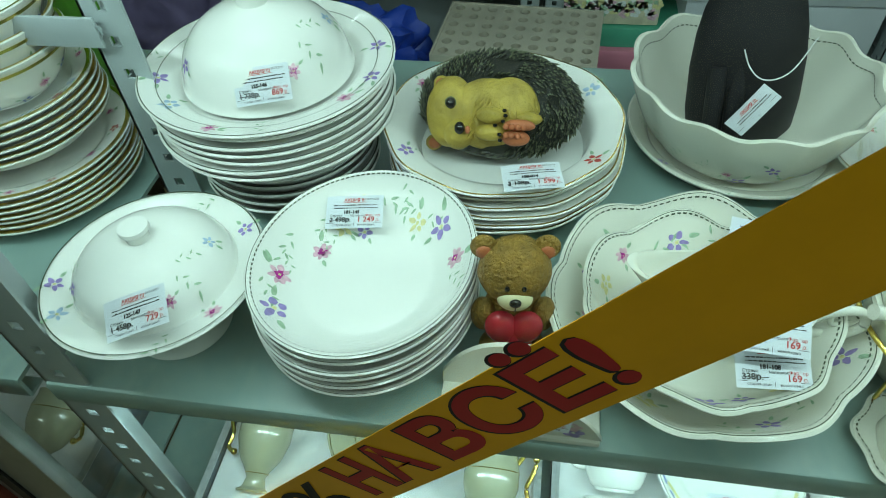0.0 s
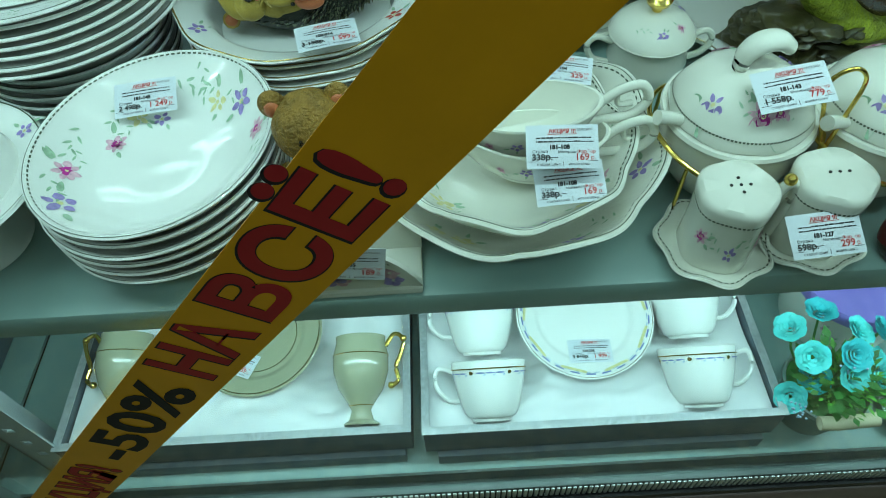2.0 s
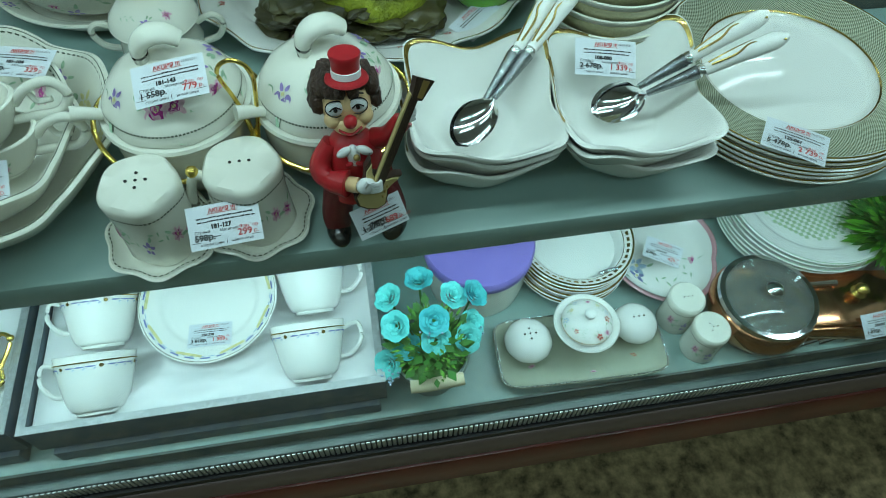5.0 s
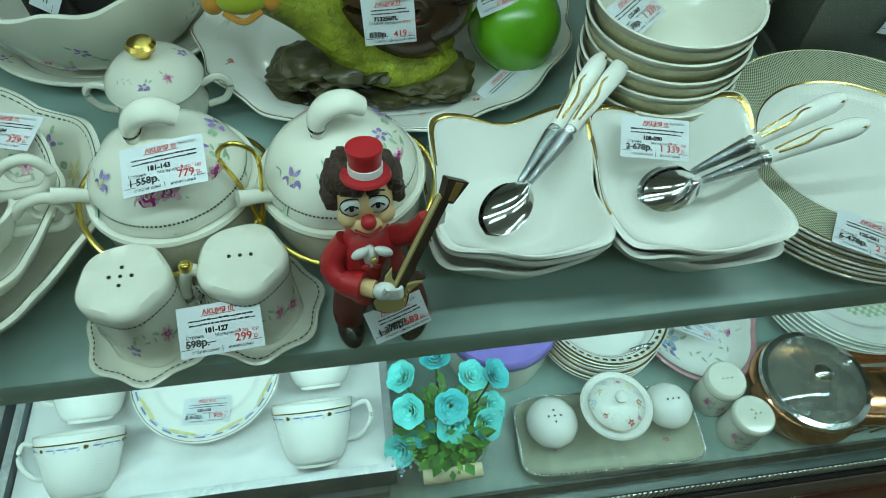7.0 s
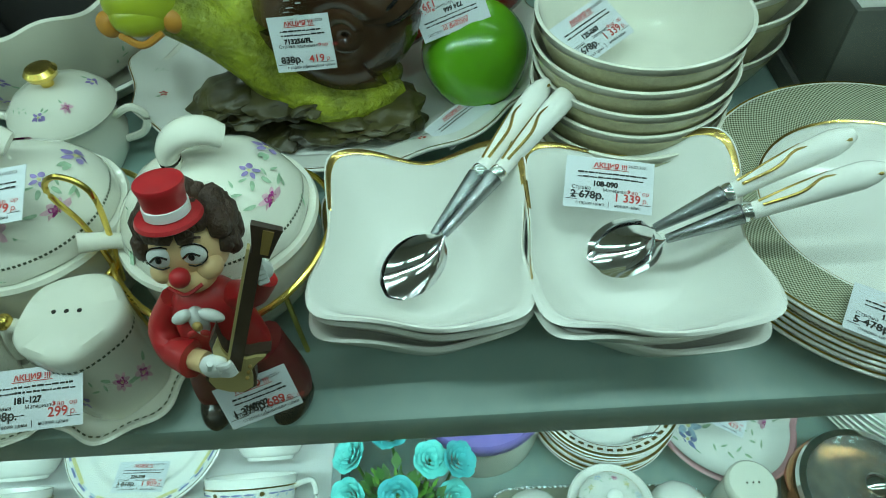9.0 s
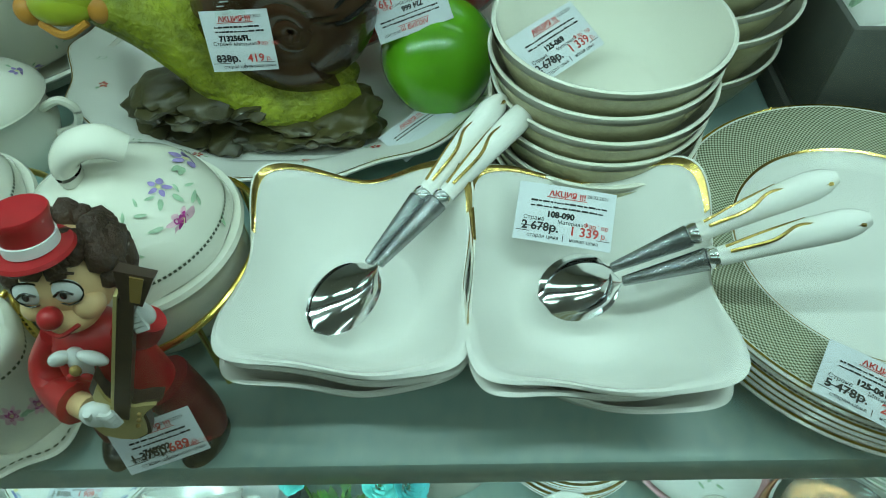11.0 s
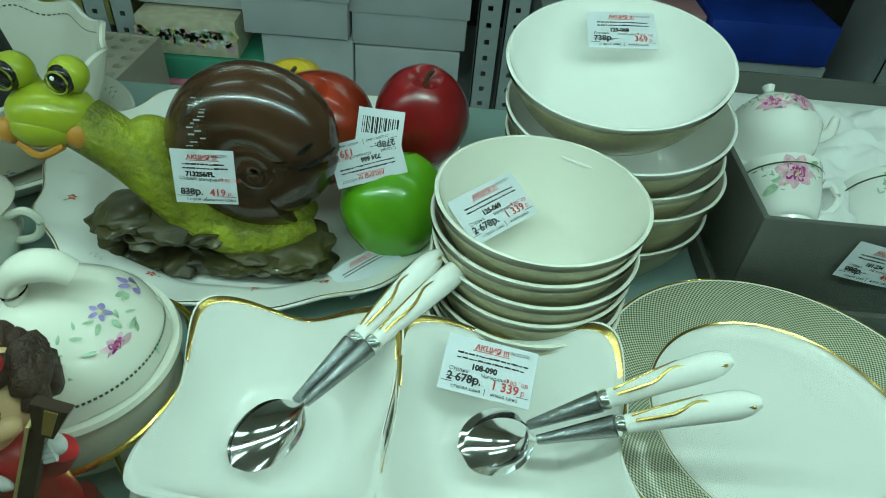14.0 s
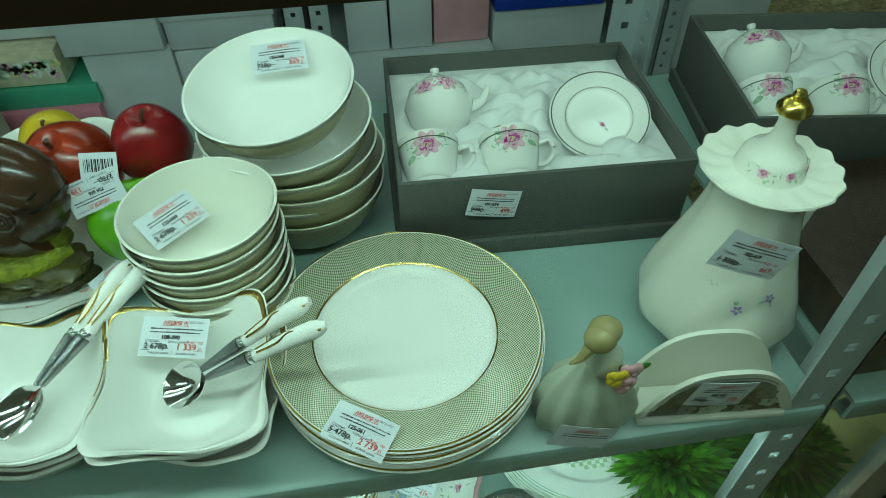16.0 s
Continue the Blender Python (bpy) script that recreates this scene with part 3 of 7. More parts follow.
part("bolt", lathe([(0, -0.004), (0.007, -0.004), (0.008, -0.001), (0.008, 0)], 20, m=pose(0.045, 0, 0.018, 90, 0, 0)), CHROME, t)

# front glass, its aluminium frame, wooden rails
g = tagged(part("front_glass", cube(-0.305, 0.1715, 0.5075, 1.10, 0.1770, 1.165), GLASS), "clear front glass pane of the display case", "glass pane", kind="structure")
g.visible_shadow = False
t = thing("glass_rail", "silver ribbed aluminium rail under the glass", "rail", 0.39, 0.17, 0.481)
part("channel", cube(-0.72, -0.003, 0.0, 0.72, 0.011, 0.026, bev=0.001), mat("dark_grey_rail", (0.09, 0.115, 0.105), 0.4, 0.4, vary=0.15, scale=30), t)
part("seal", cube(-0.72, -0.009, -0.011, 0.72, 0.011, -0.0005), BLACK, t)
rib = cube(0, -0.0052, 0.002, 0.0040, -0.0032, 0.024, bev=0.0009)
first = part("rib", rib, RIBSTEEL, t)
for i in range(258):
    o = first if i == 0 else bpy.data.objects.new("rib", first.data)
    if i:
        scene.collection.objects.link(o)
        o.parent = t
    o.location = (-0.715 + 0.00554 * i, 0, 0)
part("inner_strip", cube(-0.72, 0.0088, 0.027, 0.72, 0.0116, 0.0475), mat("matt_dark_strip", (0.05, 0.065, 0.06), 0.6, vary=0.2, scale=30), t)

t = thing("display_case", "dark red wooden base of the glass display case", "display case", 0.39, 0.16, ZF)
# red wood rail top; its greyish pink sheen of room light is in the colour
part("ledge", cube(-1.6, -0.001, 0.5155, 1.6, 0.05, 0.569, bev=0.004), mat("mahogany_painted_sheen", (0.20, 0.15, 0.14), 0.4, vary=0.12, scale=14), t)
part("moulding", cube(-1.6, -0.004, 0.430, 1.6, 0.02, 0.5150, bev=0.006), REDWOOD, t)
part("plinth", cube(-1.6, 0.20, 0.0, 1.6, 0.22, 0.5495), DARKWOOD, t)
part("floor_panel", cube(-1.6, 0.051, 0.55, 1.6, 0.60, 0.568), DARKWOOD, t)
t = thing("case_top_rail", "dark brown wooden top rail of the case", "rail", 0.39, 0.16, 1.162)
part("rail", cube(-1.6, -0.004, 0, 1.6, 0.030, 0.070, bev=0.004), DARKWOOD, t)
t = thing("case_side_frame", "aluminium and red wood upright at case end", "case frame", -0.335, 0.165, 0.47)
part("profile", cube(-0.012, 0, 0.0, 0.030, 0.014, 0.685, bev=0.001), ALU, t)
part("groove", cube(-0.022, -0.002, 0.0, -0.0125, 0.012, 0.685), BLACK, t)
part("inner_profile", cube(-0.034, 0.0, 0.0, -0.0225, 0.012, 0.685, bev=0.001), ALU, t)
part("upright", cube(-0.085, -0.012, -0.0, -0.0345, 0.03, 0.685, bev=0.003), REDWOOD, t)
t = thing("case_side_frame", "aluminium upright at the other case end", "case frame", 1.115, 0.165, 0.47)
part("profile", cube(-0.014, 0, 0.0, 0.020, 0.014, 0.685, bev=0.001), ALU, t)
part("groove", cube(0.0205, -0.002, 0.0, 0.030, 0.012, 0.685), BLACK, t)
t = thing("upper_led_strip", "white led light strip along the case", "led strip", 0.24, 0.200, 1.236, 0, 34)
part("channel", cube(-0.86, -0.006, 0.0008, 0.86, 0.006, 0.0030), ALU, t)
bm = bmesh.new()
for i in range(140):
    rect(bm, -0.855 + 1.71 * i / 140, -0.0022, -0.8505 + 1.71 * i / 140, 0.0022, z=0.0)
tagged(part("diodes", bm, STRIPLED, t, "glowing white diodes"), kind="stuff")
t = thing("lower_led_strip", "white led light strip under the shelf", "led strip", 0.39, 0.228, 0.797)
part("channel", cube(-0.66, -0.006, 0.002, 0.66, 0.006, 0.0045), ALU, t)
bm = bmesh.new()
for i in range(110):
    box(bm, -0.65 + 1.3 * i / 110, -0.0025, 0.0, -0.645 + 1.3 * i / 110, 0.0025, 0.0019)
tagged(part("diodes", bm, LEDDOT, t, "glowing white diodes"), kind="stuff")

# yellow sale tape stuck on the glass, running up to the right
TX, TZ, TA = -0.290, 0.500, math.atan2(0.5445, 0.4435)
t = thing("sale_tape", "yellow sale tape with red and black lettering", "sale tape")
t.matrix_basis = Matrix.Translation((TX, 0.1685, TZ)) @ pose(0, 0, 0, 90, 0, 0) @ Matrix.Rotation(TA, 4, "Z")
part("band", cube(0.0, -0.033, -0.0006, 0.95, 0.0268, 0.0), TAPE, t)
for body, mt, size, x, span in (("АКЦИЯ!", TAPERED, 0.048, 0.024, 0.150), ("-50%", INK, 0.056, 0.196, 0.165), ("НА", TAPERED, 0.058, 0.380, 0.076), ("ВСЁ!", TAPERED, 0.058, 0.470, 0.145)):
    if mt is TAPERED:
        bm = bmesh.new()
        letters(bm, body, size, x - 0.0008, -0.0215, z=0.0002, bold=0.0026, span=span + 0.0016)
        part("letter_outline", bm, INK, t)
    bm = bmesh.new()
    letters(bm, body, size, x, -0.0215, z=0.0005, bold=0.0016, span=span)
    part("lettering", bm, mt, t)

# ---- rear rack behind the seller's gap ----
YR = 1.15
t = thing("rear_rack", "grey slotted steel rack behind the case", "rack", 0.35, YR, ZF)
part("rack_shelf", cube(-1.25, 0.03, 0.56, 1.35, 0.55, 0.58), POST, t)
part("rack_shelf", cube(-1.25, 0.03, 1.10, 1.35, 0.55, 1.12), POST, t)
# panel coloured almost black: the shade deep in the rack is painted in
part("back_panel", cube(-1.3, 0.56, 0.0, 1.4, 0.58, 1.9), HOLESHADE, t)
for px in (-0.66, 0.03, 0.68, 1.37):
    for dx in (0, 0.045):
        a = angle_post(px + dx - 0.03, YR, ZF, 1.6, 1, 1, "grey slotted rack post holding boxes")


def carton(name, x0, x1, y0, z0, z1, material, label, depth=0.24, lid=0.0, lidmat=None, rz=0.0):
    t = thing(name, label, "box", (x0 + x1) / 2, y0 + depth / 2, z0, rz, group="stock boxes")
    w = (x1 - x0) / 2
    part("body", cube(-w, -depth / 2, 0, w, depth / 2, (z1 - z0) - (0.001 if lid else 0), bev=0.002), material, t)
    if lid:
        part("lid", cube(-w - 0.004, -depth / 2 - 0.004, z1 - z0 - lid, w + 0.004, depth / 2 + 0.004, z1 - z0 + 0.002, bev=0.002), lidmat or material, t)
    return t


carton("carton", 0.08, 0.262, YR + 0.03, 0.685, 0.80, WHITEBOX, "white cardboard box on stacked gift cartons")
carton("floral_carton", 0.085, 0.25, YR - 0.01, 0.615, 0.680, FLORALBOX, "cream carton with a printed flower band")
fc = [o for o in scene.collection.objects if o.name == "floral_carton"][0]
rng = random.Random(6)
bm = bmesh.new()
for k in range(26):
    cx, cz = -0.078 + 0.0062 * k, 0.030 + rng.uniform(-0.014, 0.016)
    for q in range(5):
        a = q * 1.2566 + k
        f = bm.faces.new([bm.verts.new((cx + 0.0055 * math.cos(a) + 0.0048 * math.cos(b), -0.1206, cz + 0.0055 * math.sin(a) + 0.0042 * math.sin(b))) for b in [j * 1.047 for j in range(6)]])
        f.material_index = (k + (q == 2)) % 4
tagged(part("flower_band", bm, [P_PINK, P_YELLOW, P_GREEN, WHITEPAINT], fc, "printed pink and yellow flowers"), kind="stuff")
carton("green_carton", 0.085, 0.30, YR - 0.02, 0.575, 0.613, GREENBOX, "green gift carton under the floral carton")
carton("pink_carton", 0.08, 0.29, YR - 0.03, 0.48, 0.573, PINKBOX, "pink gift carton at the bottom", lid=0.03)
carton("carton", 0.268, 0.438, YR - 0.02, 0.668, 0.80, WHITEBOX, "white cardboard box with a lid", lid=0.07)
carton("carton", 0.442, 0.632, YR + 0.0, 0.655, 0.80, WHITEBOX, "white cardboard box with a round grey mark", lid=0.09)
carton("carton", 0.292, 0.444, YR - 0.01, 0.48, 0.664, WHITEBOX, "white cardboard box in the lower row")
carton("carton", 0.446, 0.625, YR + 0.0, 0.48, 0.652, WHITEBOX, "white cardboard box in the lower row")
carton("small_carton", 0.76, 0.84, YR + 0.04, 0.60, 0.72, WHITEBOX, "white small box with blue flower print")
carton("small_carton", 0.845, 0.925, YR + 0.04, 0.60, 0.72, WHITEBOX, "white small box with violet flower print")
carton("small_carton", 0.93, 1.04, YR + 0.05, 0.60, 0.73, PALEPINK, "pale pink small gift box")
carton("blue_carton", 1.05, 1.27, YR + 0.04, 0.66, 0.73, BLUEBAG, "dark blue flat carton on the rack")
carton("carton", 1.05, 1.28, YR + 0.05, 0.48, 0.655, WHITEBOX, "white carton under the blue one")
carton("carton", 0.72, 1.045, YR + 0.02, 0.48, 0.598, WHITEBOX, "long white carton below small gift boxes")
carton("carton", 1.40, 1.62, YR + 0.02, 0.48, 0.74, WHITEBOX, "white carton at the rack end")
carton("yellow_carton", -0.18, 0.0, YR + 0.12, 0.60, 0.72, YELLOWBOX, "pale yellow carton behind the crate")
carton("carton", 0.38, 0.62, YR + 0.10, 0.805, 0.90, WHITEBOX, "white carton on the top row")
carton("brown_carton", -0.87, -0.70, 1.05, 0.40, 0.555, BROWNBOX, "brown cardboard carton behind the case", depth=0.2)
carton("dark_carton", -0.64, -0.40, YR + 0.1, 0.48, 0.66, GREYBOX, "dark carton in the rack shade")

# stool shaped support under loose stock in the gap
t = thing("stock_trestle", "dark wooden trestle under loose stock", "trestle", -0.35, 1.0, ZF)
part("top", cube(-0.62, -0.12, 0.47, 0.55, 0.14, 0.50), DARKWOOD, t)
for lx in (-0.58, 0.5):
    part("leg", cube(lx, -0.1, 0, lx + 0.04, 0.12, 0.47), DARKWOOD, t)

t = thing("plastic_crate", "beige plastic crate with rows of round holes", "crate", 0.01, 1.0, 0.55, rz=-4)
bm = bmesh.new()
nx, ny, px = 9, 6, 0.0285
for i in range(nx):
    for j in range(ny):
        cx, cy = (i - nx / 2 + 0.5) * px, (j - ny / 2 + 0.5) * px
        h = px / 2
        ring = []
        for k in range(16):
            a = 2 * math.pi * k / 16
            s = h / max(abs(math.cos(a)), abs(math.sin(a)))
            ring.append((bm.verts.new((cx + s * math.cos(a), cy + s * math.sin(a), 0.12)), bm.verts.new((cx + 0.0085 * math.cos(a), cy + 0.0085 * math.sin(a), 0.12)), bm.verts.new((cx + 0.0085 * math.cos(a), cy + 0.0085 * math.sin(a), 0.085))))
        for k in range(16):
            p, q = ring[k], ring[(k + 1) % 16]
            bm.faces.new((p[0], q[0], q[1], p[1]))
            bm.faces.new((p[1], q[1], q[2], p[2]))
part("perforated_top", bm, CRATE, t)
w, d = nx * px / 2, ny * px / 2
bm = bmesh.new()
for a in ((-w - 0.004, -d - 0.004, w + 0.004, -d), (-w - 0.004, d, w + 0.004, d + 0.004), (-w - 0.004, -d, -w, d), (w, -d, w + 0.004, d)):
    box(bm, a[0], a[1], 0, a[2], a[3], 0.122)
part("wall", bm, CRATE, t)
part("bottom", cube(-w, -d, 0.0, w, d, 0.006), HOLESHADE, t)

bm = bmesh.new()
ball(bm, 0, 0, 0, 0.15, 0.09, 0.13, sub=5, bumpy=0.35, freq=22)
ball(bm, 0.02, -0.01, 0.11, 0.10, 0.07, 0.08, sub=4, bumpy=0.5, freq=30)
solid(bm, "plastic_bag", BLUEBAG, "crumpled shiny blue plastic bag", "bag", m=pose(-0.27, 1.0, 0.515))
bm = bmesh.new()
ball(bm, 0, 0, 0, 0.20, 0.08, 0.16, sub=5, bumpy=0.3, freq=20)
solid(bm, "cloth_bundle", PURPLECLOTH, "dull purple cloth bundle", "cloth", m=pose(-0.72, 1.12, 0.60))


# ---- dishes ----
def stack_of(name, label, category, x, y, z, R, H, foot, n, gap, f=None, th=0.003, material=None, seg=72, rm=None, zm=None, sx=1, sy=1, rz=0, spots=(), lines=(), group="", jitter=0.0015, outside=None, seed=1):
    """A stack of equal dishes: each one is a thing; the topmost carries the inside print."""
    rng = random.Random(seed)
    material = material or PORC
    group = group or label
    first = None
    for k in range(n):
        m = pose(x + rng.uniform(-jitter, jitter) * (k > 0), y + rng.uniform(-jitter, jitter) * (k > 0), z + gap * k, 0, 0, rz + rng.uniform(-3, 3) * (k > 0))
        if first is None:
            first = thing(name, label, category, group=group)
            first.matrix_basis = m
            part("body", lathe(dish(R, H, foot, th, f), seg, rm, zm, sx, sy), material, first)
            skin = Skin(R, H, foot, th, f, rm, zm, sx, sy)
            for r, w, mt, dashes in lines:
                rim_line(first, skin, r, w, mt, dashes, seg=seg * 2)
            if outside:
                outside(first)
            ob = first
        else:
            ob = copy_thing(first, m)
    if spots:
        prints(ob, skin, spots, seed)
    return ob


def cover_dome(parent, R, H, knob_r, knob_h, z0=0.0, material=None, flip=False):
    p = [(R, z0), (R + 0.002, z0 + 0.001), (R, z0 + 0.004)]
    p += [(R * math.cos(a), z0 + 0.004 + (H - 0.004) * math.sin(a)) for a in [k * math.pi / 2 / 12 for k in range(1, 12)] if R * math.cos(a) > knob_r * 0.8]
    zt = p[-1][1]
    p += [(knob_r * 0.75, z0 + H), (knob_r * 0.8, z0 + H + knob_h * 0.45), (knob_r, z0 + H + knob_h * 0.75), (knob_r * 0.95, z0 + H + knob_h), (0, z0 + H + knob_h * 1.05)]
    lid = part("lid", lathe(p, 72), material or PORC, parent)
    sk = Skin(R, H, R * 0.5)
    sk.pts = sorted([(r + 0.0004, z + 0.0004) for r, z in p[2:-5]])
    prints(lid, sk, [(330, R * 0.80, R * 0.13, 4), (345, R * 0.62, R * 0.11, 4), (312, R * 0.90, R * 0.10, 0), (15, R * 0.78, R * 0.10, 2), (205, R * 0.84, R * 0.12, 4), (222, R * 0.92, R * 0.10, 1), (120, R * 0.8, R * 0.12, 4)], 90)
    return lid


# covered dish on the tall plate stack
stack_of("deep_plate", "white floral deep plate with dark rim", "plate", -0.163, 0.446, ZS, 0.080, 0.026, 0.045, 6, 0.0085, lines=[(0.079, 0.0010, P_DARK, 0)], seed=3)
stack_of("dinner_plate", "white floral dinner plate with dark rim", "plate", -0.163, 0.445, ZS + 0.062, 0.100, 0.018, 0.055, 6, 0.0075, f=plate_f(0.35), lines=[(0.0985, 0.0008, P_DARK, 0)], seed=4)
t = thing("butter_dish", "white domed butter dish with floral plate", "butter dish", -0.163, 0.444, ZS + 0.0995 + 0.0085)
f = plate_f(0.3)
part("plate", lathe(dish(0.104, 0.017, 0.06, 0.003, f)), PORC, t)
sk = Skin(0.104, 0.017, 0.06, 0.003, f)
rim_line(t, sk, 0.103, 0.0008, P_DARK)
rim_line(t, sk, 0.090, 0.0006, P_DARK)
prints(t, sk, [(200, .088, .010, 1), (228, .086, .010, 2), (262, .093, .008, 0), (285, .092, .007, 4), (330, .088, .009, 0), (350, .092, .010, 1), (180, .094, .008, 4), (150, .09, .008, 0), (20, .09, .009, 1), (100, .09, .009, 4)], 5)
cover_dome(t, 0.068, 0.058, 0.016, 0.017, 0.009)

# pedestal butter dish at the shelf corner
t = thing("caviar_dish", "white pedestal dish with domed lid and floral rim", "covered dish", -0.202, 0.268, ZS)
fp = lambda s: 0.35 * s + 0.65 * s ** 2
prof = [(0, 0.004), (0.032, 0.003), (0.036, 0), (0.038, 0.002), (0.034, 0.010), (0.030, 0.022), (0.040, 0.038), (0.060, 0.055), (0.077, 0.063), (0.0785, 0.0645), (0.077, 0.066), (0.058, 0.060), (0.05, 0.055), (0, 0.05)]
part("bowl", lathe(prof), PORC, t)
sk = Skin(0.077, 0.063, 0.05)
sk.pts = [(0.0575, 0.0601), (0.077, 0.0663), (0.0775, 0.0663)]
rim_line(t, sk, 0.0768, 0.0008, P_DARK)
prints(t, sk, [(200, .069, .008, 1), (225, .068, .008, 2), (300, .069, .008, 4), (330, .066, .008, 0), (40, .068, .008, 1), (80, .068, .008, 4)], 6)
cover_dome(t, 0.056, 0.036, 0.0105, 0.011, 0.058)

# front stack of oval floral bowls
fb = lambda s: s ** 1.5
bl = [(0.0838, 0.0009, P_DARK, 120), (0.0862, 0.0004, P_DARK, 0)]
stack_of("salad_bowl", "white floral salad bowl in a stack", "bowl", -0.052, 0.288, ZS, 0.087, 0.030, 0.050, 6, 0.0088, f=fb, sx=0.90, sy=1.0, rz=-12, lines=bl, seed=7,
         spots=[(a, r, q * 1.3, c) for a, r, q, c in [(118, .066, .008, 3), (95, .068, .009, 4), (70, .060, .008, 3), (50, .068, .0095, 1), (135, .055, .008, 3), (150, .05, .006, 4), (165, .048, .008, 0), (118, .045, .007, 1), (185, .066, .006, 4), (200, .067, .009, 0), (228, .072, .011, 1), (20, .070, .008, 0), (85, .075, .007, 4)] + [(78, .068, .008, 4), (62, .066, .007, 4), (142, .066, .007, 4), (176, .070, .008, 4), (212, .074, .008, 4), (5, .072, .007, 4)]])

# deep plates with the hedgehog
sc = lambda a, k: 1 + 0.010 * math.sin(10 * a) * max(0, k - 0.75) * 4
stack_of("soup_plate", "white scalloped soup plate with gold edge", "plate", 0.030, 0.455, ZS, 0.100, 0.034, 0.050, 6, 0.0082, f=plate_f(0.42, 0.62), rm=sc, seg=120, lines=[(0.0995, 0.0012, DULLGOLD, 0)], seed=8, jitter=0.003,
         spots=[(150, .088, .008, 0), (215, .088, .009, 1), (330, .088, .009, 5), (35, .088, .010, 2), (280, .09, .006, 4), (90, .088, .008, 1)])

# large wavy salad bowl with the cat, standing on a plate
wv = lambda a, k: 1 + 0.022 * math.sin(12 * a) * max(0, k - 0.6) * 2.5
wz = lambda a, k: 0.003 * math.sin(12 * a + 1.0) * max(0, k - 0.7) * 3.3
t = thing("round_platter", "white floral platter under the large bowl", "plate", 0.245, 0.535, ZS)
fr = plate_f(0.5)
part("body", lathe(dish(0.103, 0.020, 0.065, 0.004, fr), 96), IVORY, t)
prints(t, Skin(0.103, 0.020, 0.065, 0.004, fr), auto_spots(9, .088, .098, 9, cols=(4, 4, 1)), 9)
t = thing("large_salad_bowl", "large white wavy floral salad bowl", "bowl", 0.240, 0.528, ZS + 0.008)
ff = lambda s: s ** 2.0
part("body", lathe(dish(0.1045, 0.074, 0.058, 0.004, ff), 144, wv, wz), IVORY, t)
so = Skin(0.1045, 0.074, 0.058, 0.004, ff, wv, wz, outer=True)
si = Skin(0.1045, 0.074, 0.058, 0.004, ff, wv, wz)
rim_line(t, si, 0.098, 0.0012, P_DARK, 130)
prints(t, so, auto_spots(16, .076, .094, 10, cols=(0, 4, 3, 4, 1), arc=(170, 370), s0=.006, s1=.010), 10)

# shell dishes and sauce boats
lob = lambda a, k: 1 + (0.055 * abs(math.sin(3.5 * a + 0.6)) - 0.03) * max(0, k - 0.35) * 1.5
lz = lambda a, k: 0.006 * math.sin(7 * a + 0.4) * max(0, k - 0.6) * 2
fs = lambda s: s ** 1.6


def shell_dish(x, y, z, R, H, seed, rz, label):
    t = thing("shell_dish", label, "serving dish", x, y, z, rz, group="nested shell dishes")
    part("body", lathe(dish(R, H, R * 0.55, 0.004, fs), 144, lob, lz), IVORY, t)
    sk = Skin(R, H, R * 0.55, 0.004, fs, lob, lz)
    rim_line(t, sk, R * 0.955, 0.0011, P_DARK, 120)
    rim_line(t, sk, R * 0.975, 0.0005, P_DARK)
    prints(t, sk, auto_spots(15, R * 0.70, R * 0.86, seed, s0=.008, s1=.012, cols=(1, 0, 4, 3, 1, 4)), seed)
    return t


shell_dish(0.180, 0.296, ZS, 0.104, 0.046, 11, 20, "large white lobed floral serving dish")
shell_dish(0.180, 0.290, ZS + 0.012, 0.082, 0.040, 12, 35, "smaller white lobed floral dish nested inside")


def sauce_boat(x, y, z, rz, label, s=1.0):
    t = thing("sauce_boat", label, "sauce boat", x, y, z, rz, group="stacked sauce boats")
    a, b = 0.056 * s, 0.028 * s
    spout = lambda th, k: 1 + k * k * (0.32 * max(0, -math.cos(th)) ** 6 - 0.02)
    up = lambda th, k: k ** 3 * (0.010 * max(0, -math.cos(th)) ** 3 - 0.003 * abs(math.sin(th)))
    part("body", lathe(dish(a, 0.036, a * 0.5, 0.0028, lambda q: q ** 1.7), 96, spout, up, 1.0, b / a), IVORY, t)
    bm = bmesh.new()
    tube(bm, curve_pts([(a * 0.93, 0, 0.030), (a * 1.15, 0, 0.040), (a * 1.45, 0, 0.044), (a * 1.58, 0, 0.032), (a * 1.40, 0, 0.020), (a * 1.10, 0, 0.018), (a * 0.80, 0, 0.016)]), 0.0032, 10)
    tube(bm, curve_pts([(a * 1.15, 0, 0.040), (a * 1.2, 0, 0.030), (a * 1.38, 0, 0.030)], 5), 0.002, 8)
    part("handle", bm, IVORY, t)
    so = Skin(a, 0.036, a * 0.5, 0.0028, lambda q: q ** 1.7, spout, up, 1.0, b / a, outer=True)
    prints(t, so, [(235, a * .86, .005, 0), (260, a * .88, .006, 1), (285, a * .86, .005, 4), (305, a * .85, .005, 0)], 13)
    return t


sauce_boat(0.196, 0.282, ZS + 0.026, -3, "white floral sauce boat in the dish", 0.86)
sauce_boat(0.188, 0.288, ZS + 0.045, 2, "white floral sauce boat stacked on top", 0.90)


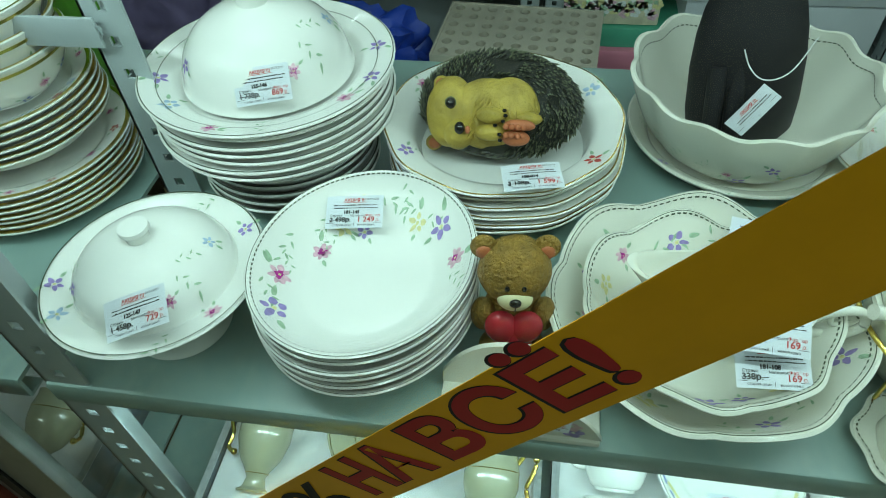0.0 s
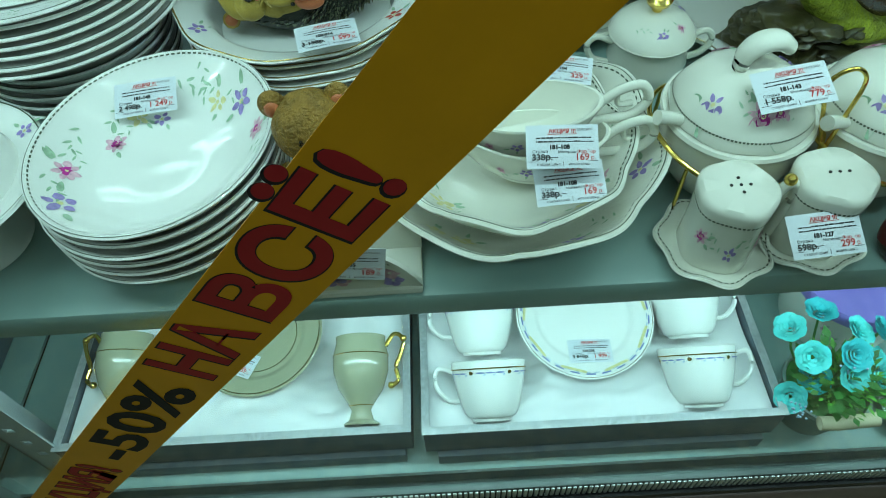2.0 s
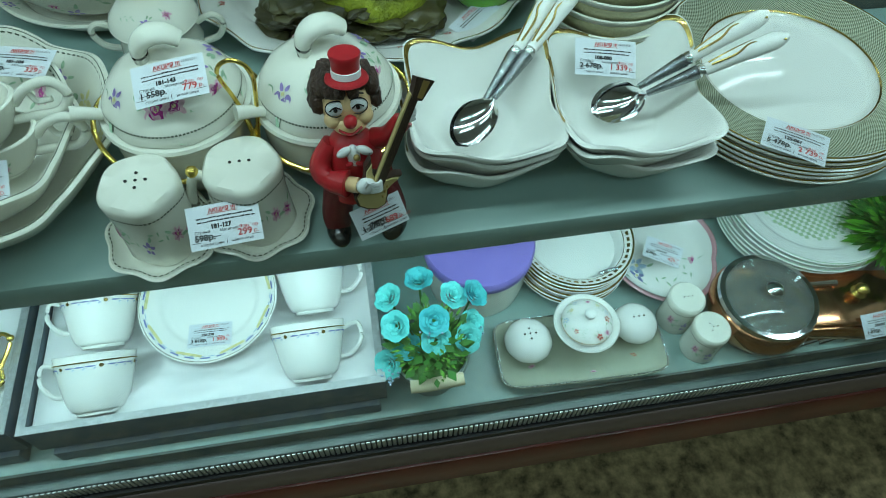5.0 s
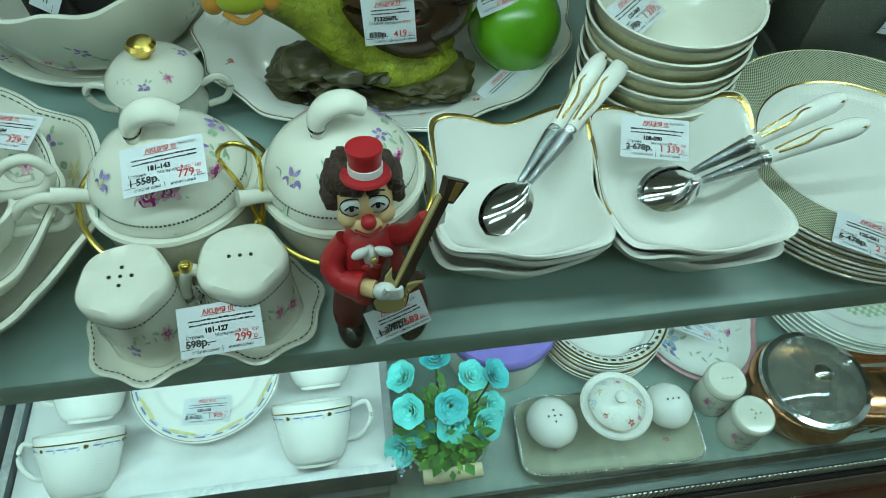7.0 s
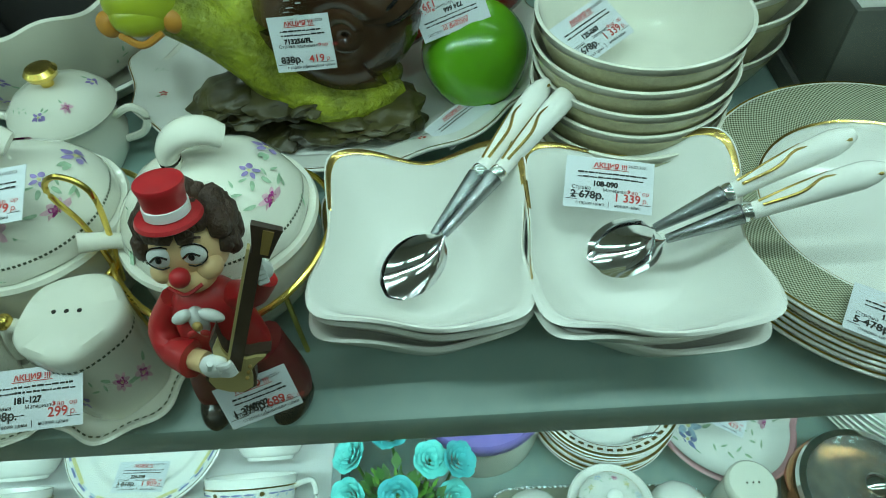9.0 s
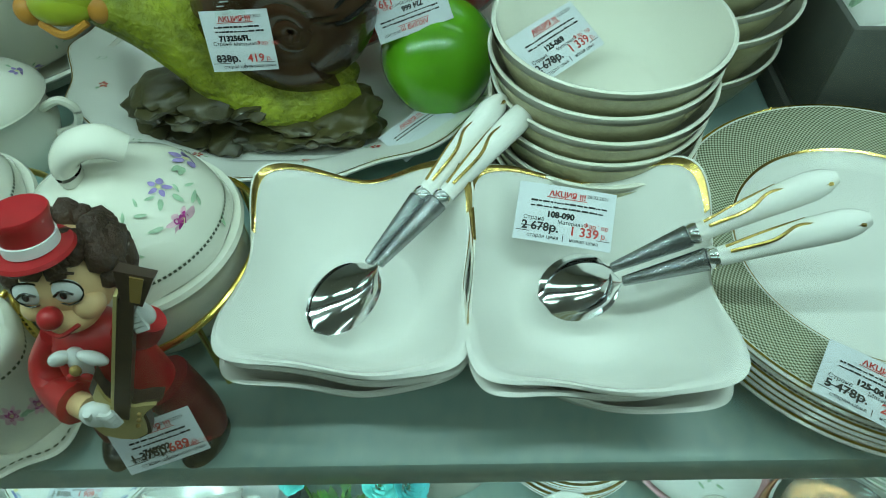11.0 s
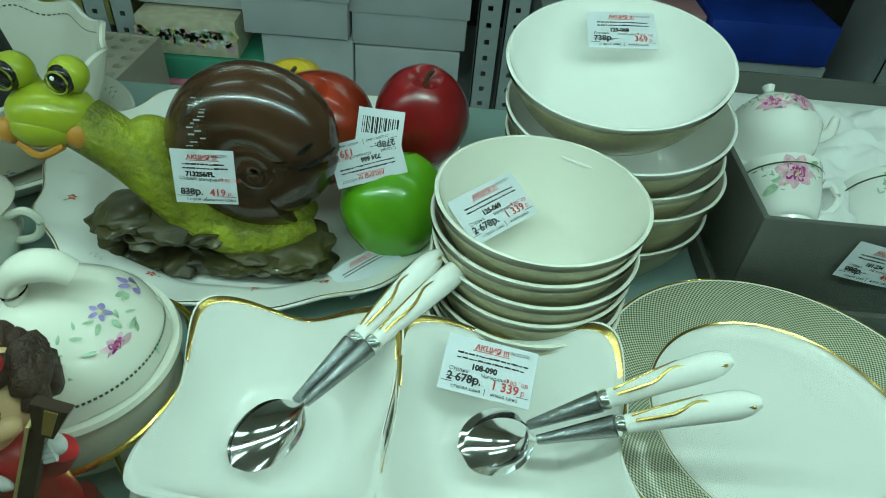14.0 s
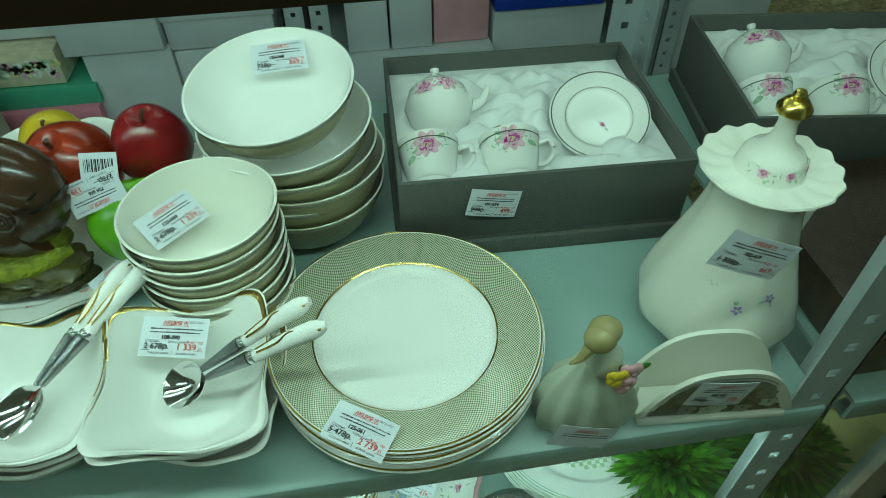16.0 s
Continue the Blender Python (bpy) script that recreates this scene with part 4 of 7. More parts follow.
def napkin_holder(x, y, z, rz, label, w=0.105, h=0.058, d=0.04, show=None, scenery=False):
    """Two half-round porcelain walls on a flat foot."""
    t = thing("napkin_holder", label, "napkin holder", x, y, z, rz)
    part("foot", cube(-w / 2, -d / 2, 0, w / 2, d / 2, 0.006, bev=0.002), IVORY, t)
    for k, (yy, lean) in enumerate(((-d / 2 + 0.003, -0.004), (d / 2 - 0.006, 0.004))):
        bm = bmesh.new()
        n = 24
        pf, pb = [], []
        for i in range(n + 1):
            u = -1 + 2 * i / n
            zt = h * (1 - abs(u) ** 3.0) * 0.75 + h * 0.25
            pf.append((u * w / 2, zt))
        rows = [[bm.verts.new((xx, yy + lean, zz)) for xx, zz in pf], [bm.verts.new((xx, yy + lean + 0.0035, zz)) for xx, zz in pf], [bm.verts.new((xx, yy + 0.0035, 0.005)) for xx, zz in pf], [bm.verts.new((xx, yy, 0.005)) for xx, zz in pf]]
        for r in range(4):
            for i in range(n):
                bm.faces.new((rows[r][i], rows[r][i + 1], rows[(r + 1) % 4][i + 1], rows[(r + 1) % 4][i]))
        bm.faces.new([rows[r][0] for r in range(4)])
        bm.faces.new([rows[r][n] for r in range(4)])
        part("wall", bm, IVORY, t)
        if k == 0:
            bm = bmesh.new()
            for i in range(n * 2):
                u0, u1 = -0.94 + 1.88 * i / (n * 2), -0.94 + 1.88 * (i + 0.6) / (n * 2)
                q = []
                for u, o in ((u0, 0.004), (u1, 0.004), (u1, 0.0055), (u0, 0.0055)):
                    zz = h * (1 - abs(u) ** 3.0) * 0.75 + h * 0.25 - o
                    q.append(bm.verts.new((u * w / 2, yy + lean * zz / h - 0.0007, zz)))
                bm.faces.new(q)
            part("rim_line", bm, P_DARK, t)
            if scenery:
                bm = bmesh.new()
                for i in range(30):
                    cols = []
                    for u in (-0.90 + 1.8 * i / 30, -0.90 + 1.8 * (i + 1) / 30):
                        top = h * (1 - abs(u) ** 3.0) * 0.75 + h * 0.25 - 0.0075
                        hill = min(top, h * (0.50 + 0.16 * math.sin(u * 5.0) + 0.06 * math.sin(u * 17)))
                        cols.append([bm.verts.new((u * w / 2, yy + lean * zz / h - 0.0006, zz)) for zz in (0.010, hill, top)])
                    for r in range(2):
                        bm.faces.new((cols[0][r], cols[1][r], cols[1][r + 1], cols[0][r + 1])).material_index = r
                part("landscape_print", bm, [LANDDARK, LANDSKY], t, "dark brown and green landscape print")
            if show:
                bm = bmesh.new()
                rng = random.Random(w)
                for i in range(9):
                    cx, cz = rng.uniform(-.38, .38) * w, rng.uniform(.25, .62) * h
                    for q in range(5):
                        a = q * 1.2566
                        vs = [bm.verts.new((cx + .004 * math.cos(a) + .0035 * math.cos(b), yy + lean * cz / h - 0.0008, cz + .004 * math.sin(a) + .0028 * math.sin(b))) for b in [j * 1.047 for j in range(6)]]
                        bm.faces.new(vs).material_index = i % len(show)
                part("flower_print", bm, show, t)
    return t


napkin_holder(0.062, 0.222, ZS, 0, "white napkin holder with violet flowers", 0.108, 0.050, 0.040, [P_VIOLET, P_GREEN, P_PINK])
napkin_holder(0.982, 0.220, ZS, -5, "white napkin holder with dark landscape print", 0.106, 0.060, 0.034, [SMOKE, BIRDGREY], True)


# lidded pots in a gold wire stand
def honey_pot(x, y, rz, label):
    t = thing("sugar_pot", label, "sugar pot", x, y, ZS + 0.004, rz, group="lidded sugar pots")
    pr = [(0, 0.002), (0.028, 0.001), (0.030, 0), (0.034, 0.006), (0.043, 0.020), (0.047, 0.036), (0.047, 0.050), (0.0485, 0.056), (0.050, 0.058), (0.049, 0.0605), (0.045, 0.060), (0.043, 0.054), (0.03, 0.02), (0, 0.012)]
    part("body", lathe(pr, 80), IVORY, t)
    lm = lambda a, k: 1 + 0.012 * math.sin(8 * a)
    lp = [(0.040, 0.059), (0.0455, 0.0605), (0.046, 0.063), (0.043, 0.070), (0.036, 0.080), (0.025, 0.088), (0.013, 0.0925), (0.009, 0.094), (0, 0.0945)]
    lid = part("lid", lathe(lp, 80, lm), IVORY, t)
    bm = bmesh.new()
    tube(bm, curve_pts([(-0.010, 0, 0.092), (-0.009, 0, 0.103), (-0.002, 0, 0.110), (0.008, 0, 0.111), (0.016, 0, 0.106)], 6), 0.0052, 14, taper=lambda s: 0.85 + 0.3 * math.sin(s * 3.0))
    for v in bm.verts:
        v.co.y *= 1.45
    part("knob", bm, IVORY, lid)
    sk = Skin(0.046, 0.05, 0.02)
    sk.pts = sorted([(r + 0.0004, z + 0.0004) for r, z in lp])
    prints(lid, sk, [(265, .034, .011, 6), (283, .033, .009, 0), (215, .035, .009, 1), (330, .036, .010, 6), (30, .034, .009, 1), (300, .026, .008, 4), (245, .030, .008, 4), (100, .034, .010, 0), (355, .033, .008, 4), (345, .024, .006, 1)], 14)
    rim_line(lid, sk, 0.044, 0.0005, P_DARK, 120)
    # slot spoon
    bm = bmesh.new()
    tube(bm, curve_pts([(-0.030, -0.010, 0.055), (-0.046, -0.014, 0.066), (-0.060, -0.017, 0.071)], 6), 0.0042, 10, taper=lambda s: 0.7 + 0.5 * s)
    part("spoon_handle", bm, IVORY, t)
    return t


honey_pot(0.330, 0.292, 0, "white floral sugar pot with lid and spoon")
honey_pot(0.428, 0.286, 8, "white floral sugar pot with lid, pink print")
t = thing("wire_stand", "shiny gold wire stand round two sugar pots", "wire stand", 0, 0, ZS)
for cx, cy in ((0.330, 0.292), (0.428, 0.286)):
    bm = bmesh.new()
    tube(bm, [(cx + 0.0555 * math.cos(a), cy + 0.0555 * math.sin(a), 0.050 + 0.006 * math.cos(2 * a)) for a in [k * math.pi / 24 for k in range(48)]], 0.0017, 8, closed=True)
    part("ring", bm, GOLD, t)
    for a in (0.8, 2.3, 3.9, 5.4):
        bm = bmesh.new()
        tube(bm, curve_pts([(cx + 0.0555 * math.cos(a), cy + 0.0555 * math.sin(a), 0.048), (cx + 0.0560 * math.cos(a), cy + 0.0560 * math.sin(a), 0.02), (cx + 0.0570 * math.cos(a), cy + 0.0570 * math.sin(a), 0.0015)], 4), 0.0014, 8)
        part("leg", bm, GOLD, t)
bm = bmesh.new()
tube(bm, curve_pts([(0.379, 0.262, 0.045), (0.372, 0.270, 0.075), (0.366, 0.270, 0.100), (0.376, 0.268, 0.110), (0.386, 0.268, 0.100), (0.384, 0.266, 0.075), (0.379, 0.262, 0.045)], 6), 0.0014, 8)
part("handle_loop", bm, GOLD, t)

# small sugar bowl with a gold knob behind them
t = thing("sugar_bowl", "small white sugar bowl, gold knob, two handles", "sugar bowl", 0.302, 0.402, ZS)
t.scale = (0.88, 0.88, 0.88)
pr = [(0, 0.002), (0.02, 0.001), (0.022, 0), (0.030, 0.012), (0.036, 0.03), (0.033, 0.046), (0.036, 0.052), (0.038, 0.054), (0.036, 0.056), (0.031, 0.05), (0, 0.02)]
part("body", lathe(pr, 64), IVORY, t)
lp = [(0.033, 0.054), (0.0375, 0.0555), (0.036, 0.060), (0.028, 0.068), (0.014, 0.073), (0.006, 0.075), (0, 0.0752)]
lid = part("lid", lathe(lp, 64), IVORY, t)
part("knob", lathe([(0.004, 0.074), (0.005, 0.079), (0.010, 0.082), (0.0115, 0.086), (0.009, 0.089), (0, 0.090)], 32), GOLD, lid, "gold knob")
sk = Skin(0.037, 0.05, 0.02)
sk.pts = sorted([(r + 0.0004, z + 0.0004) for r, z in lp])
prints(lid, sk, [(230, .026, .005, 4), (270, .028, .006, 1), (310, .026, .005, 0), (20, .027, .006, 1)], 15)
rim_line(lid, sk, 0.0345, 0.0008, P_DARK, 70)
for s in (-1, 1):
    bm = bmesh.new()
    tube(bm, curve_pts([(s * 0.034, 0, 0.046), (s * 0.048, 0, 0.052), (s * 0.056, 0, 0.044), (s * 0.050, 0, 0.030), (s * 0.035, 0, 0.024)], 6), 0.0030, 8)
    part("handle", bm, IVORY, t)

# salt and pepper on a double saucer
t = thing("cruet_saucer", "white wavy double saucer with gold handle", "saucer", 0.340, 0.226, ZS)
for cx in (-0.031, 0.031):
    part("saucer", lathe([(x, z) for x, z in dish(0.037, 0.010, 0.024, 0.0025, lambda s: s ** 2)], 96, lambda a, k: 1 + 0.05 * math.sin(7 * a) * k * k, bm=None, m=pose(cx, -0.002 if cx < 0 else 0.004, 0)), IVORY, t)
    bm = bmesh.new()
    for i in range(60):
        a0, a1 = 2 * math.pi * i / 60, 2 * math.pi * (i + 0.6) / 60
        q = []
        for a, r in ((a0, 0.0345), (a1, 0.0345), (a1, 0.0336), (a0, 0.0336)):
            rr = r * (1 + 0.05 * math.sin(7 * a))
            q.append(bm.verts.new((cx + rr * math.cos(a), (-0.002 if cx < 0 else 0.004) + rr * math.sin(a), 0.0124)))
        bm.faces.new(q)
    part("rim_line", bm, P_DARK, t)
bm = bmesh.new()
tube(bm, curve_pts([(-0.004, 0.002, 0.006), (-0.005, 0.002, 0.035), (0.002, 0.002, 0.058), (0.009, 0.002, 0.052), (0.008, 0.002, 0.030), (0.005, 0.002, 0.006)], 6), 0.0034, 10)
part("handle", bm, IVORY, t)
part("finial", ball(bmesh.new(), 0.002, 0.002, 0.062, 0.004, sub=2), GOLD, t, "gold ball")


def shaker(x, y, z, label, holes=5, R=0.024, H=0.058, material=None, wave=0.034, group="salt and pepper shakers", dome=False):
    t = thing("shaker", label, "shaker", x, y, z, group=group)
    wob = lambda a, k: 1 + wave * math.cos(5 * a + 0.5) * (0.4 + 0.6 * k)
    pr = [(0, 0), (R * 0.98, 0), (R * 1.02, 0.002), (R * 0.98, H * 0.3), (R * 0.96, H * 0.6), (R * 0.99, H * 0.80), (R * 1.01, H * 0.91), (R * 0.99, H * 0.96), (R * 0.90, H), (R * 0.45, H * 1.015), (0, H * 1.02)]
    if dome:
        pr = [(0, 0), (R * 0.55, 0), (R * 0.62, 0.002), (R * 0.70, H * 0.2), (R * 1.0, H * 0.45), (R * 1.03, H * 0.52), (R * 0.96, H * 0.68), (R * 0.72, H * 0.88), (R * 0.4, H * 0.99), (0, H * 1.02)]
        wob = lambda a, k: 1 + 0.02 * abs(math.sin(5 * a)) * k
    part("body", lathe(pr, 80, wob), material or IVORY, t)
    bm = bmesh.new()
    for i in range(holes):
        a = 2 * math.pi * i / max(1, holes - 1) if i else 0
        r = R * 0.24 if i else 0
        lathe([(0, H * 1.0195), (R * 0.042, H * 1.0195), (R * 0.046, H * 1.0)], 10, bm=bm, m=pose(r * math.cos(a), r * math.sin(a), 0.0004))
    part("pouring_hole", bm, HOLESHADE, t)
    if dome:
        return t
    bm = bmesh.new()
    for i in range(60):
        a0, a1 = 2 * math.pi * i / 60, 2 * math.pi * (i + 0.6) / 60
        bm.faces.new([bm.verts.new((R * 1.003 * wob(a, 1) * math.cos(a), R * 1.003 * wob(a, 1) * math.sin(a), h)) for a, h in ((a0, H * 0.79), (a1, H * 0.79), (a1, H * 0.815), (a0, H * 0.815))])
    part("rim_line", bm, P_DARK, t)
    so = Skin(R, H, R * 0.9)
    so.outer, so.pts, so.R = True, [(R * 0.955, H * 0.62), (R * 1.004, H * 0.25)], R
    so.rm = wob
    prints(t, so, [(215 + 24 * k, R * (0.970 + 0.010 * (k % 3)), 0.0050, (0, 4, 1, 4, 6)[k % 5]) for k in range(6)], 44)
    return t


shaker(0.310, 0.224, ZS + 0.0055, "white wavy porcelain salt shaker")
shaker(0.371, 0.230, ZS + 0.0055, "white wavy porcelain pepper shaker", 3)

# square bowls with gold edge
def sqr(a, k):
    """Square outline with flared corners, each side swung to an S."""
    sq = 0.865 / (abs(math.cos(a)) ** 8 + abs(math.sin(a)) ** 8) ** 0.125
    sq *= 1 + 0.022 * math.cos(4 * (a - math.pi / 4)) - 0.036 * math.sin(4 * (a - math.pi / 4))
    return 1 + (sq - 1) * min(1, k) ** 2.2


def sqz(a, k):
    return (0.0075 * math.cos(4 * (a - math.pi / 4)) + 0.002 * math.sin(2 * a)) * k ** 3


fq = lambda s: s ** 1.5


def square_bowls(x, y, rz, seed, label, size=1.0):
    rng = random.Random(seed)
    first = None
    for k in range(3):
        m = pose(x + rng.uniform(-.003, .003) * (2 - k), y - 0.0012 * (2 - k), ZS + 0.0105 * k + (0.003 if k else 0), 3.5 * k, 0, rz + rng.uniform(-5, 5) * (2 - k)) @ Matrix.Diagonal((size, size, 1, 1))
        if first is None:
            first = thing("square_bowl", label, "bowl", group="stacked square bowls")
            first.matrix_basis = m
            part("body", lathe(dish(0.0590, 0.039, 0.027, 0.003, fq), 128, sqr, sqz), PORC, first)
            sk = Skin(0.0590, 0.039, 0.027, 0.003, fq, sqr, sqz)
            bm = bmesh.new()
            rows = []
            for i in range(128):
                a = 2 * math.pi * i / 128
                rows.append([bm.verts.new(p) for p in (sk.frame_at(a, 0.0558)[0], sk.frame_at(a, 0.0566)[0], sk.at(a, 0.0575) + Vector((0, 0, 0.0018)), sk.at(a, 0.0589) + Vector((0, 0, -0.0006)))])
            for i in range(128):
                u, v = rows[i], rows[(i + 1) % 128]
                a = math.degrees(2 * math.pi * i / 128) % 360
                if 25 < a < 158:
                    for j in range(3):
                        bm.faces.new((u[j], v[j], v[j + 1], u[j + 1]))
                elif a < 205 or a > 345:
                    bm.faces.new((u[2], v[2], v[3], u[3]))
            part("gold_edge", bm, DULLGOLD, first, "worn gold edge")
        else:
            copy_thing(first, m)


square_bowls(0.530, 0.2700, -1, 21, "white square bowl with wavy gold edge", 0.985)
square_bowls(0.631, 0.2640, 1, 22, "white square bowl with gold edge, price label", 1.015)


def teaspoon(eye, tip, up, label):
    """Steel spoon with a white porcelain grip; eye is the grip's end, tip the bowl's end."""
    e, p = Vector(eye), Vector(tip)
    d = (p - e)
    L = d.length
    xax = d.normalized()
    yax = Vector(up).cross(xax).normalized()
    zax = xax.cross(yax)
    t = thing("teaspoon", label, "spoon", group="porcelain handled teaspoons")
    t.matrix_basis = Matrix.Translation(e) @ Matrix((xax, yax, zax)).transposed().to_4x4()
    bm = bmesh.new()
    tube(bm, [(L * s, 0, 0.0012 * math.sin(s * 9)) for s in [k * 0.42 / 12 for k in range(13)]], 0.0060, 14, taper=lambda s: (0.45 if s == 0 else 0.85 if s < 0.1 else 1.02 if s < 0.3 else 1.02 - 0.50 * (s - 0.3)))
    g = part("grip", bm, PORC, t, "white porcelain grip")
    bm = bmesh.new()
    tube(bm, curve_pts([(L * 0.02, 0.0030, 0.0034), (L * 0.10, 0.0012, 0.0059), (L * 0.18, -0.0022, 0.0062), (L * 0.26, 0.0010, 0.0062), (L * 0.38, 0.0005, 0.0042)], 5), 0.0008, 6)
    tube(bm, curve_pts([(L * 0.16, -0.0052, 0.0030), (L * 0.26, -0.0040, 0.0040), (L * 0.39, -0.0022, 0.0034)], 5), 0.0007, 6)
    part("gold_line", bm, DULLGOLD, g)
    bm = bmesh.new()
    tube(bm, [(L * 0.415, 0, 0), (L * 0.425, 0, 0), (L * 0.44, 0, 0), (L * 0.45, 0, 0)], 0.0048, 14, taper=lambda s: 1.0 if 0.2 < s < 0.8 else 0.85)
    part("collar", bm, CHROME, t)
    bm = bmesh.new()
    tube(bm, [(L * (0.45 + 0.27 * k / 10), 0, -0.002 * (k / 10)) for k in range(11)], 0.0050, 10, taper=lambda s: 1 - 0.55 * s)
    part("shaft", bm, STEEL, t, "patterned steel shaft")
    bm = bmesh.new()
    n, mrow = 14, 9
    top, bot = [], []
    for i in range(n + 1):
        u = i / n
        w = max(0.0012, 0.0128 * math.sqrt(max(0, 1 - ((u - 0.54) / 0.46) ** 2)))
        row = []
        for j in range(mrow):
            v = -1 + 2 * j / (mrow - 1)
            row.append((L * 0.71 + (L * 0.29) * u, v * w, -0.002 - 0.0055 * (1 - v * v) * math.sin(math.pi * u)))
        top.append([bm.verts.new(c) for c in row])
        bot.append([bm.verts.new((c[0], c[1], c[2] - 0.0009)) for c in row])
    for i in range(n):
        for j in range(mrow - 1):
            bm.faces.new((top[i][j], top[i + 1][j], top[i + 1][j + 1], top[i][j + 1]))
            bm.faces.new((bot[i][j], bot[i][j + 1], bot[i + 1][j + 1], bot[i + 1][j]))
        for j in (0, mrow - 1):
            bm.faces.new((top[i][j], top[i + 1][j], bot[i + 1][j], bot[i][j]))
    part("bowl", bm, CHROME, t)
    return t


teaspoon((0.597, 0.337, 0.915), (0.510, 0.246, 0.862), (0, -0.3, 1), "teaspoon with white porcelain grip in square bowl")
teaspoon((0.611, 0.331, 0.916), (0.5115, 0.2450, 0.8650), (0, -0.3, 1), "teaspoon with white porcelain grip in square bowl")
teaspoon((0.718, 0.270, 0.927), (0.610, 0.262, 0.862), (0, -0.3, 1), "teaspoon with white grip in labelled bowl")
teaspoon((0.727, 0.254, 0.921), (0.6115, 0.2580, 0.8650), (0, -0.3, 1), "teaspoon with white grip in labelled bowl")

# long platter with snail and fruit
plz = lambda a, k: 0.0025 * math.sin(14 * a) * max(0, k - 0.7) * 3
plr = lambda a, k: 1 + 0.018 * math.sin(14 * a + 1) * max(0, k - 0.6) * 2.5
t = thing("oval_platter", "large white oval platter with gold wavy edge", "platter", 0.470, 0.487, ZS, 0)
fpl = plate_f(0.45)
part("body", lathe(dish(0.152, 0.027, 0.085, 0.004, fpl), 168, plr, plz, 1.0, 0.91), PORC, t)
sk = Skin(0.152, 0.027, 0.085, 0.004, fpl, plr, plz, 1.0, 0.91)
rim_line(t, sk, 0.1515, 0.0018, DULLGOLD, seg=168, name="gold_edge")
prints(t, sk, auto_spots(15, .120, .136, 31, cols=(5, 4, 5, 3), s0=.0035, s1=.0055), 31)

# small and large bowl stacks
fbw = lambda s: s ** 2.1


def weave_band(R, H, foot, f):
    def make(ob):
        so = Skin(R, H, foot, 0.0016, f, outer=True)
        bm = bmesh.new()
        rr = [foot + (R - foot) * s for s in [k / 12 for k in range(12)] + [0.99]]
        rows = [[bm.verts.new(so.frame_at(2 * math.pi * i / 72, r)[0]) for i in range(72)] for r in rr]
        for u, v in zip(rows, rows[1:]):
            for i in range(72):
                bm.faces.new((u[i], u[(i + 1) % 72], v[(i + 1) % 72], v[i]))
        part("mesh_band", bm, BEIGEMESH, ob, "fine pale gold mesh print")
    return make


stack_of("dessert_bowl", "small white bowl with pale gold mesh outside", "bowl", 0.645, 0.356, ZS, 0.0535, 0.040, 0.026, 7, 0.0132, f=fbw, th=0.0016, outside=weave_band(0.0535, 0.040, 0.026, fbw), material=IVORY, seed=41, jitter=0.0012)
stack_of("soup_bowl", "large white bowl with pale gold mesh outside", "bowl", 0.708, 0.464, ZS, 0.070, 0.050, 0.034, 4, 0.0145, f=fbw, th=0.0016, outside=weave_band(0.070, 0.050, 0.034, fbw), material=IVORY, seed=42, jitter=0.003)
t = thing("soup_bowl", "white bowl near the top of the stack", "bowl", 0.704, 0.462, ZS + 0.071, 0, 4, -2, group="large bowl stack")
part("body", lathe(dish(0.070, 0.046, 0.034, 0.0016, fbw)), PORC, t)
weave_band(0.070, 0.046, 0.034, fbw)(t)
t = thing("soup_bowl", "tilted white bowl on top of the stack", "bowl", 0.699, 0.468, ZS + 0.106, 0, 10, -5, group="large bowl stack")
part("body", lathe(dish(0.0665, 0.042, 0.034, 0.0016, fbw)), PORC, t)
weave_band(0.0665, 0.042, 0.034, fbw)(t)

# wide-rim dinner plates with mesh border
fpp = plate_f(0.12, 0.45)


def mesh_border(ob):
    sk = Skin(0.099, 0.016, 0.058, 0.003, fpp)
    bm = bmesh.new()
    rr = [0.0680, 0.075, 0.082, 0.089, 0.0965]
    rows = [[bm.verts.new(sk.frame_at(2 * math.pi * i / 120, r)[0]) for i in range(120)] for r in rr]
    for u, v in zip(rows, rows[1:]):
        for i in range(120):
            bm.faces.new((u[i], u[(i + 1) % 120], v[(i + 1) % 120], v[i]))
    part("mesh_border", bm, WEAVE, ob, "pale gold mesh border")
    rim_line(ob, sk, 0.0680, 0.0013, DULLGOLD, off=0.0007)


stack_of("mesh_rim_plate", "white dinner plate with wide gold mesh rim", "plate", 0.778, 0.290, ZS, 0.099, 0.016, 0.058, 6, 0.0046, f=fpp, outside=mesh_border, lines=[(0.0985, 0.0012, GOLD, 0)], seed=43, jitter=0.002, seg=120)


# ---- figurines: each one solid painted piece ----
def figurine(name, label, category, bm, mats, x, y, z, rz=0):
    return tagged(part(name, bm, mats, m=pose(x, y, z, 0, 0, rz)), label, category)


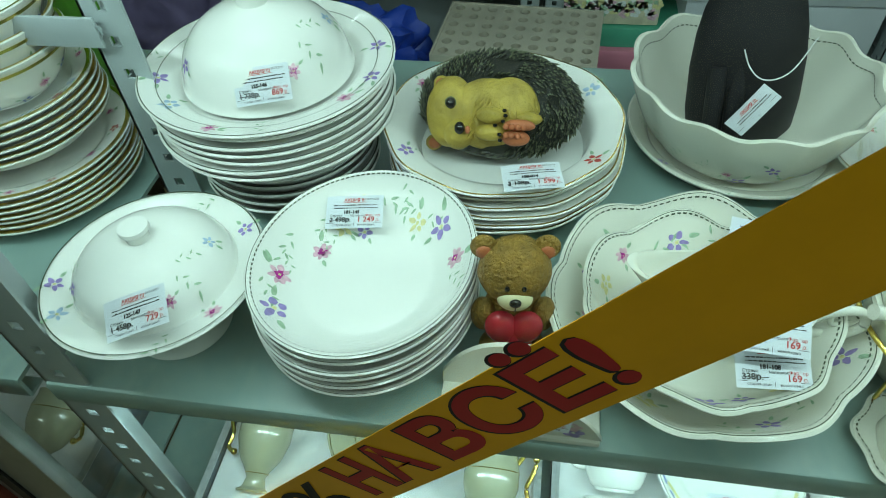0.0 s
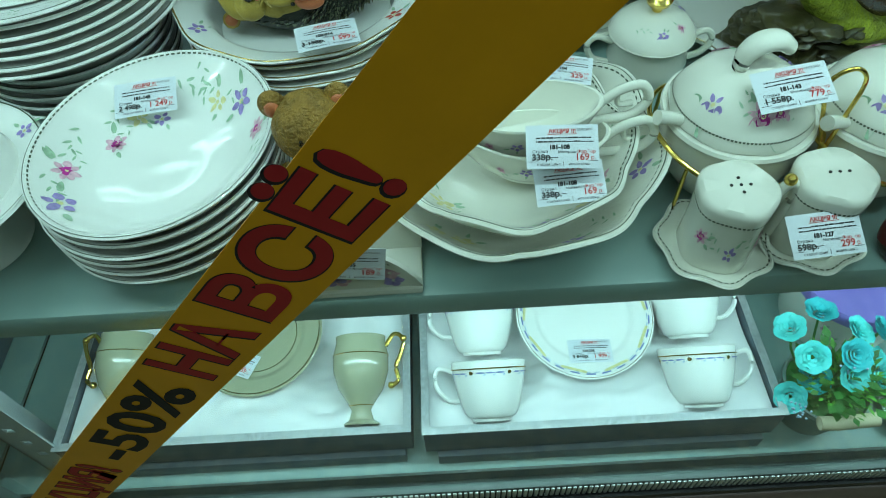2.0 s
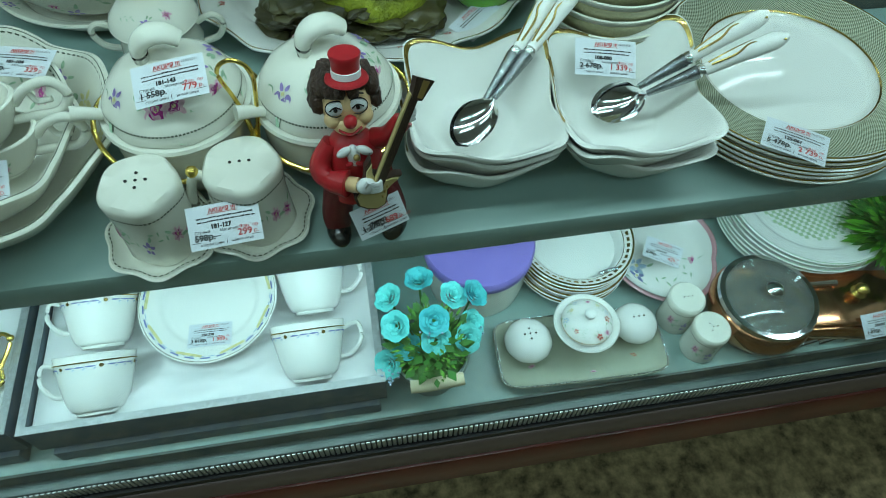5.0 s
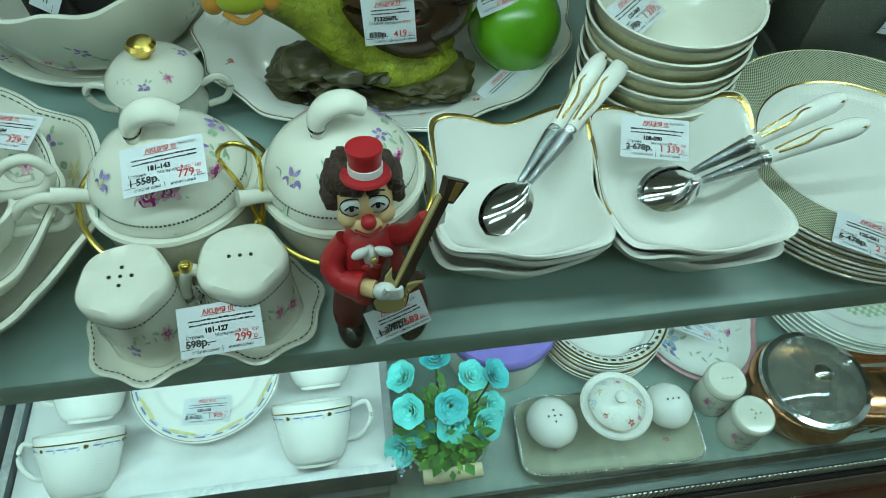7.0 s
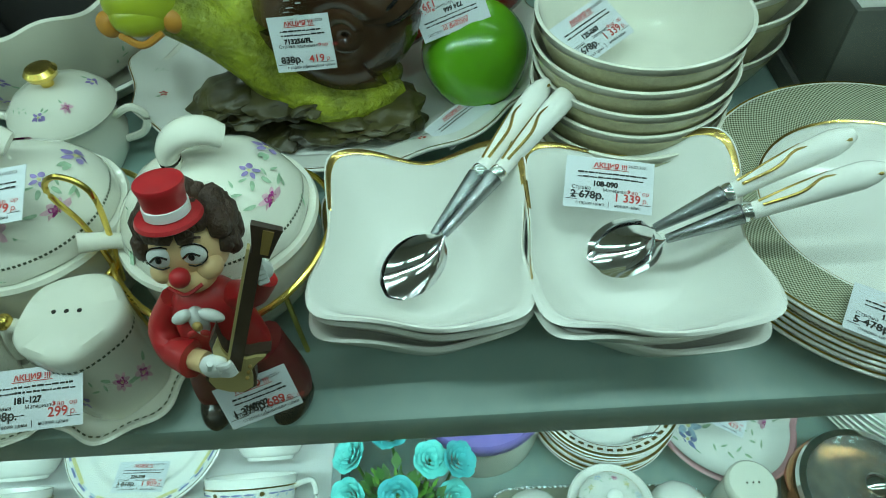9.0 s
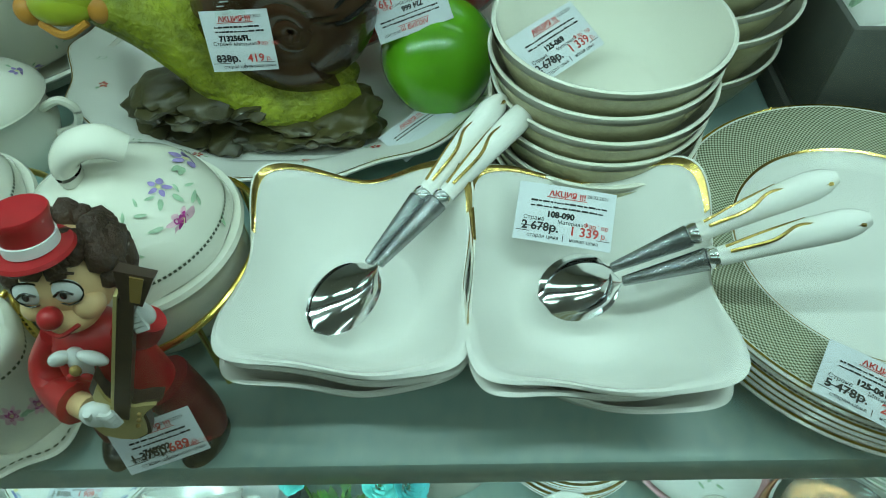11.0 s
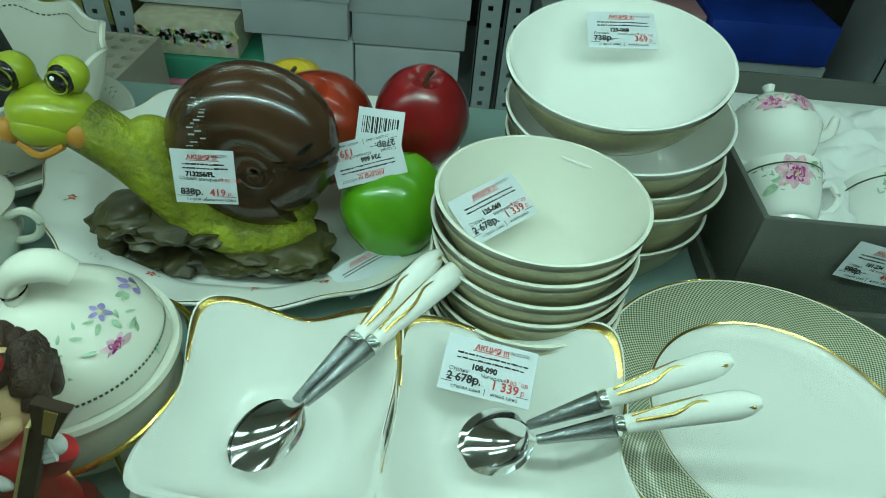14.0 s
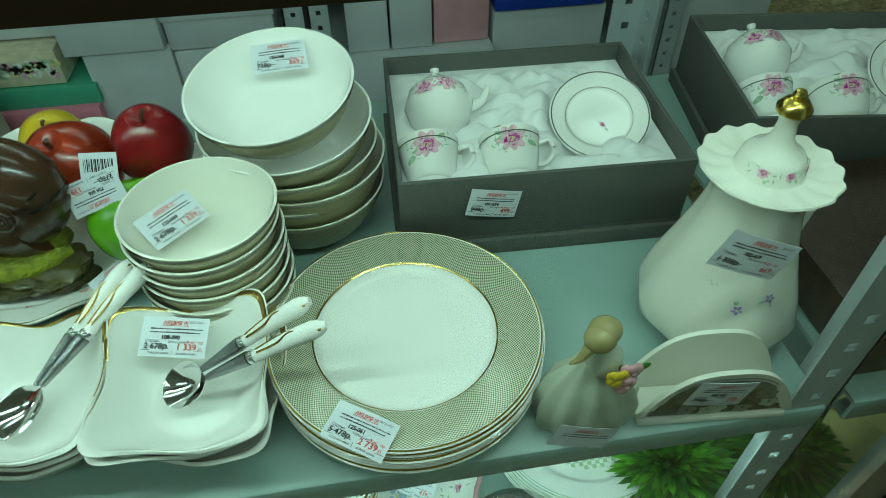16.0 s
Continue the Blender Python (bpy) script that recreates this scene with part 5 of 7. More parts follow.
def bear():
    bm = bmesh.new()
    ball(bm, 0, 0, 0.035, 0.027, 0.023, 0.036, 0, 4, bumpy=0.05)
    ball(bm, 0, -0.004, 0.090, 0.030, 0.026, 0.027, 0, 4, bumpy=0.04)
    for s in (-1, 1):
        ball(bm, s * 0.025, 0.002, 0.108, 0.011, 0.006, 0.011, 0, 3)
        ball(bm, s * 0.025, -0.003, 0.107, 0.0065, 0.003, 0.0065, 4, 2)
        ball(bm, s * 0.026, -0.010, 0.046, 0.010, 0.013, 0.021, 0, 3, m=pose(0, 0, 0, 25, 0, -s * 20), bumpy=0.06)
        ball(bm, s * 0.017, -0.016, 0.010, 0.013, 0.017, 0.011, 0, 3)
        ball(bm, s * 0.0065, -0.0285, 0.094, 0.0023, 0.0015, 0.0030, 3, 2)
        ball(bm, s * 0.0100, -0.026, 0.048, 0.0145, 0.011, 0.016, 2, 3, m=pose(0, 0, 0, 0, s * 24, 0))
    ball(bm, 0, -0.026, 0.036, 0.0175, 0.0105, 0.021, 2, 4)
    ball(bm, 0, -0.0255, 0.081, 0.0145, 0.009, 0.0105, 1, 3)
    ball(bm, 0, -0.0345, 0.085, 0.0050, 0.003, 0.0038, 3, 2)
    tube(bm, [(0, -0.0347, 0.082), (0, -0.0348, 0.076)], 0.0006, 6, 3)
    figurine("bear_figurine", "brown toy bear figurine holding a red heart", "figurine", bm, [BEARBROWN, BEARCREAM, HEARTRED, NOSEBLACK, HOGPINK], 0.052, 0.281, ZS, 6).scale = (0.80, 0.80, 0.92)


def hedgehog():
    bm = bmesh.new()
    rng = random.Random(5)
    EX, EY, EZ = 0.062, 0.050, 0.034
    base = Vector((0, 0, 0.020))
    n0, v0 = Vector((0, -0.80, 0.60)), Vector((0, 0.60, 0.80))

    def on(u, v, off=0.0):
        """Point of the body at u across and v up the belly, seen from its front."""
        p = Vector((u, 0, 0)) + v0 * v
        A = n0.y ** 2 / EY ** 2 + n0.z ** 2 / EZ ** 2
        B = p.y * n0.y / EY ** 2 + p.z * n0.z / EZ ** 2
        C = p.x ** 2 / EX ** 2 + p.y ** 2 / EY ** 2 + p.z ** 2 / EZ ** 2 - 1
        s = (-B + math.sqrt(max(0, B * B - A * C))) / A
        return base + p + n0 * (s + off)

    def knob(u, v, off, ru, rv, rn, mi, sub=3, bumpy=0.0):
        p = on(u, v - 0.0085, off)
        axes = Matrix((Vector((1, 0, 0)), v0, n0)).transposed().to_4x4()
        ball(bm, 0, 0, 0, ru, rv, rn, mi, sub, m=Matrix.Translation(p) @ axes, bumpy=bumpy)

    def spike(p, d, r, L, m0, m1):
        s = d.cross(Vector((0.3, 0.2, 1))).normalized() * r
        w = d.cross(s).normalized() * r
        b = [bm.verts.new(p + q) for q in (s, w, -s, -w)]
        mid = [bm.verts.new(p + d * L * 0.6 + q * 0.7) for q in (s, w, -s, -w)]
        tip = bm.verts.new(p + d * L)
        for i in range(4):
            bm.faces.new((b[i], b[(i + 1) % 4], mid[(i + 1) % 4], mid[i])).material_index = m0
            bm.faces.new((mid[i], mid[(i + 1) % 4], tip)).material_index = m1

    ball(bm, 0, 0, 0.020, EX, EY, EZ, 0, 4)
    for k in range(2600):
        u = rng.uniform(0, 6.283)
        h = rng.uniform(-0.35, 0.98)
        c = math.sqrt(max(0, 1 - h * h))
        n = Vector((c * math.cos(u), c * math.sin(u), h))
        p = Vector((n.x * EX, n.y * EY, n.z * EZ))
        if ((p.x + 0.010) / 0.043) ** 2 + ((p.dot(v0) + 0.0085) / 0.027) ** 2 < 1 and p.dot(n0) > 0:
            continue
        p += base
        out = Vector((n.x / EX, n.y / EY, n.z / EZ)).normalized()
        q = Vector((p.x, 0, 0)) + v0 * (p - base).dot(v0)
        around = (n0.cross(q)).normalized() if q.length > 0.001 else v0
        d = (out * 0.45 + around * -0.75 + Vector((rng.uniform(-.25, .25), rng.uniform(-.25, .25), rng.uniform(-.25, .25)))).normalized()
        spike(p, d, 0.0010, rng.uniform(0.004, 0.0075), 0, 1)
    # belly, head, muzzle
    knob(-0.004, 0.000, -0.010, 0.036, 0.025, 0.0125, 2, 4, 0.06)
    knob(0.008, 0.004, -0.006, 0.024, 0.021, 0.0115, 2, 4, 0.08)
    knob(-0.0350, 0.0000, -0.004, 0.0185, 0.0255, 0.0135, 2, 4, 0.04)
    knob(-0.0275, -0.0150, 0.002, 0.0115, 0.0120, 0.0100, 2, 3, 0.04)
    knob(-0.0255, -0.0115, 0.0105, 0.0040, 0.0046, 0.0034, 4, 2)
    knob(-0.0195, -0.0125, 0.0095, 0.0020, 0.0030, 0.0014, 3, 2)
    for u, v in ((-0.0340, 0.0055), (-0.0395, -0.0185)):
        knob(u, v, 0.0085, 0.0048, 0.0052, 0.0026, 1, 2)
        knob(u + 0.0004, v, 0.0095, 0.0037, 0.0042, 0.0025, 4, 2)
        knob(u - 0.0006, v + 0.0012, 0.0116, 0.0010, 0.0010, 0.0006, 5, 1)
    for u, v in ((-0.0445, 0.0205), (-0.0500, -0.0225)):
        knob(u, v, 0.0015, 0.0068, 0.0062, 0.0040, 2, 2)
        knob(u + 0.0005, v - 0.0004, 0.0036, 0.0050, 0.0044, 0.0028, 3, 2)
    # arms with claws, feet
    knob(-0.0035, -0.0015, 0.0035, 0.0115, 0.0062, 0.0062, 2, 3, 0.06)
    knob(-0.0040, -0.0135, 0.0035, 0.0110, 0.0060, 0.0062, 2, 3, 0.06)
    for u, v in ((0.0065, 0.0020), (0.0075, -0.0015), (0.0060, -0.0055), (0.0005, -0.0085), (0.0040, -0.0145), (0.0045, -0.0185)):
        knob(u, v, 0.0085, 0.0019, 0.0015, 0.0016, 4, 1)
    knob(0.0230, -0.0025, 0.0020, 0.0110, 0.0050, 0.0068, 2, 3)
    knob(0.0175, -0.0075, 0.0062, 0.0115, 0.0042, 0.0050, 3, 3, 0.1)
    knob(0.0150, -0.0165, 0.0050, 0.0105, 0.0058, 0.0052, 3, 3, 0.1)
    for k in range(8):
        knob(0.0085 + 0.0042 * (k % 4), -0.0090 if k < 4 else -0.0150, 0.0105, 0.0022, 0.0024, 0.0020, 3, 2)
    # tufts of belly fur
    for k in range(420):
        u, v = rng.uniform(-0.016, 0.028), rng.uniform(-0.022, 0.025)
        if v < 0.002 and u > -0.014 or ((u - 0.006) / 0.026) ** 2 + (v / 0.026) ** 2 > 1:
            continue
        d = (Vector((rng.uniform(-0.5, 0.5), 0, 0)) - v0 * rng.uniform(0.4, 0.9) + n0 * 0.22).normalized()
        spike(on(u, v - 0.0085, 0.0035 + 0.0012 * math.cos(u * 60)), d, 0.0013, rng.uniform(0.005, 0.009), 2, 2)
    figurine("hedgehog_figurine", "painted hedgehog figurine curled on its back", "figurine", bm, [HOGSPINE, HOGTIP, HOGBELLY, HOGPINK, NOSEBLACK, WHITEPAINT], 0.026, 0.462, ZS + 0.0575, 0).scale = (1.06, 1.06, 1.12)


def cat():
    bm = bmesh.new()
    pr = [(0, 0), (0.036, 0), (0.041, 0.008), (0.0425, 0.035), (0.0415, 0.075), (0.0385, 0.105), (0.034, 0.128), (0.028, 0.145), (0.027, 0.160), (0.029, 0.175), (0.022, 0.190), (0, 0.196)]
    lathe(pr, 48, lambda a, k: 1 + 0.05 * math.cos(2 * a), None, 1.0, 0.80, bm)
    for s in (-1, 1):
        tube(bm, curve_pts([(s * 0.008 - 0.020, -0.022, 0.090), (s * 0.008 - 0.024, -0.031, 0.045), (s * 0.009 - 0.026, -0.034, 0.004)], 6), 0.0070, 10)
        ball(bm, s * 0.009 - 0.026, -0.038, 0.005, 0.008, 0.010, 0.006)
        ball(bm, s * 0.016, 0, 0.196, 0.008, 0.004, 0.014)
    figurine("cat_figurine", "tall black seated cat figurine with label string", "figurine", bm, [CATBLACK], 0.232, 0.530, ZS + 0.0155, 8).matrix_basis = pose(0.242, 0.530, ZS + 0.0165, 0, -9, 8) @ Matrix.Diagonal((1.08, 1.0, 1.0, 1))


def clown():
    bm = bmesh.new()
    R, S, H, W, K, G, D, T, Y = range(9)
    for x, rz in ((-0.021, 12), (0.024, -32)):
        ball(bm, x, -0.006, 0.0075, 0.0095, 0.0150, 0.0080, K, 3, m=pose(0, 0, 0, 0, 0, rz))
        tube(bm, curve_pts([(x, 0.000, 0.010), (x * 0.95, 0.002, 0.022), (x * 0.62, 0.004, 0.050)], 5), 0.0105, 14, T, taper=lambda q: 1.02 + 0.22 * q)
    # jacket with a flared hem
    lathe([(0, 0.040), (0.017, 0.041), (0.0215, 0.045), (0.0205, 0.060), (0.0190, 0.078), (0.0165, 0.090), (0.0105, 0.097), (0, 0.100)], 32, lambda a, k: 1 + 0.05 * math.cos(3 * a), None, 1.0, 0.80, bm, pose(-0.001, 0.004, 0))
    ball(bm, -0.001, -0.0080, 0.088, 0.0048, 0.0042, 0.0095, W, 3)
    for q in (-1, 1):
        ball(bm, q * 0.0070, -0.0095, 0.0935, 0.0062, 0.0028, 0.0034, W, 3, m=pose(0, 0, 0, 20, q * 32, 0))
        ball(bm, q * 0.0035 - 0.001, -0.0132, 0.0855, 0.0030, 0.0014, 0.0020, R, 2, m=pose(0, 0, 0, 0, q * 30, 0))
    ball(bm, 0.001, -0.0142, 0.0925, 0.0024, 0.0020, 0.0026, Y, 2)
    # head
    first = len(bm.verts)
    ball(bm, 0, 0.004, 0.115, 0.0165, 0.0155, 0.0165, S, 4)
    ball(bm, 0, -0.0035, 0.1045, 0.0110, 0.0095, 0.0070, S, 3)
    for q in (-1, 1):
        ball(bm, q * 0.0095, -0.0055, 0.1085, 0.0058, 0.0055, 0.0052, S, 3)
    rng = random.Random(8)
    for k in range(240):
        u, h = rng.uniform(0, 6.283), rng.uniform(-0.25, 0.80)
        c = math.sqrt(1 - h * h)
        x, y = c * math.cos(u), c * math.sin(u)
        if y < -0.02 and h < 0.44 and abs(x) < 0.86:
            continue
        g = rng.uniform(0.0030, 0.0052)
        ball(bm, x * 0.0188, 0.0055 + y * 0.0172, 0.1165 + h * 0.0185, g, g * rng.uniform(0.7, 1.1), g * rng.uniform(0.8, 1.5), H, 2, bumpy=0.25, freq=700)
    for q in (-1, 1):
        ball(bm, q * 0.0068, -0.0098, 0.1165, 0.0058, 0.0022, 0.0044, W, 3)
        tube(bm, [(q * 0.0068 + 0.0060 * math.cos(a), -0.0112 + 0.0012 * abs(math.cos(a)), 0.1165 + 0.0046 * math.sin(a)) for a in [k * 0.3927 for k in range(16)]], 0.00035, 5, K, closed=True)
        tube(bm, curve_pts([(q * 0.0068 - 0.0036, -0.0120, 0.1160), (q * 0.0068, -0.0124, 0.1180), (q * 0.0068 + 0.0036, -0.0120, 0.1163)], 4), 0.00045, 5, K)
        ball(bm, q * 0.0068, -0.0122, 0.1162, 0.0013, 0.0006, 0.0014, K, 2)
        tube(bm, curve_pts([(q * 0.0035, -0.0118, 0.1222), (q * 0.0070, -0.0112, 0.1238), (q * 0.0112, -0.0086, 0.1222)], 4), 0.0005, 5, H)
    ball(bm, 0.0008, -0.0150, 0.1098, 0.0042, 0.0040, 0.0040, R, 3)
    tube(bm, curve_pts([(-0.0070, -0.0112, 0.1040), (0.0, -0.0136, 0.1015), (0.0070, -0.0112, 0.1040)], 5), 0.0008, 6, R)
    hat = pose(-0.0085, 0.003, 0.0010, 6, 5, 0)
    lathe([(0, 0.1325), (0.0112, 0.1318), (0.0130, 0.1330), (0.0123, 0.1343), (0.0084, 0.1348), (0.0080, 0.1370), (0.0086, 0.1440), (0.0094, 0.1468), (0.0090, 0.1476), (0, 0.1479)], 40, None, None, 1, 1, bm, hat)
    lathe([(0.0082, 0.1350), (0.0088, 0.1352), (0.0088, 0.1388), (0.0080, 0.1390)], 40, None, None, 1, 1, bm, hat)
    bm.faces.ensure_lookup_table()
    for f in bm.faces[-120:]:
        f.material_index = W
    bm.verts.ensure_lookup_table()
    up = Matrix.Translation((0, 0.004, 0.096)) @ Matrix.Rotation(radians(-20), 4, "X") @ Matrix.Rotation(radians(-3), 4, "Y") @ Matrix.Translation((0, 0, -0.096))
    for v in bm.verts[first:]:
        v.co = up @ (Vector((0, 0, 0.096)) + (v.co - Vector((0, 0, 0.096))) * 1.10)
    # arms and gloves
    first = len(bm.verts)
    tube(bm, curve_pts([(-0.0150, 0.004, 0.089), (-0.0255, 0.000, 0.074), (-0.0235, -0.008, 0.063), (-0.0100, -0.017, 0.0640)], 6), 0.0075, 12, R, taper=lambda q: 0.95 + 0.30 * q)
    tube(bm, [(-0.0105, -0.0170, 0.0640), (-0.0030, -0.0205, 0.0655)], 0.0052, 10, S)
    ball(bm, 0.0020, -0.0235, 0.0675, 0.0070, 0.0048, 0.0062, W, 3)
    for k in range(4):
        tube(bm, curve_pts([(0.0050, -0.0260, 0.0640 + 0.0022 * k), (0.0105, -0.0275, 0.0662 + 0.0024 * k), (0.0130, -0.0262, 0.0672 + 0.0024 * k)], 3), 0.0014, 6, W)
    tube(bm, [(0.0015, -0.0270, 0.0710), (0.0040, -0.0280, 0.0770)], 0.0016, 6, W)
    tube(bm, curve_pts([(0.0140, 0.004, 0.089), (0.0240, 0.000, 0.0935), (0.0340, -0.004, 0.1080)], 6), 0.0072, 12, R)
    ball(bm, 0.0365, -0.0085, 0.1160, 0.0050, 0.0048, 0.0065, W, 3)
    for k in range(4):
        tube(bm, [(0.0330, -0.0110, 0.1115 + 0.0028 * k), (0.0355, -0.0140, 0.1118 + 0.0028 * k), (0.0390, -0.0128, 0.1122 + 0.0028 * k)], 0.0015, 6, W)
    # guitar: dark board under a cream front with two horns
    ax = Vector((0.034, 0.010, 0.078)).normalized()
    ac = Vector((0.92, 0.05, -0.40)).normalized()
    ac = (ac - ax * ac.dot(ax)).normalized()
    nn = ac.cross(ax)
    nn = nn if nn.y < 0 else -nn
    base = Vector((0.0075, -0.0195, 0.0580))
    shape = [(0, -0.0150), (0.0065, -0.0138), (0.0105, -0.0085), (0.0095, -0.0020), (0.0078, 0.0035), (0.0096, 0.0090), (0.0130, 0.0150), (0.0085, 0.0135), (0.0046, 0.0110), (-0.0046, 0.0120), (-0.0070, 0.0150), (-0.0098, 0.0225), (-0.0112, 0.0150), (-0.0088, 0.0060), (-0.0096, -0.0020), (-0.0108, -0.0080), (-0.0068, -0.0136)]
    for grow, d0, d1, mi in ((1.16, -0.0045, 0.0010, D), (1.0, 0.0010, 0.0026, G)):
        lo = [bm.verts.new(base + ac * u * grow + ax * v * grow + nn * d0) for u, v in shape]
        hi = [bm.verts.new(base + ac * u * grow + ax * v * grow + nn * d1) for u, v in shape]
        for k in range(len(shape)):
            bm.faces.new((lo[k], lo[k - 1], hi[k - 1], hi[k])).material_index = mi
        bm.faces.new(lo).material_index = mi
        bm.faces.new(hi).material_index = mi

    def plank(v0, v1, w0, w1, d0, d1, mi, du=0.0):
        q = [bm.verts.new(base + ac * (du + sg * w) + ax * v + nn * d) for d in (d0, d1) for v, w in ((v0, w0), (v1, w1)) for sg in (-1, 1)]
        for a in ((0, 1, 3, 2), (4, 5, 7, 6), (0, 1, 5, 4), (2, 3, 7, 6), (0, 2, 6, 4), (1, 3, 7, 5)):
            bm.faces.new([q[k] for k in a]).material_index = mi
    plank(0.004, 0.078, 0.0032, 0.0026, -0.002, 0.0042, D)
    plank(0.004, 0.080, 0.0006, 0.0006, 0.0010, 0.0046, G, -0.0034)
    plank(0.077, 0.092, 0.0034, 0.0062, -0.002, 0.0044, D, 0.002)
    plank(0.079, 0.091, 0.0016, 0.0022, 0.002, 0.0050, Y, 0.003)
    for k in range(3):
        ball(bm, *(base + ac * 0.0068 + ax * (-0.002 + 0.0045 * k) + nn * 0.003), 0.0012, None, None, Y, 1)
    bm.verts.ensure_lookup_table()
    for v in bm.verts[first:]:
        lift = min(1, max(0, -v.co.y / 0.012))
        v.co += Vector((0.003, 0, 0.008)) * lift
    figurine("clown_figurine", "red suited clown figurine playing a guitar", "figurine", bm, [DOLLRED, SKIN, HAIR, WHITEPAINT, NOSEBLACK, GUITAR, GUITARDARK, DOLLDARK, DOLLGOLD], 0.4415, 0.2160, ZS, 0).scale = (0.84, 0.92, 0.93)


def snail():
    bm = bmesh.new()
    B, S, C, K, Q, Y, F = range(7)
    rng = random.Random(12)
    for lay, (z, x0, x1, n) in enumerate(((0.007, -0.072, 0.048, 6), (0.018, -0.066, 0.046, 5), (0.029, -0.060, 0.000, 4), (0.038, -0.054, -0.030, 2))):
        for k in range(n):
            ball(bm, x0 + (x1 - x0) * k / (n - 1), rng.uniform(-0.016, 0.008) - 0.008, z, rng.uniform(0.019, 0.026), rng.uniform(0.020, 0.026), 0.0078, Q, 4, m=pose(0, 0, 0, rng.uniform(-10, 6), rng.uniform(-12, 12), rng.uniform(0, 60)), bumpy=0.30, freq=110)
    tube(bm, curve_pts([(0.054, -0.010, 0.024), (0.036, -0.022, 0.026), (0.010, -0.026, 0.028), (-0.014, -0.024, 0.042), (-0.032, -0.020, 0.062), (-0.050, -0.018, 0.080), (-0.070, -0.016, 0.094)], 8), 0.0148, 20, B, taper=lambda q: 0.60 + 0.50 * math.sin(min(1, q * 1.6) * 1.57))
    ball(bm, 0.012, -0.004, 0.034, 0.046, 0.020, 0.014, B, 4, bumpy=0.06)
    ball(bm, -0.034, -0.010, 0.078, 0.018, 0.014, 0.020, B, 4, m=pose(0, 0, 0, 0, -30, 0))
    # face, cheeks and eyes
    ball(bm, -0.084, -0.018, 0.1015, 0.0240, 0.0190, 0.0165, F, 4)
    ball(bm, -0.086, -0.027, 0.0965, 0.0175, 0.0125, 0.0115, F, 3)
    for q in (-1, 1):
        ball(bm, -0.086 + q * 0.0185, -0.028, 0.0935, 0.0072, 0.0068, 0.0080, C, 3)
        tube(bm, curve_pts([(-0.084 + q * 0.010, -0.013, 0.110), (-0.084 + q * 0.0135, -0.013, 0.121)], 4), 0.0075, 12, F)
        ball(bm, -0.084 + q * 0.0145, -0.015, 0.1235, 0.0104, 0.0098, 0.0104, F, 3)
        ball(bm, -0.085 + q * 0.0145, -0.0205, 0.1235, 0.0074, 0.0062, 0.0082, K, 3)
        tube(bm, [(-0.0855 + q * 0.0145 + 0.0056 * math.cos(a), -0.0262, 0.1235 + 0.0064 * math.sin(a)) for a in [k * 0.3927 for k in range(16)]], 0.0006, 5, B, closed=True)
        ball(bm, -0.087 + q * 0.0145, -0.0262, 0.1262, 0.0014, 0.0008, 0.0015, Y, 1)
    tube(bm, curve_pts([(-0.098, -0.034, 0.0895), (-0.086, -0.0385, 0.0850), (-0.074, -0.034, 0.0895)], 5), 0.0022, 8, C)
    # coiled shell: each whorl smaller and further out
    pts, rad = [], []
    for i in range(150):
        turn = 3.1 * i / 149
        q = math.exp(-0.85 * max(0, turn - 0.75))
        a = radians(-60) - turn * 2 * math.pi
        pts.append((0.024 + 0.0050 * (1 - q) + 0.0265 * q * math.cos(a), -0.006 - 0.022 * (1 - q), 0.079 - 0.004 * (1 - q) + 0.0275 * q * math.sin(a)))
        rad.append(q)
    tube(bm, pts, 0.0262, 24, S, taper=lambda q: rad[min(149, round(q * 149))])
    for k in range(2):
        a = radians(12 + 16 * k)
        tube(bm, curve_pts([(0.028 + 0.026 * math.cos(a), -0.030, 0.077 + 0.028 * math.sin(a)), (0.026 + 0.038 * math.cos(a), -0.028, 0.078 + 0.040 * math.sin(a)), (0.025 + 0.048 * math.cos(a), -0.014, 0.078 + 0.051 * math.sin(a))], 4), 0.0014, 6, K)
    figurine("snail_figurine", "glossy green snail figurine with brown shell", "figurine", bm, [SNAILGREEN, SNAILSHELL, SNAILCHEEK, NOSEBLACK, ROCK, WHITEPAINT, SNAILHEAD], 0.460, 0.432, ZS + 0.0085, 0)


def fruit(name, label, x, y, z, R, mats, rx, rz, squash=0.93, pear=0.0):
    bm = bmesh.new()
    pr = [(0, -R * 0.70), (R * 0.16, -R * 0.78), (R * 0.38, -R * 0.88)]
    for k in range(1, 18):
        a = -math.pi / 2 + math.pi * (0.12 + 0.80 * k / 18)
        pr.append((R * math.cos(a) * (1 - pear * max(0, math.sin(a))), R * squash * math.sin(a) * (1 + pear * 0.5)))
    pr += [(R * 0.14, R * squash * (0.86 + pear * 0.4)), (0, R * squash * (0.70 + pear * 0.4))]
    lathe(pr, 48, lambda a, k: 1 + 0.02 * math.cos(5 * a) * k, None, 1, 1, bm)
    t = thing(name, label, "fruit", x, y, z, rz, rx, group="artificial fruit")
    part("flesh", bm, mats, t)
    bm = bmesh.new()
    tube(bm, curve_pts([(0, 0, R * squash * (0.72 + pear * 0.4)), (R * 0.05, 0, R * squash * 1.0), (R * 0.14, 0, R * squash * 1.12)], 4), R * 0.05, 8)
    part("stem", bm, BROWNSTEM, t)


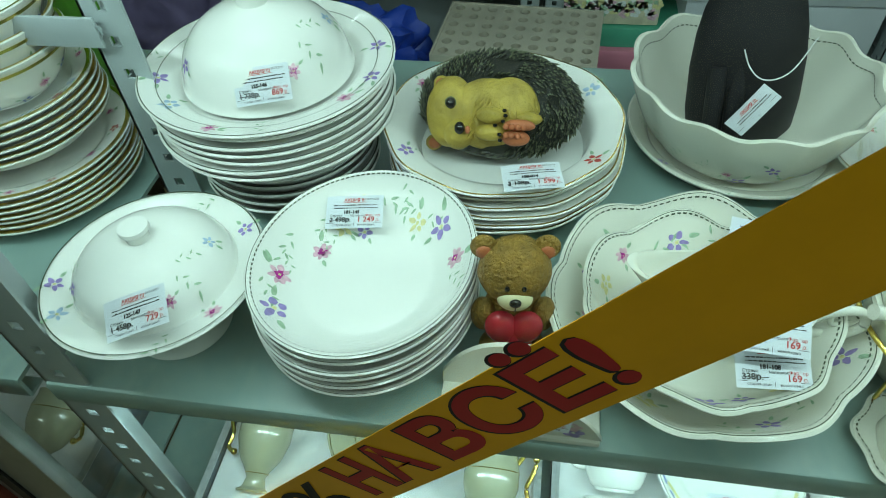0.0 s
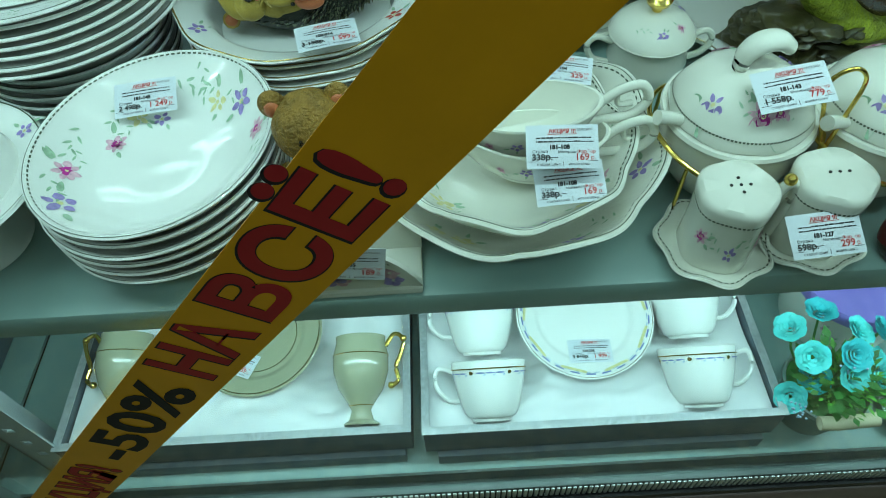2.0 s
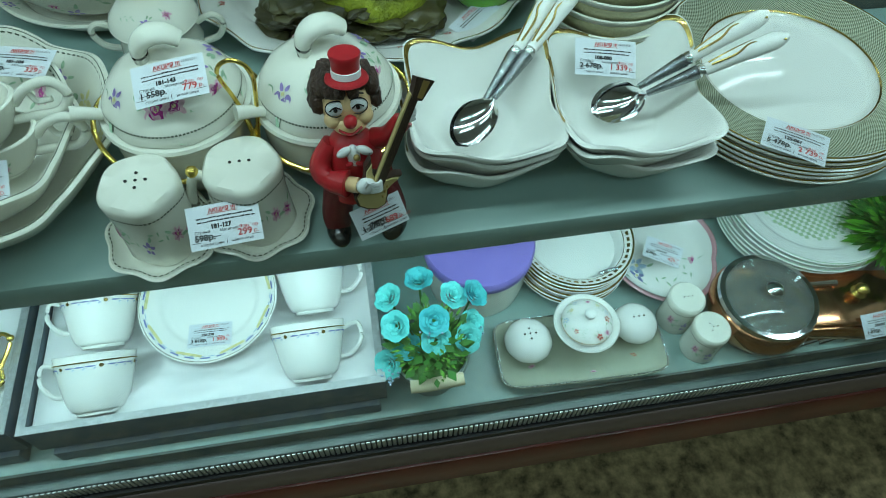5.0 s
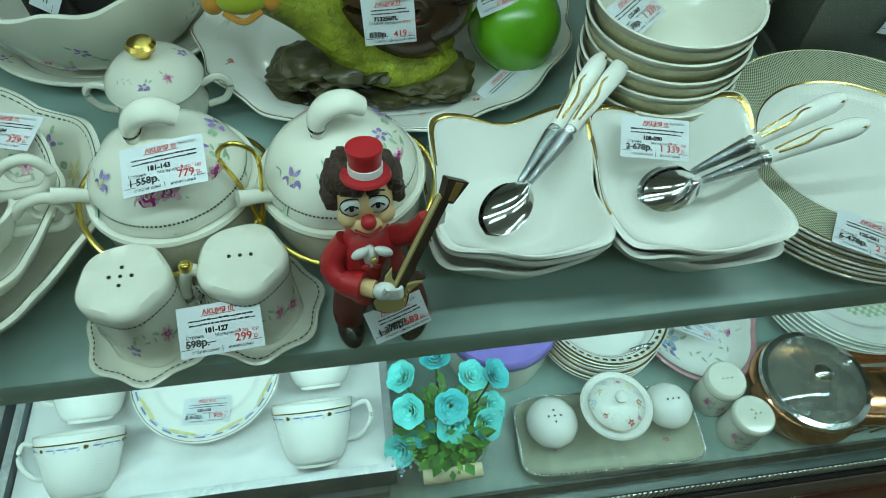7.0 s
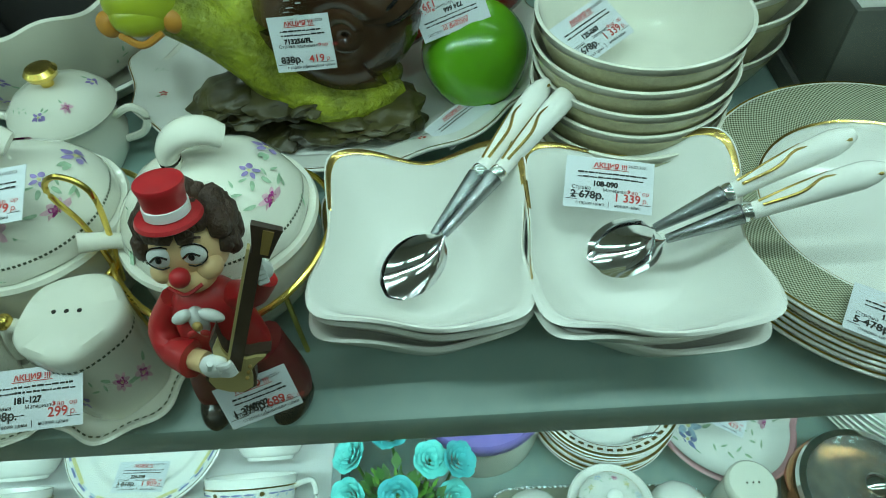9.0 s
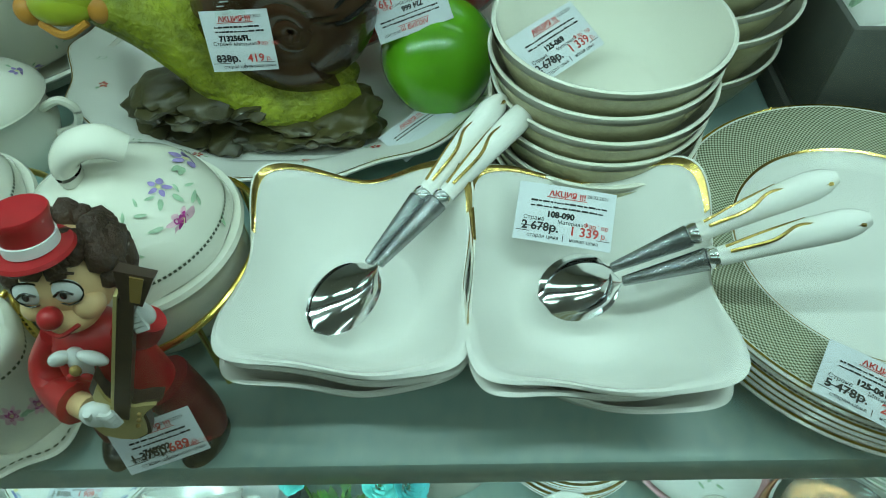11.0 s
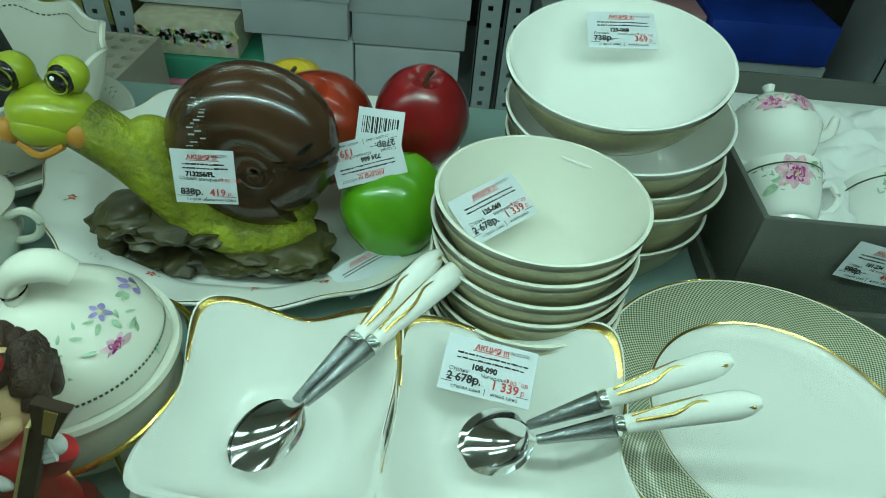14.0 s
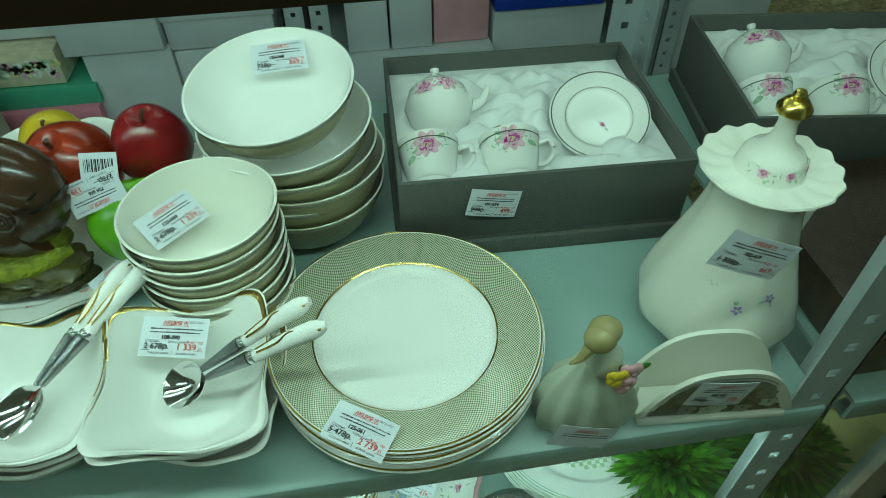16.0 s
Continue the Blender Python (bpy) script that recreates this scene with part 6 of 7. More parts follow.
bear()
hedgehog()
cat()
clown()
snail()
fruit("artificial_apple", "glossy red artificial apple on the platter", 0.580, 0.502, ZS + 0.074, 0.0335, APPLERED, 15, 10, 1.12, 0.08)
fruit("artificial_apple", "glossy red and yellow artificial apple", 0.509, 0.500, ZS + 0.060, 0.0405, APPLEYEL, 24, -20, 1.00, 0.06)
fruit("artificial_pear", "glossy bright green artificial fruit lying tilted", 0.566, 0.436, ZS + 0.045, 0.036, PEARGREEN, 150, 15, 0.98, 0.12)
fruit("artificial_lemon", "yellow artificial fruit behind red apples", 0.482, 0.545, ZS + 0.058, 0.030, YELLOWFRUIT, 20, 0)


# bird figurine with porcelain roses
bm = bmesh.new()
lathe([(0, 0), (0.031, 0), (0.035, 0.008), (0.0355, 0.026), (0.029, 0.046), (0.018, 0.060), (0.0125, 0.070), (0, 0.074)], 66, lambda a, k: 1 + 0.075 * math.cos(11 * a) * k, None, 1.0, 0.66, bm)
ball(bm, 0.003, -0.003, 0.071, 0.0125, 0.0115, 0.016, 0, 3)
ball(bm, -0.003, -0.004, 0.094, 0.0105, 0.0095, 0.0090, 1, 3)
ball(bm, 0.001, 0.000, 0.0965, 0.0108, 0.0098, 0.0082, 1, 3)
tube(bm, curve_pts([(-0.011, -0.008, 0.091), (-0.017, -0.011, 0.086), (-0.024, -0.013, 0.0855)], 4), 0.0042, 8, 1, taper=lambda s: 1 - 0.75 * s)
for x, y, z, mi in ((0.007, -0.018, 0.071, 2), (0.017, -0.015, 0.072, 3), (0.013, -0.018, 0.063, 3)):
    for k in range(7):
        a = k * 0.9
        ball(bm, x + 0.0040 * math.cos(a), y - 0.001 * (k % 3), z + 0.0040 * math.sin(a), 0.0042, 0.0022, 0.0042, mi, 2)
    ball(bm, x, y - 0.003, z, 0.0022, None, None, mi, 1)
for k in range(4):
    ball(bm, 0.008 + 0.006 * k, -0.012, 0.062 + 0.007 * (k % 2), 0.006, 0.0015, 0.0030, 4, 2, m=pose(0, 0, 0, 0, 50 * k, 0))
figurine("bird_figurine", "grey green bird figurine with tiny roses", "figurine", bm, [BIRDGREY, BIRDHEAD, YELLOWFRUIT, PALEPINK, LEAF], 0.893, 0.2240, ZS, 0)

# tall pitcher with ruffled rim and gold finial
t = thing("coffee_pot", "tall white ruffled coffee pot, gold finial", "coffee pot", 1.018, 0.294, ZS)
t.scale = (1.0, 1.0, 0.905)
pr = [(0, 0.002), (0.028, 0.001), (0.031, 0), (0.046, 0.005), (0.0565, 0.020), (0.0585, 0.034), (0.0525, 0.058), (0.0435, 0.086), (0.0355, 0.114), (0.0305, 0.138), (0.031, 0.152), (0.0345, 0.161), (0.036, 0.1635), (0.0345, 0.1645), (0.028, 0.158), (0, 0.13)]
flute = lambda a, k: 1 + 0.02 * math.cos(8 * a)
part("body", lathe(pr, 96, flute), IVORY, t)
lp = [(0.0350, 0.163), (0.0445, 0.1685), (0.0437, 0.1700), (0.0330, 0.1660), (0.0225, 0.1670), (0.0212, 0.1690), (0.0200, 0.1780), (0.0172, 0.1825), (0.0110, 0.1860), (0.0072, 0.1940), (0.0060, 0.2050), (0.0075, 0.2140), (0, 0.2160)]
lid = part("lid", lathe(lp, 96, lambda a, k: 1 + 0.022 * math.sin(15 * a) * max(0, k - 0.8) * 5, lambda a, k: 0.0011 * math.sin(15 * a) * k * k), IVORY, t)
part("finial", lathe([(0.0062, 0.211), (0.010, 0.2135), (0.0105, 0.217), (0.007, 0.222), (0.003, 0.2235), (0.0042, 0.226), (0.003, 0.229), (0, 0.2295)], 32), GOLD, lid, "gold finial")
sk = Skin(0.04, 0.05, 0.02)
sk.pts = sorted([(r + 0.0004, z + 0.0004) for r, z in lp])
prints(lid, sk, [(225, .0206, .0045, 0), (250, .0205, .004, 4), (270, .0206, .0045, 0), (290, .0205, .004, 4), (310, .0206, .004, 0), (335, .0205, .0035, 3), (200, .0206, .004, 4)], 51)
bm = bmesh.new()
tube(bm, curve_pts([(0.030, 0.010, 0.140), (0.055, 0.014, 0.140), (0.062, 0.016, 0.105), (0.050, 0.012, 0.060), (0.040, 0.008, 0.050)], 6), 0.0045, 10)
part("handle", bm, IVORY, t)
sb = Skin(0.05, 0.16, 0.03)
sb.pts = [(0.0315, 0.138), (0.0365, 0.114), (0.0445, 0.086), (0.0535, 0.058), (0.0595, 0.034)]
prints(t, sb, [(250, .049, .005, 1), (225, .044, .004, 4), (275, .046, .005, 1), (300, .040, .005, 4), (238, .034, .004, 0)], 57)

# ---- gift boxes ----
def crumple(x0, y0, x1, y1, z, amp, seed, n=34, dips=()):
    """A crumpled sheet over a tray, sunk under the things that lie in it."""
    bm = bmesh.new()
    g = []
    for j in range(n + 1):
        row = []
        for i in range(n + 1):
            x, y = x0 + (x1 - x0) * i / n, y0 + (y1 - y0) * j / n
            q = Vector((x * 15, y * 21, seed))
            h = noise.noise(q) * 0.6 + abs(noise.noise(q * 2.1)) * 0.6 + noise.noise(q * 4.3) * 0.25
            edge = min(i, j, n - i, n - j) / n
            h = h * amp * min(1, edge * 9)
            for dx, dy, rx, ry, dz in dips:
                e = ((x - dx) / rx) ** 2 + ((y - dy) / ry) ** 2
                h -= dz * max(0, 1 - e * 0.7)
            row.append(bm.verts.new((x, y, z + h)))
        g.append(row)
    for j in range(n):
        for i in range(n):
            bm.faces.new((g[j][i], g[j][i + 1], g[j + 1][i + 1], g[j + 1][i]))
    return bm


def tray(t, w, d, h, material, wall=0.004, name="tray"):
    bm = bmesh.new()
    box(bm, -w / 2, -d / 2, 0, w / 2, d / 2, 0.003)
    for a in ((-w / 2, -d / 2, w / 2, -d / 2 + wall), (-w / 2, d / 2 - wall, w / 2, d / 2), (-w / 2, -d / 2 + wall, -w / 2 + wall, d / 2 - wall), (w / 2 - wall, -d / 2 + wall, w / 2, d / 2 - wall)):
        box(bm, a[0], a[1], 0.003, a[2], a[3], h, bev=0.0006)
    return part(name, bm, material, t)


def lying_cup(name, label, m, R, H, foot, band=None, material=None, group="", handle=1, prn=0, gold=False):
    t = thing(name, label, "cup", group=group)
    t.matrix_basis = m
    f = lambda s: s ** 1.9
    pr = dish(R, H, foot, 0.0025, lambda s: s ** 2.2)
    part("body", lathe(pr, 64), material or PORC, t)
    so = Skin(R, H, foot, 0.0025, lambda s: s ** 2.2, outer=True)
    if band:
        if band[0]:
            bm = bmesh.new()
            for k in range(24):
                a, gold_spot = 2 * math.pi * k / 24, k % 4 == 0
                blot(bm, so, a, R * 0.975, 0, 0, 0.0022 if gold_spot else 0.0046, 0.0019 if gold_spot else 0.0008, 0.0, 8 if gold_spot else 7)
                if not gold_spot:
                    blot(bm, so, a + 0.1, R * 0.966, 0, 0, 0.0016, 0.0009, 0.6, 2)
            tagged(part("border_print", bm, PRINTS, t, "blue swags with gold medallions"), kind="stuff")
        rim_line(t, so, R * 0.995, 0.0010, band[1])
    if prn:
        prints(t, so, [(-96, R * 0.95, 0.0150, 6), (-92, R * 0.955, 0.0100, 6), (-60, R * 0.96, 0.006, 4), (-128, R * 0.95, 0.006, 4), (-115, R * 0.90, 0.005, 4)], prn)
    bm = bmesh.new()
    tube(bm, curve_pts([(handle * R * 0.93, 0, H * 0.86), (handle * R * 1.35, 0, H * 0.92), (handle * R * 1.42, 0, H * 0.62), (handle * R * 1.1, 0, H * 0.38), (handle * R * 0.78, 0, H * 0.36)], 6), 0.0024, 8)
    part("handle", bm, material or PORC, t)
    return t


# tea set in tissue, dark grey box standing on its lid
def rose_box(x, y, rz, label):
    t = thing("rose_tea_set_box", label, "gift box", x, y, ZS, rz, group="tea set boxes")
    w, d = 0.248, 0.203
    part("lid_under", cube(-w / 2 - 0.004, -d / 2 - 0.004, 0, w / 2 + 0.004, d / 2 + 0.004, 0.016, bev=0.001), GREYBOX, t)
    tray(t, w, d, 0.067, GREYBOX).matrix_basis = pose(0, 0, 0.0165)
    sheet = thing("tissue_paper", "crumpled white tissue paper in the box", "tissue paper", x, y, ZS + 0.064, rz)
    part("sheet", crumple(-w / 2 + 0.005, -d / 2 + 0.005, w / 2 - 0.005, d / 2 - 0.005, 0.002, 0.026, 3.3 + x, 60, [(-0.094, -0.062, .022, .03, .010), (-.023, -.062, .022, .03, .010), (-.077, .015, .03, .035, .012), (.066, -.02, .045, .05, .010)]), TISSUE, sheet)
    M = pose(x, y, ZS, 0, 0, rz)
    for k, (cx, cy, R) in enumerate(((-0.094, -0.078, 0.0265), (-0.023, -0.079, 0.0265))):
        lying_cup("tea_cup", "white tea cup with magenta rose print", M @ pose(cx, cy, 0.059, -66, 0, 0), R, 0.040, 0.014, (None, P_DARK), material=PORC, prn=60 + k, group="rose tea cups")
    tp = thing("teapot", "white teapot with magenta roses in tissue", "teapot")
    tp.matrix_basis = M @ pose(-0.077, -0.006, 0.060, -60, 0, 0) @ Matrix.Diagonal((0.90, 0.90, 0.95, 1))
    pr = [(0, 0), (0.016, 0), (0.030, 0.012), (0.036, 0.030), (0.030, 0.046), (0.020, 0.054), (0.016, 0.057), (0.008, 0.062), (0.0035, 0.066), (0.005, 0.071), (0, 0.074)]
    part("body", lathe(pr, 64), PORC, tp)
    so = Skin(0.036, 0.03, 0.016, outer=True)
    so.pts = [(0.0365, 0.030), (0.0372, 0.0295)]
    so.pts = sorted([(r + 0.0006, z) for r, z in pr[3:8]])
    prints(tp, so, [(-116, .0335, .0140, 6), (-78, .0325, .0150, 6), (-76, .0325, .0070, 6), (-45, .0335, .006, 4), (-100, .030, .006, 4), (-140, .032, .006, 4)], 63)
    bm = bmesh.new()
    tube(bm, curve_pts([(0.030, 0, 0.028), (0.046, 0, 0.034), (0.054, 0, 0.048)], 6), 0.006, 10, taper=lambda s: 1 - 0.45 * s)
    part("spout", bm, PORC, tp)
    sa = thing("saucer", "white saucer with grey band and small rose", "saucer")
    sa.matrix_basis = M @ pose(0.066, -0.016, 0.070, 26, -6, 0)
    fz = plate_f(0.35, 0.3)
    part("body", lathe(dish(0.045, 0.010, 0.022, 0.0025, fz)), PORC, sa)
    sk = Skin(0.045, 0.010, 0.022, 0.0025, fz)
    rim_line(sa, sk, 0.0442, 0.0010, P_DARK)
    rim_line(sa, sk, 0.031, 0.0005, P_DARK)
    prints(sa, sk, [(280, .008, .005, 6), (120, .010, .003, 4)], 64)


rose_box(0.913, 0.495, -2.0, "dark grey open gift box with tea set")
rose_box(1.245, 0.520, -8, "dark grey open gift box in the next bay")


def satin_box(x0, x1, y0, y1, label, foil=True, height=0.066, dips=(), seed=1.0):
    w, d = x1 - x0, y1 - y0
    t = thing("satin_gift_box", label, "gift box", (x0 + x1) / 2, (y0 + y1) / 2, ZL, group="satin lined gift boxes")
    part("lid_under", cube(-w / 2 + 0.012, -d / 2 - 0.006, 0, w / 2 - 0.008, d / 2 - 0.004, 0.020, bev=0.001), BLUEBOX, t)
    tray(t, w, d, height - 0.0205, BLUEBOX, 0.004).matrix_basis = pose(0, 0, 0.0205)
    bm = bmesh.new()
    e = 0.0065
    for a in ((-w / 2 - 0.001, -d / 2 - 0.001, w / 2 + 0.001, -d / 2 + e), (-w / 2 - 0.001, d / 2 - e, w / 2 + 0.001, d / 2 + 0.001), (-w / 2 - 0.001, -d / 2 + e, -w / 2 + e, d / 2 - e), (w / 2 - e, -d / 2 + e, w / 2 + 0.001, d / 2 - e)):
        box(bm, a[0], a[1], height + 0.0002, a[2], a[3], height + 0.0012)
    part("rim_paper", bm, SILVERPAPER, t)
    flap = part("clear_flap", cube(-w / 2 + 0.01, -0.0008, 0, w / 2 - 0.10, 0.0008, 0.050), GLASS, t, "folded clear plastic flap")
    flap.matrix_basis = pose(0, d / 2 - 0.030, height + 0.002, 62, 0, 0)
    flap.visible_shadow = False
    bm = bmesh.new()
    tube(bm, [(-w / 2 + 0.01, 0, 0.050), (0, 0, 0.0505), (w / 2 - 0.10, 0, 0.050)], 0.0008, 6)
    part("flap_edge", bm, SILVERPAPER, flap)
    s = thing("satin_lining", "draped shiny white satin in the gift box", "satin", (x0 + x1) / 2, (y0 + y1) / 2, ZL + height - 0.012)
    part("cloth", crumple(-w / 2 + 0.006, -d / 2 + 0.006, w / 2 - 0.006, d / 2 - 0.006, 0, 0.013, seed, 50, dips), SATIN, s)
    return t


def goblet(x, y, z, side, label, rx=-72):
    t = thing("goblet", label, "goblet", x, y, z, 0, rx, group="olive goblets")
    pr = [(0, 0), (0.017, 0), (0.0175, 0.002), (0.012, 0.005), (0.0095, 0.014), (0.0125, 0.020), (0.022, 0.034), (0.0275, 0.052), (0.0275, 0.068), (0.0245, 0.080), (0.025, 0.086), (0.0235, 0.086), (0.024, 0.070), (0.018, 0.035), (0, 0.024)]
    part("body", lathe(pr, 56), OLIVE, t)
    for z1 in (0.0665, 0.018):
        part("gold_line", lathe([(0.0277 if z1 > 0.03 else 0.0122, z1), (0.0283 if z1 > 0.03 else 0.0128, z1 + 0.0005), (0.0277 if z1 > 0.03 else 0.0122, z1 + 0.001)], 48), DULLGOLD, t)
    bm = bmesh.new()
    s = side
    tube(bm, curve_pts([(s * 0.025, 0, 0.076), (s * 0.034, 0, 0.088), (s * 0.043, 0, 0.082), (s * 0.040, 0, 0.068), (s * 0.035, 0, 0.055), (s * 0.037, 0, 0.042), (s * 0.030, 0, 0.036)], 6), 0.0022, 8)
    for p in ((0.043, 0.083), (0.030, 0.037)):
        ball(bm, s * p[0], 0, p[1], 0.0036, None, None, 0, 2)
    part("handle", bm, GOLD, t, "gold scroll handle")
    return t


def dish_in_box(x, y, R, label, material, lines, tilt=12):
    t = thing("saucer", label, "saucer", x, y, ZL + 0.059, 0, tilt)
    fz = plate_f(0.3, 0.3)
    part("body", lathe(dish(R, 0.012, R * 0.55, 0.0025, fz), 80), material, t)
    sk = Skin(R, 0.012, R * 0.55, 0.0025, fz)
    for r, w, mt, dsh in lines:
        rim_line(t, sk, R * r, w, mt, dsh)
    return t


satin_box(-0.250, 0.088, 0.200, 0.420, "grey gift box with olive goblets on satin", dips=[(-0.10, -0.02, .04, .06, .02), (.09, -.02, .04, .06, .02), (0, .03, .07, .06, .02)], seed=2.2)
goblet(-0.201, 0.232, ZL + 0.052, -1, "olive goblet with gold handle on satin")
goblet(0.040, 0.214, ZL + 0.052, 1, "olive goblet with gold handle on satin")
dish_in_box(-0.070, 0.315, 0.068, "olive saucer with gold lines on satin", OLIVE, [(0.97, .0008, DULLGOLD, 0), (0.6, .0006, DULLGOLD, 0)], 8)
satin_box(0.100, 0.440, 0.196, 0.420, "silver edged gift box with cups on satin", dips=[(-0.1, -0.02, .05, .06, .022), (.11, -.01, .05, .06, .022), (0, .01, .09, .08, .022)], seed=6.1)
for k, (cx, cy, hd) in enumerate(((0.166, 0.212, -1), (0.370, 0.214, 1), (0.162, 0.282, -1), (0.376, 0.288, 1))):
    lying_cup("cup", "white cup with blue and gold border", pose(cx, cy, ZL + 0.052, -64, 0, 0), 0.0365, 0.055, 0.018, (P_NAVY, DULLGOLD), group="cups with blue border", handle=hd)
dish_in_box(0.270, 0.315, 0.070, "white saucer with blue and gold border", PORC, [(0.945, .0016, P_NAVY, 26), (0.985, .0004, DULLGOLD, 0), (0.925, .0030, P_YELLOW, 9), (0.915, .0010, P_BLUE, 40)], 8)

# left bay lower shelf: another goblet box
satin_box(-0.720, -0.375, 0.205, 0.420, "grey gift box with goblets in next bay", seed=9.4)
goblet(-0.440, 0.220, ZL + 0.052, 1, "olive goblet with gold handle in next bay")
goblet(-0.640, 0.220, ZL + 0.052, -1, "olive goblet with gold handle in next bay")


# ---- lower shelf things ----
def rose(bm, c, n, R, rng, mi):
    """A rose of overlapping cupped petals round an axis."""
    n = Vector(n).normalized()
    u = n.orthogonal().normalized()
    w = n.cross(u)
    for ring, (cnt, tilt, r0, L, half) in enumerate(((3, 84, 0.10, 0.52, 0.24), (4, 76, 0.24, 0.56, 0.40), (5, 62, 0.36, 0.60, 0.52), (6, 42, 0.44, 0.64, 0.60))):
        for k in range(cnt):
            a = 2 * math.pi * (k + 0.5 * ring) / cnt + rng.uniform(-0.15, 0.15)
            d = u * math.cos(a) + w * math.sin(a)
            s = n.cross(d)
            g, p = [], d * r0
            for j in range(6):
                v = j / 5
                ang = radians(tilt) * (1 - 0.75 * v ** 3)
                if j:
                    p = p + (d * math.cos(ang) + n * math.sin(ang)) * (L / 5)
                wide = half * math.sin(math.pi * (0.20 + 0.66 * v)) ** 0.6
                g.append([bm.verts.new(Vector(c) + (p + s * wide * q - d * 0.34 * wide * q * q + n * 0.05 * math.sin(5 * q + k + ring) * v) * R) for q in (-1, -0.5, 0, 0.5, 1)])
            for j in range(5):
                for i in range(4):
                    bm.faces.new((g[j][i], g[j][i + 1], g[j + 1][i + 1], g[j + 1][i])).material_index = mi


t = thing("flower_pot", "small grey pot of turquoise artificial roses", "potted flowers", 0.490, 0.225, ZL)
part("pot", lathe([(0, 0.001), (0.026, 0), (0.028, 0.002), (0.038, 0.054), (0.0405, 0.056), (0.0405, 0.062), (0.038, 0.062), (0.036, 0.055), (0, 0.050)], 48), POTGREY, t)
part("moss", ball(bmesh.new(), 0, 0, 0.056, 0.035, 0.035, 0.012, sub=4, bumpy=0.3, freq=400), LEAF, t)
rng = random.Random(77)
ROSES = [(-0.004, 0.055, 0.104), (-0.035, 0.042, 0.099), (-0.032, 0.006, 0.11), (0.003, 0.004, 0.114), (0.033, -0.007, 0.089), (0.003, -0.009, 0.099), (0.047, 0.034, 0.099), (0.026, 0.035, 0.099), (-0.043, -0.013, 0.069), (-0.024, -0.003, 0.085), (0.041, 0.012, 0.079)]
for k, p in enumerate(ROSES):
    bm = bmesh.new()
    n = Vector((p[0] * 0.7, p[1] * 0.6 - 0.026, 0.045))
    rose(bm, p, n, 0.0158, rng, 0)
    b = part("rose", bm, TURQ if k % 3 else TURQDEEP, t)
    bm = bmesh.new()
    tube(bm, [(p[0] * 0.3, p[1] * 0.3, 0.04), (p[0] * 0.8, p[1] * 0.8, p[2] * 0.75), p], 0.0012, 6)
    part("stem", bm, LEAF, b)
bm = bmesh.new()
for k in range(300):
    a = rng.uniform(0, 6.283)
    r = rng.uniform(0.004, 0.038)
    z = rng.uniform(0.074, 0.104)
    big = rng.random() < 0.25
    L = rng.uniform(0.010, 0.018) if big else rng.uniform(0.005, 0.011)
    d = Vector((math.cos(a), math.sin(a) + 0.25, rng.uniform(0.0, 1.0))).normalized()
    s = d.cross(Vector((0, 0, 1))).normalized() * L * (0.30 if big else 0.16)
    p = Vector((r * math.cos(a), r * math.sin(a) - 0.004, z))
    q = [p, p + d * L * 0.45 + s, p + d * L, p + d * L * 0.45 - s]
    f = bm.faces.new([bm.verts.new(v) for v in q])
    f.material_index = 0 if big else 1
tagged(part("foliage", bm, [LEAF, LIGHTLEAF], t, "green leaves and small sprigs"), kind="stuff")
bm = bmesh.new()
for k in range(46):
    c = ((-0.045, -0.030, 0.078), (0.0, -0.008, 0.108), (0.044, 0.0, 0.082))[k % 3]
    ball(bm, c[0] + rng.gauss(0, 0.005), c[1] + rng.gauss(0, 0.004), c[2] + rng.gauss(0, 0.005), 0.0013, None, None, 0, 1)
tagged(part("filler_buds", bm, P_BLUE, t, "tiny pale blue filler buds"), kind="stuff")
bm = bmesh.new()
tube(bm, [(-0.026, -0.040, 0.068), (-0.010, -0.0415, 0.069), (0.026, -0.040, 0.070)], 0.0065, 12)
part("paper_scroll", bm, CREAM, t, "cream rolled paper scroll")

# jar with a lilac lid
t = thing("lidded_jar", "floral white jar with flat lilac lid", "jar", 0.560, 0.335, ZL)
part("body", lathe([(0, 0.001), (0.050, 0), (0.055, 0.004), (0.058, 0.03), (0.056, 0.064), (0.05, 0.066), (0, 0.066)], 64), IVORY, t)
part("lid", lathe([(0, 0.066), (0.060, 0.066), (0.0615, 0.068), (0.0615, 0.080), (0.0595, 0.0825), (0, 0.083)], 72), LILAC, t, "matt lilac plastic lid")
prints(t, Skin(0.0585, 0.06, 0.052, outer=True, f=lambda s: s), auto_spots(9, .055, .058, 71, arc=(200, 340), cols=(0, 4, 6)), 71)

# oblong tray with covered jar and shakers
t = thing("condiment_tray", "clear greenish oblong tray with silver beaded edge", "tray", 0.655, 0.223, ZL, -2)
rr = lambda a, k: 1.0 / (abs(math.cos(a)) ** 7 + abs(math.sin(a)) ** 7) ** (1 / 7)
ft = lambda s: s ** 2.2
part("body", lathe(dish(0.093, 0.014, 0.070, 0.0025, ft), 120, rr, None, 1.0, 0.44), mat("pale_green_glaze", (0.40, 0.43, 0.34), 0.2, vary=0.08, coat=0.5), t)
sk = Skin(0.093, 0.014, 0.070, 0.0025, ft, rr, None, 1.0, 0.44)
rim_line(t, sk, 0.0928, 0.0018, STEEL, 150, off=0.0012, name="beaded_edge")
prints(t, sk, auto_spots(8, .05, .075, 72, cols=(5, 0, 4), s0=.004, s1=.006), 72)
shaker(0.598, 0.234, ZL + 0.0065, "round white ribbed salt shaker on tray", 5, 0.0250, 0.036, PORC, 0.0, "tray shakers", True)
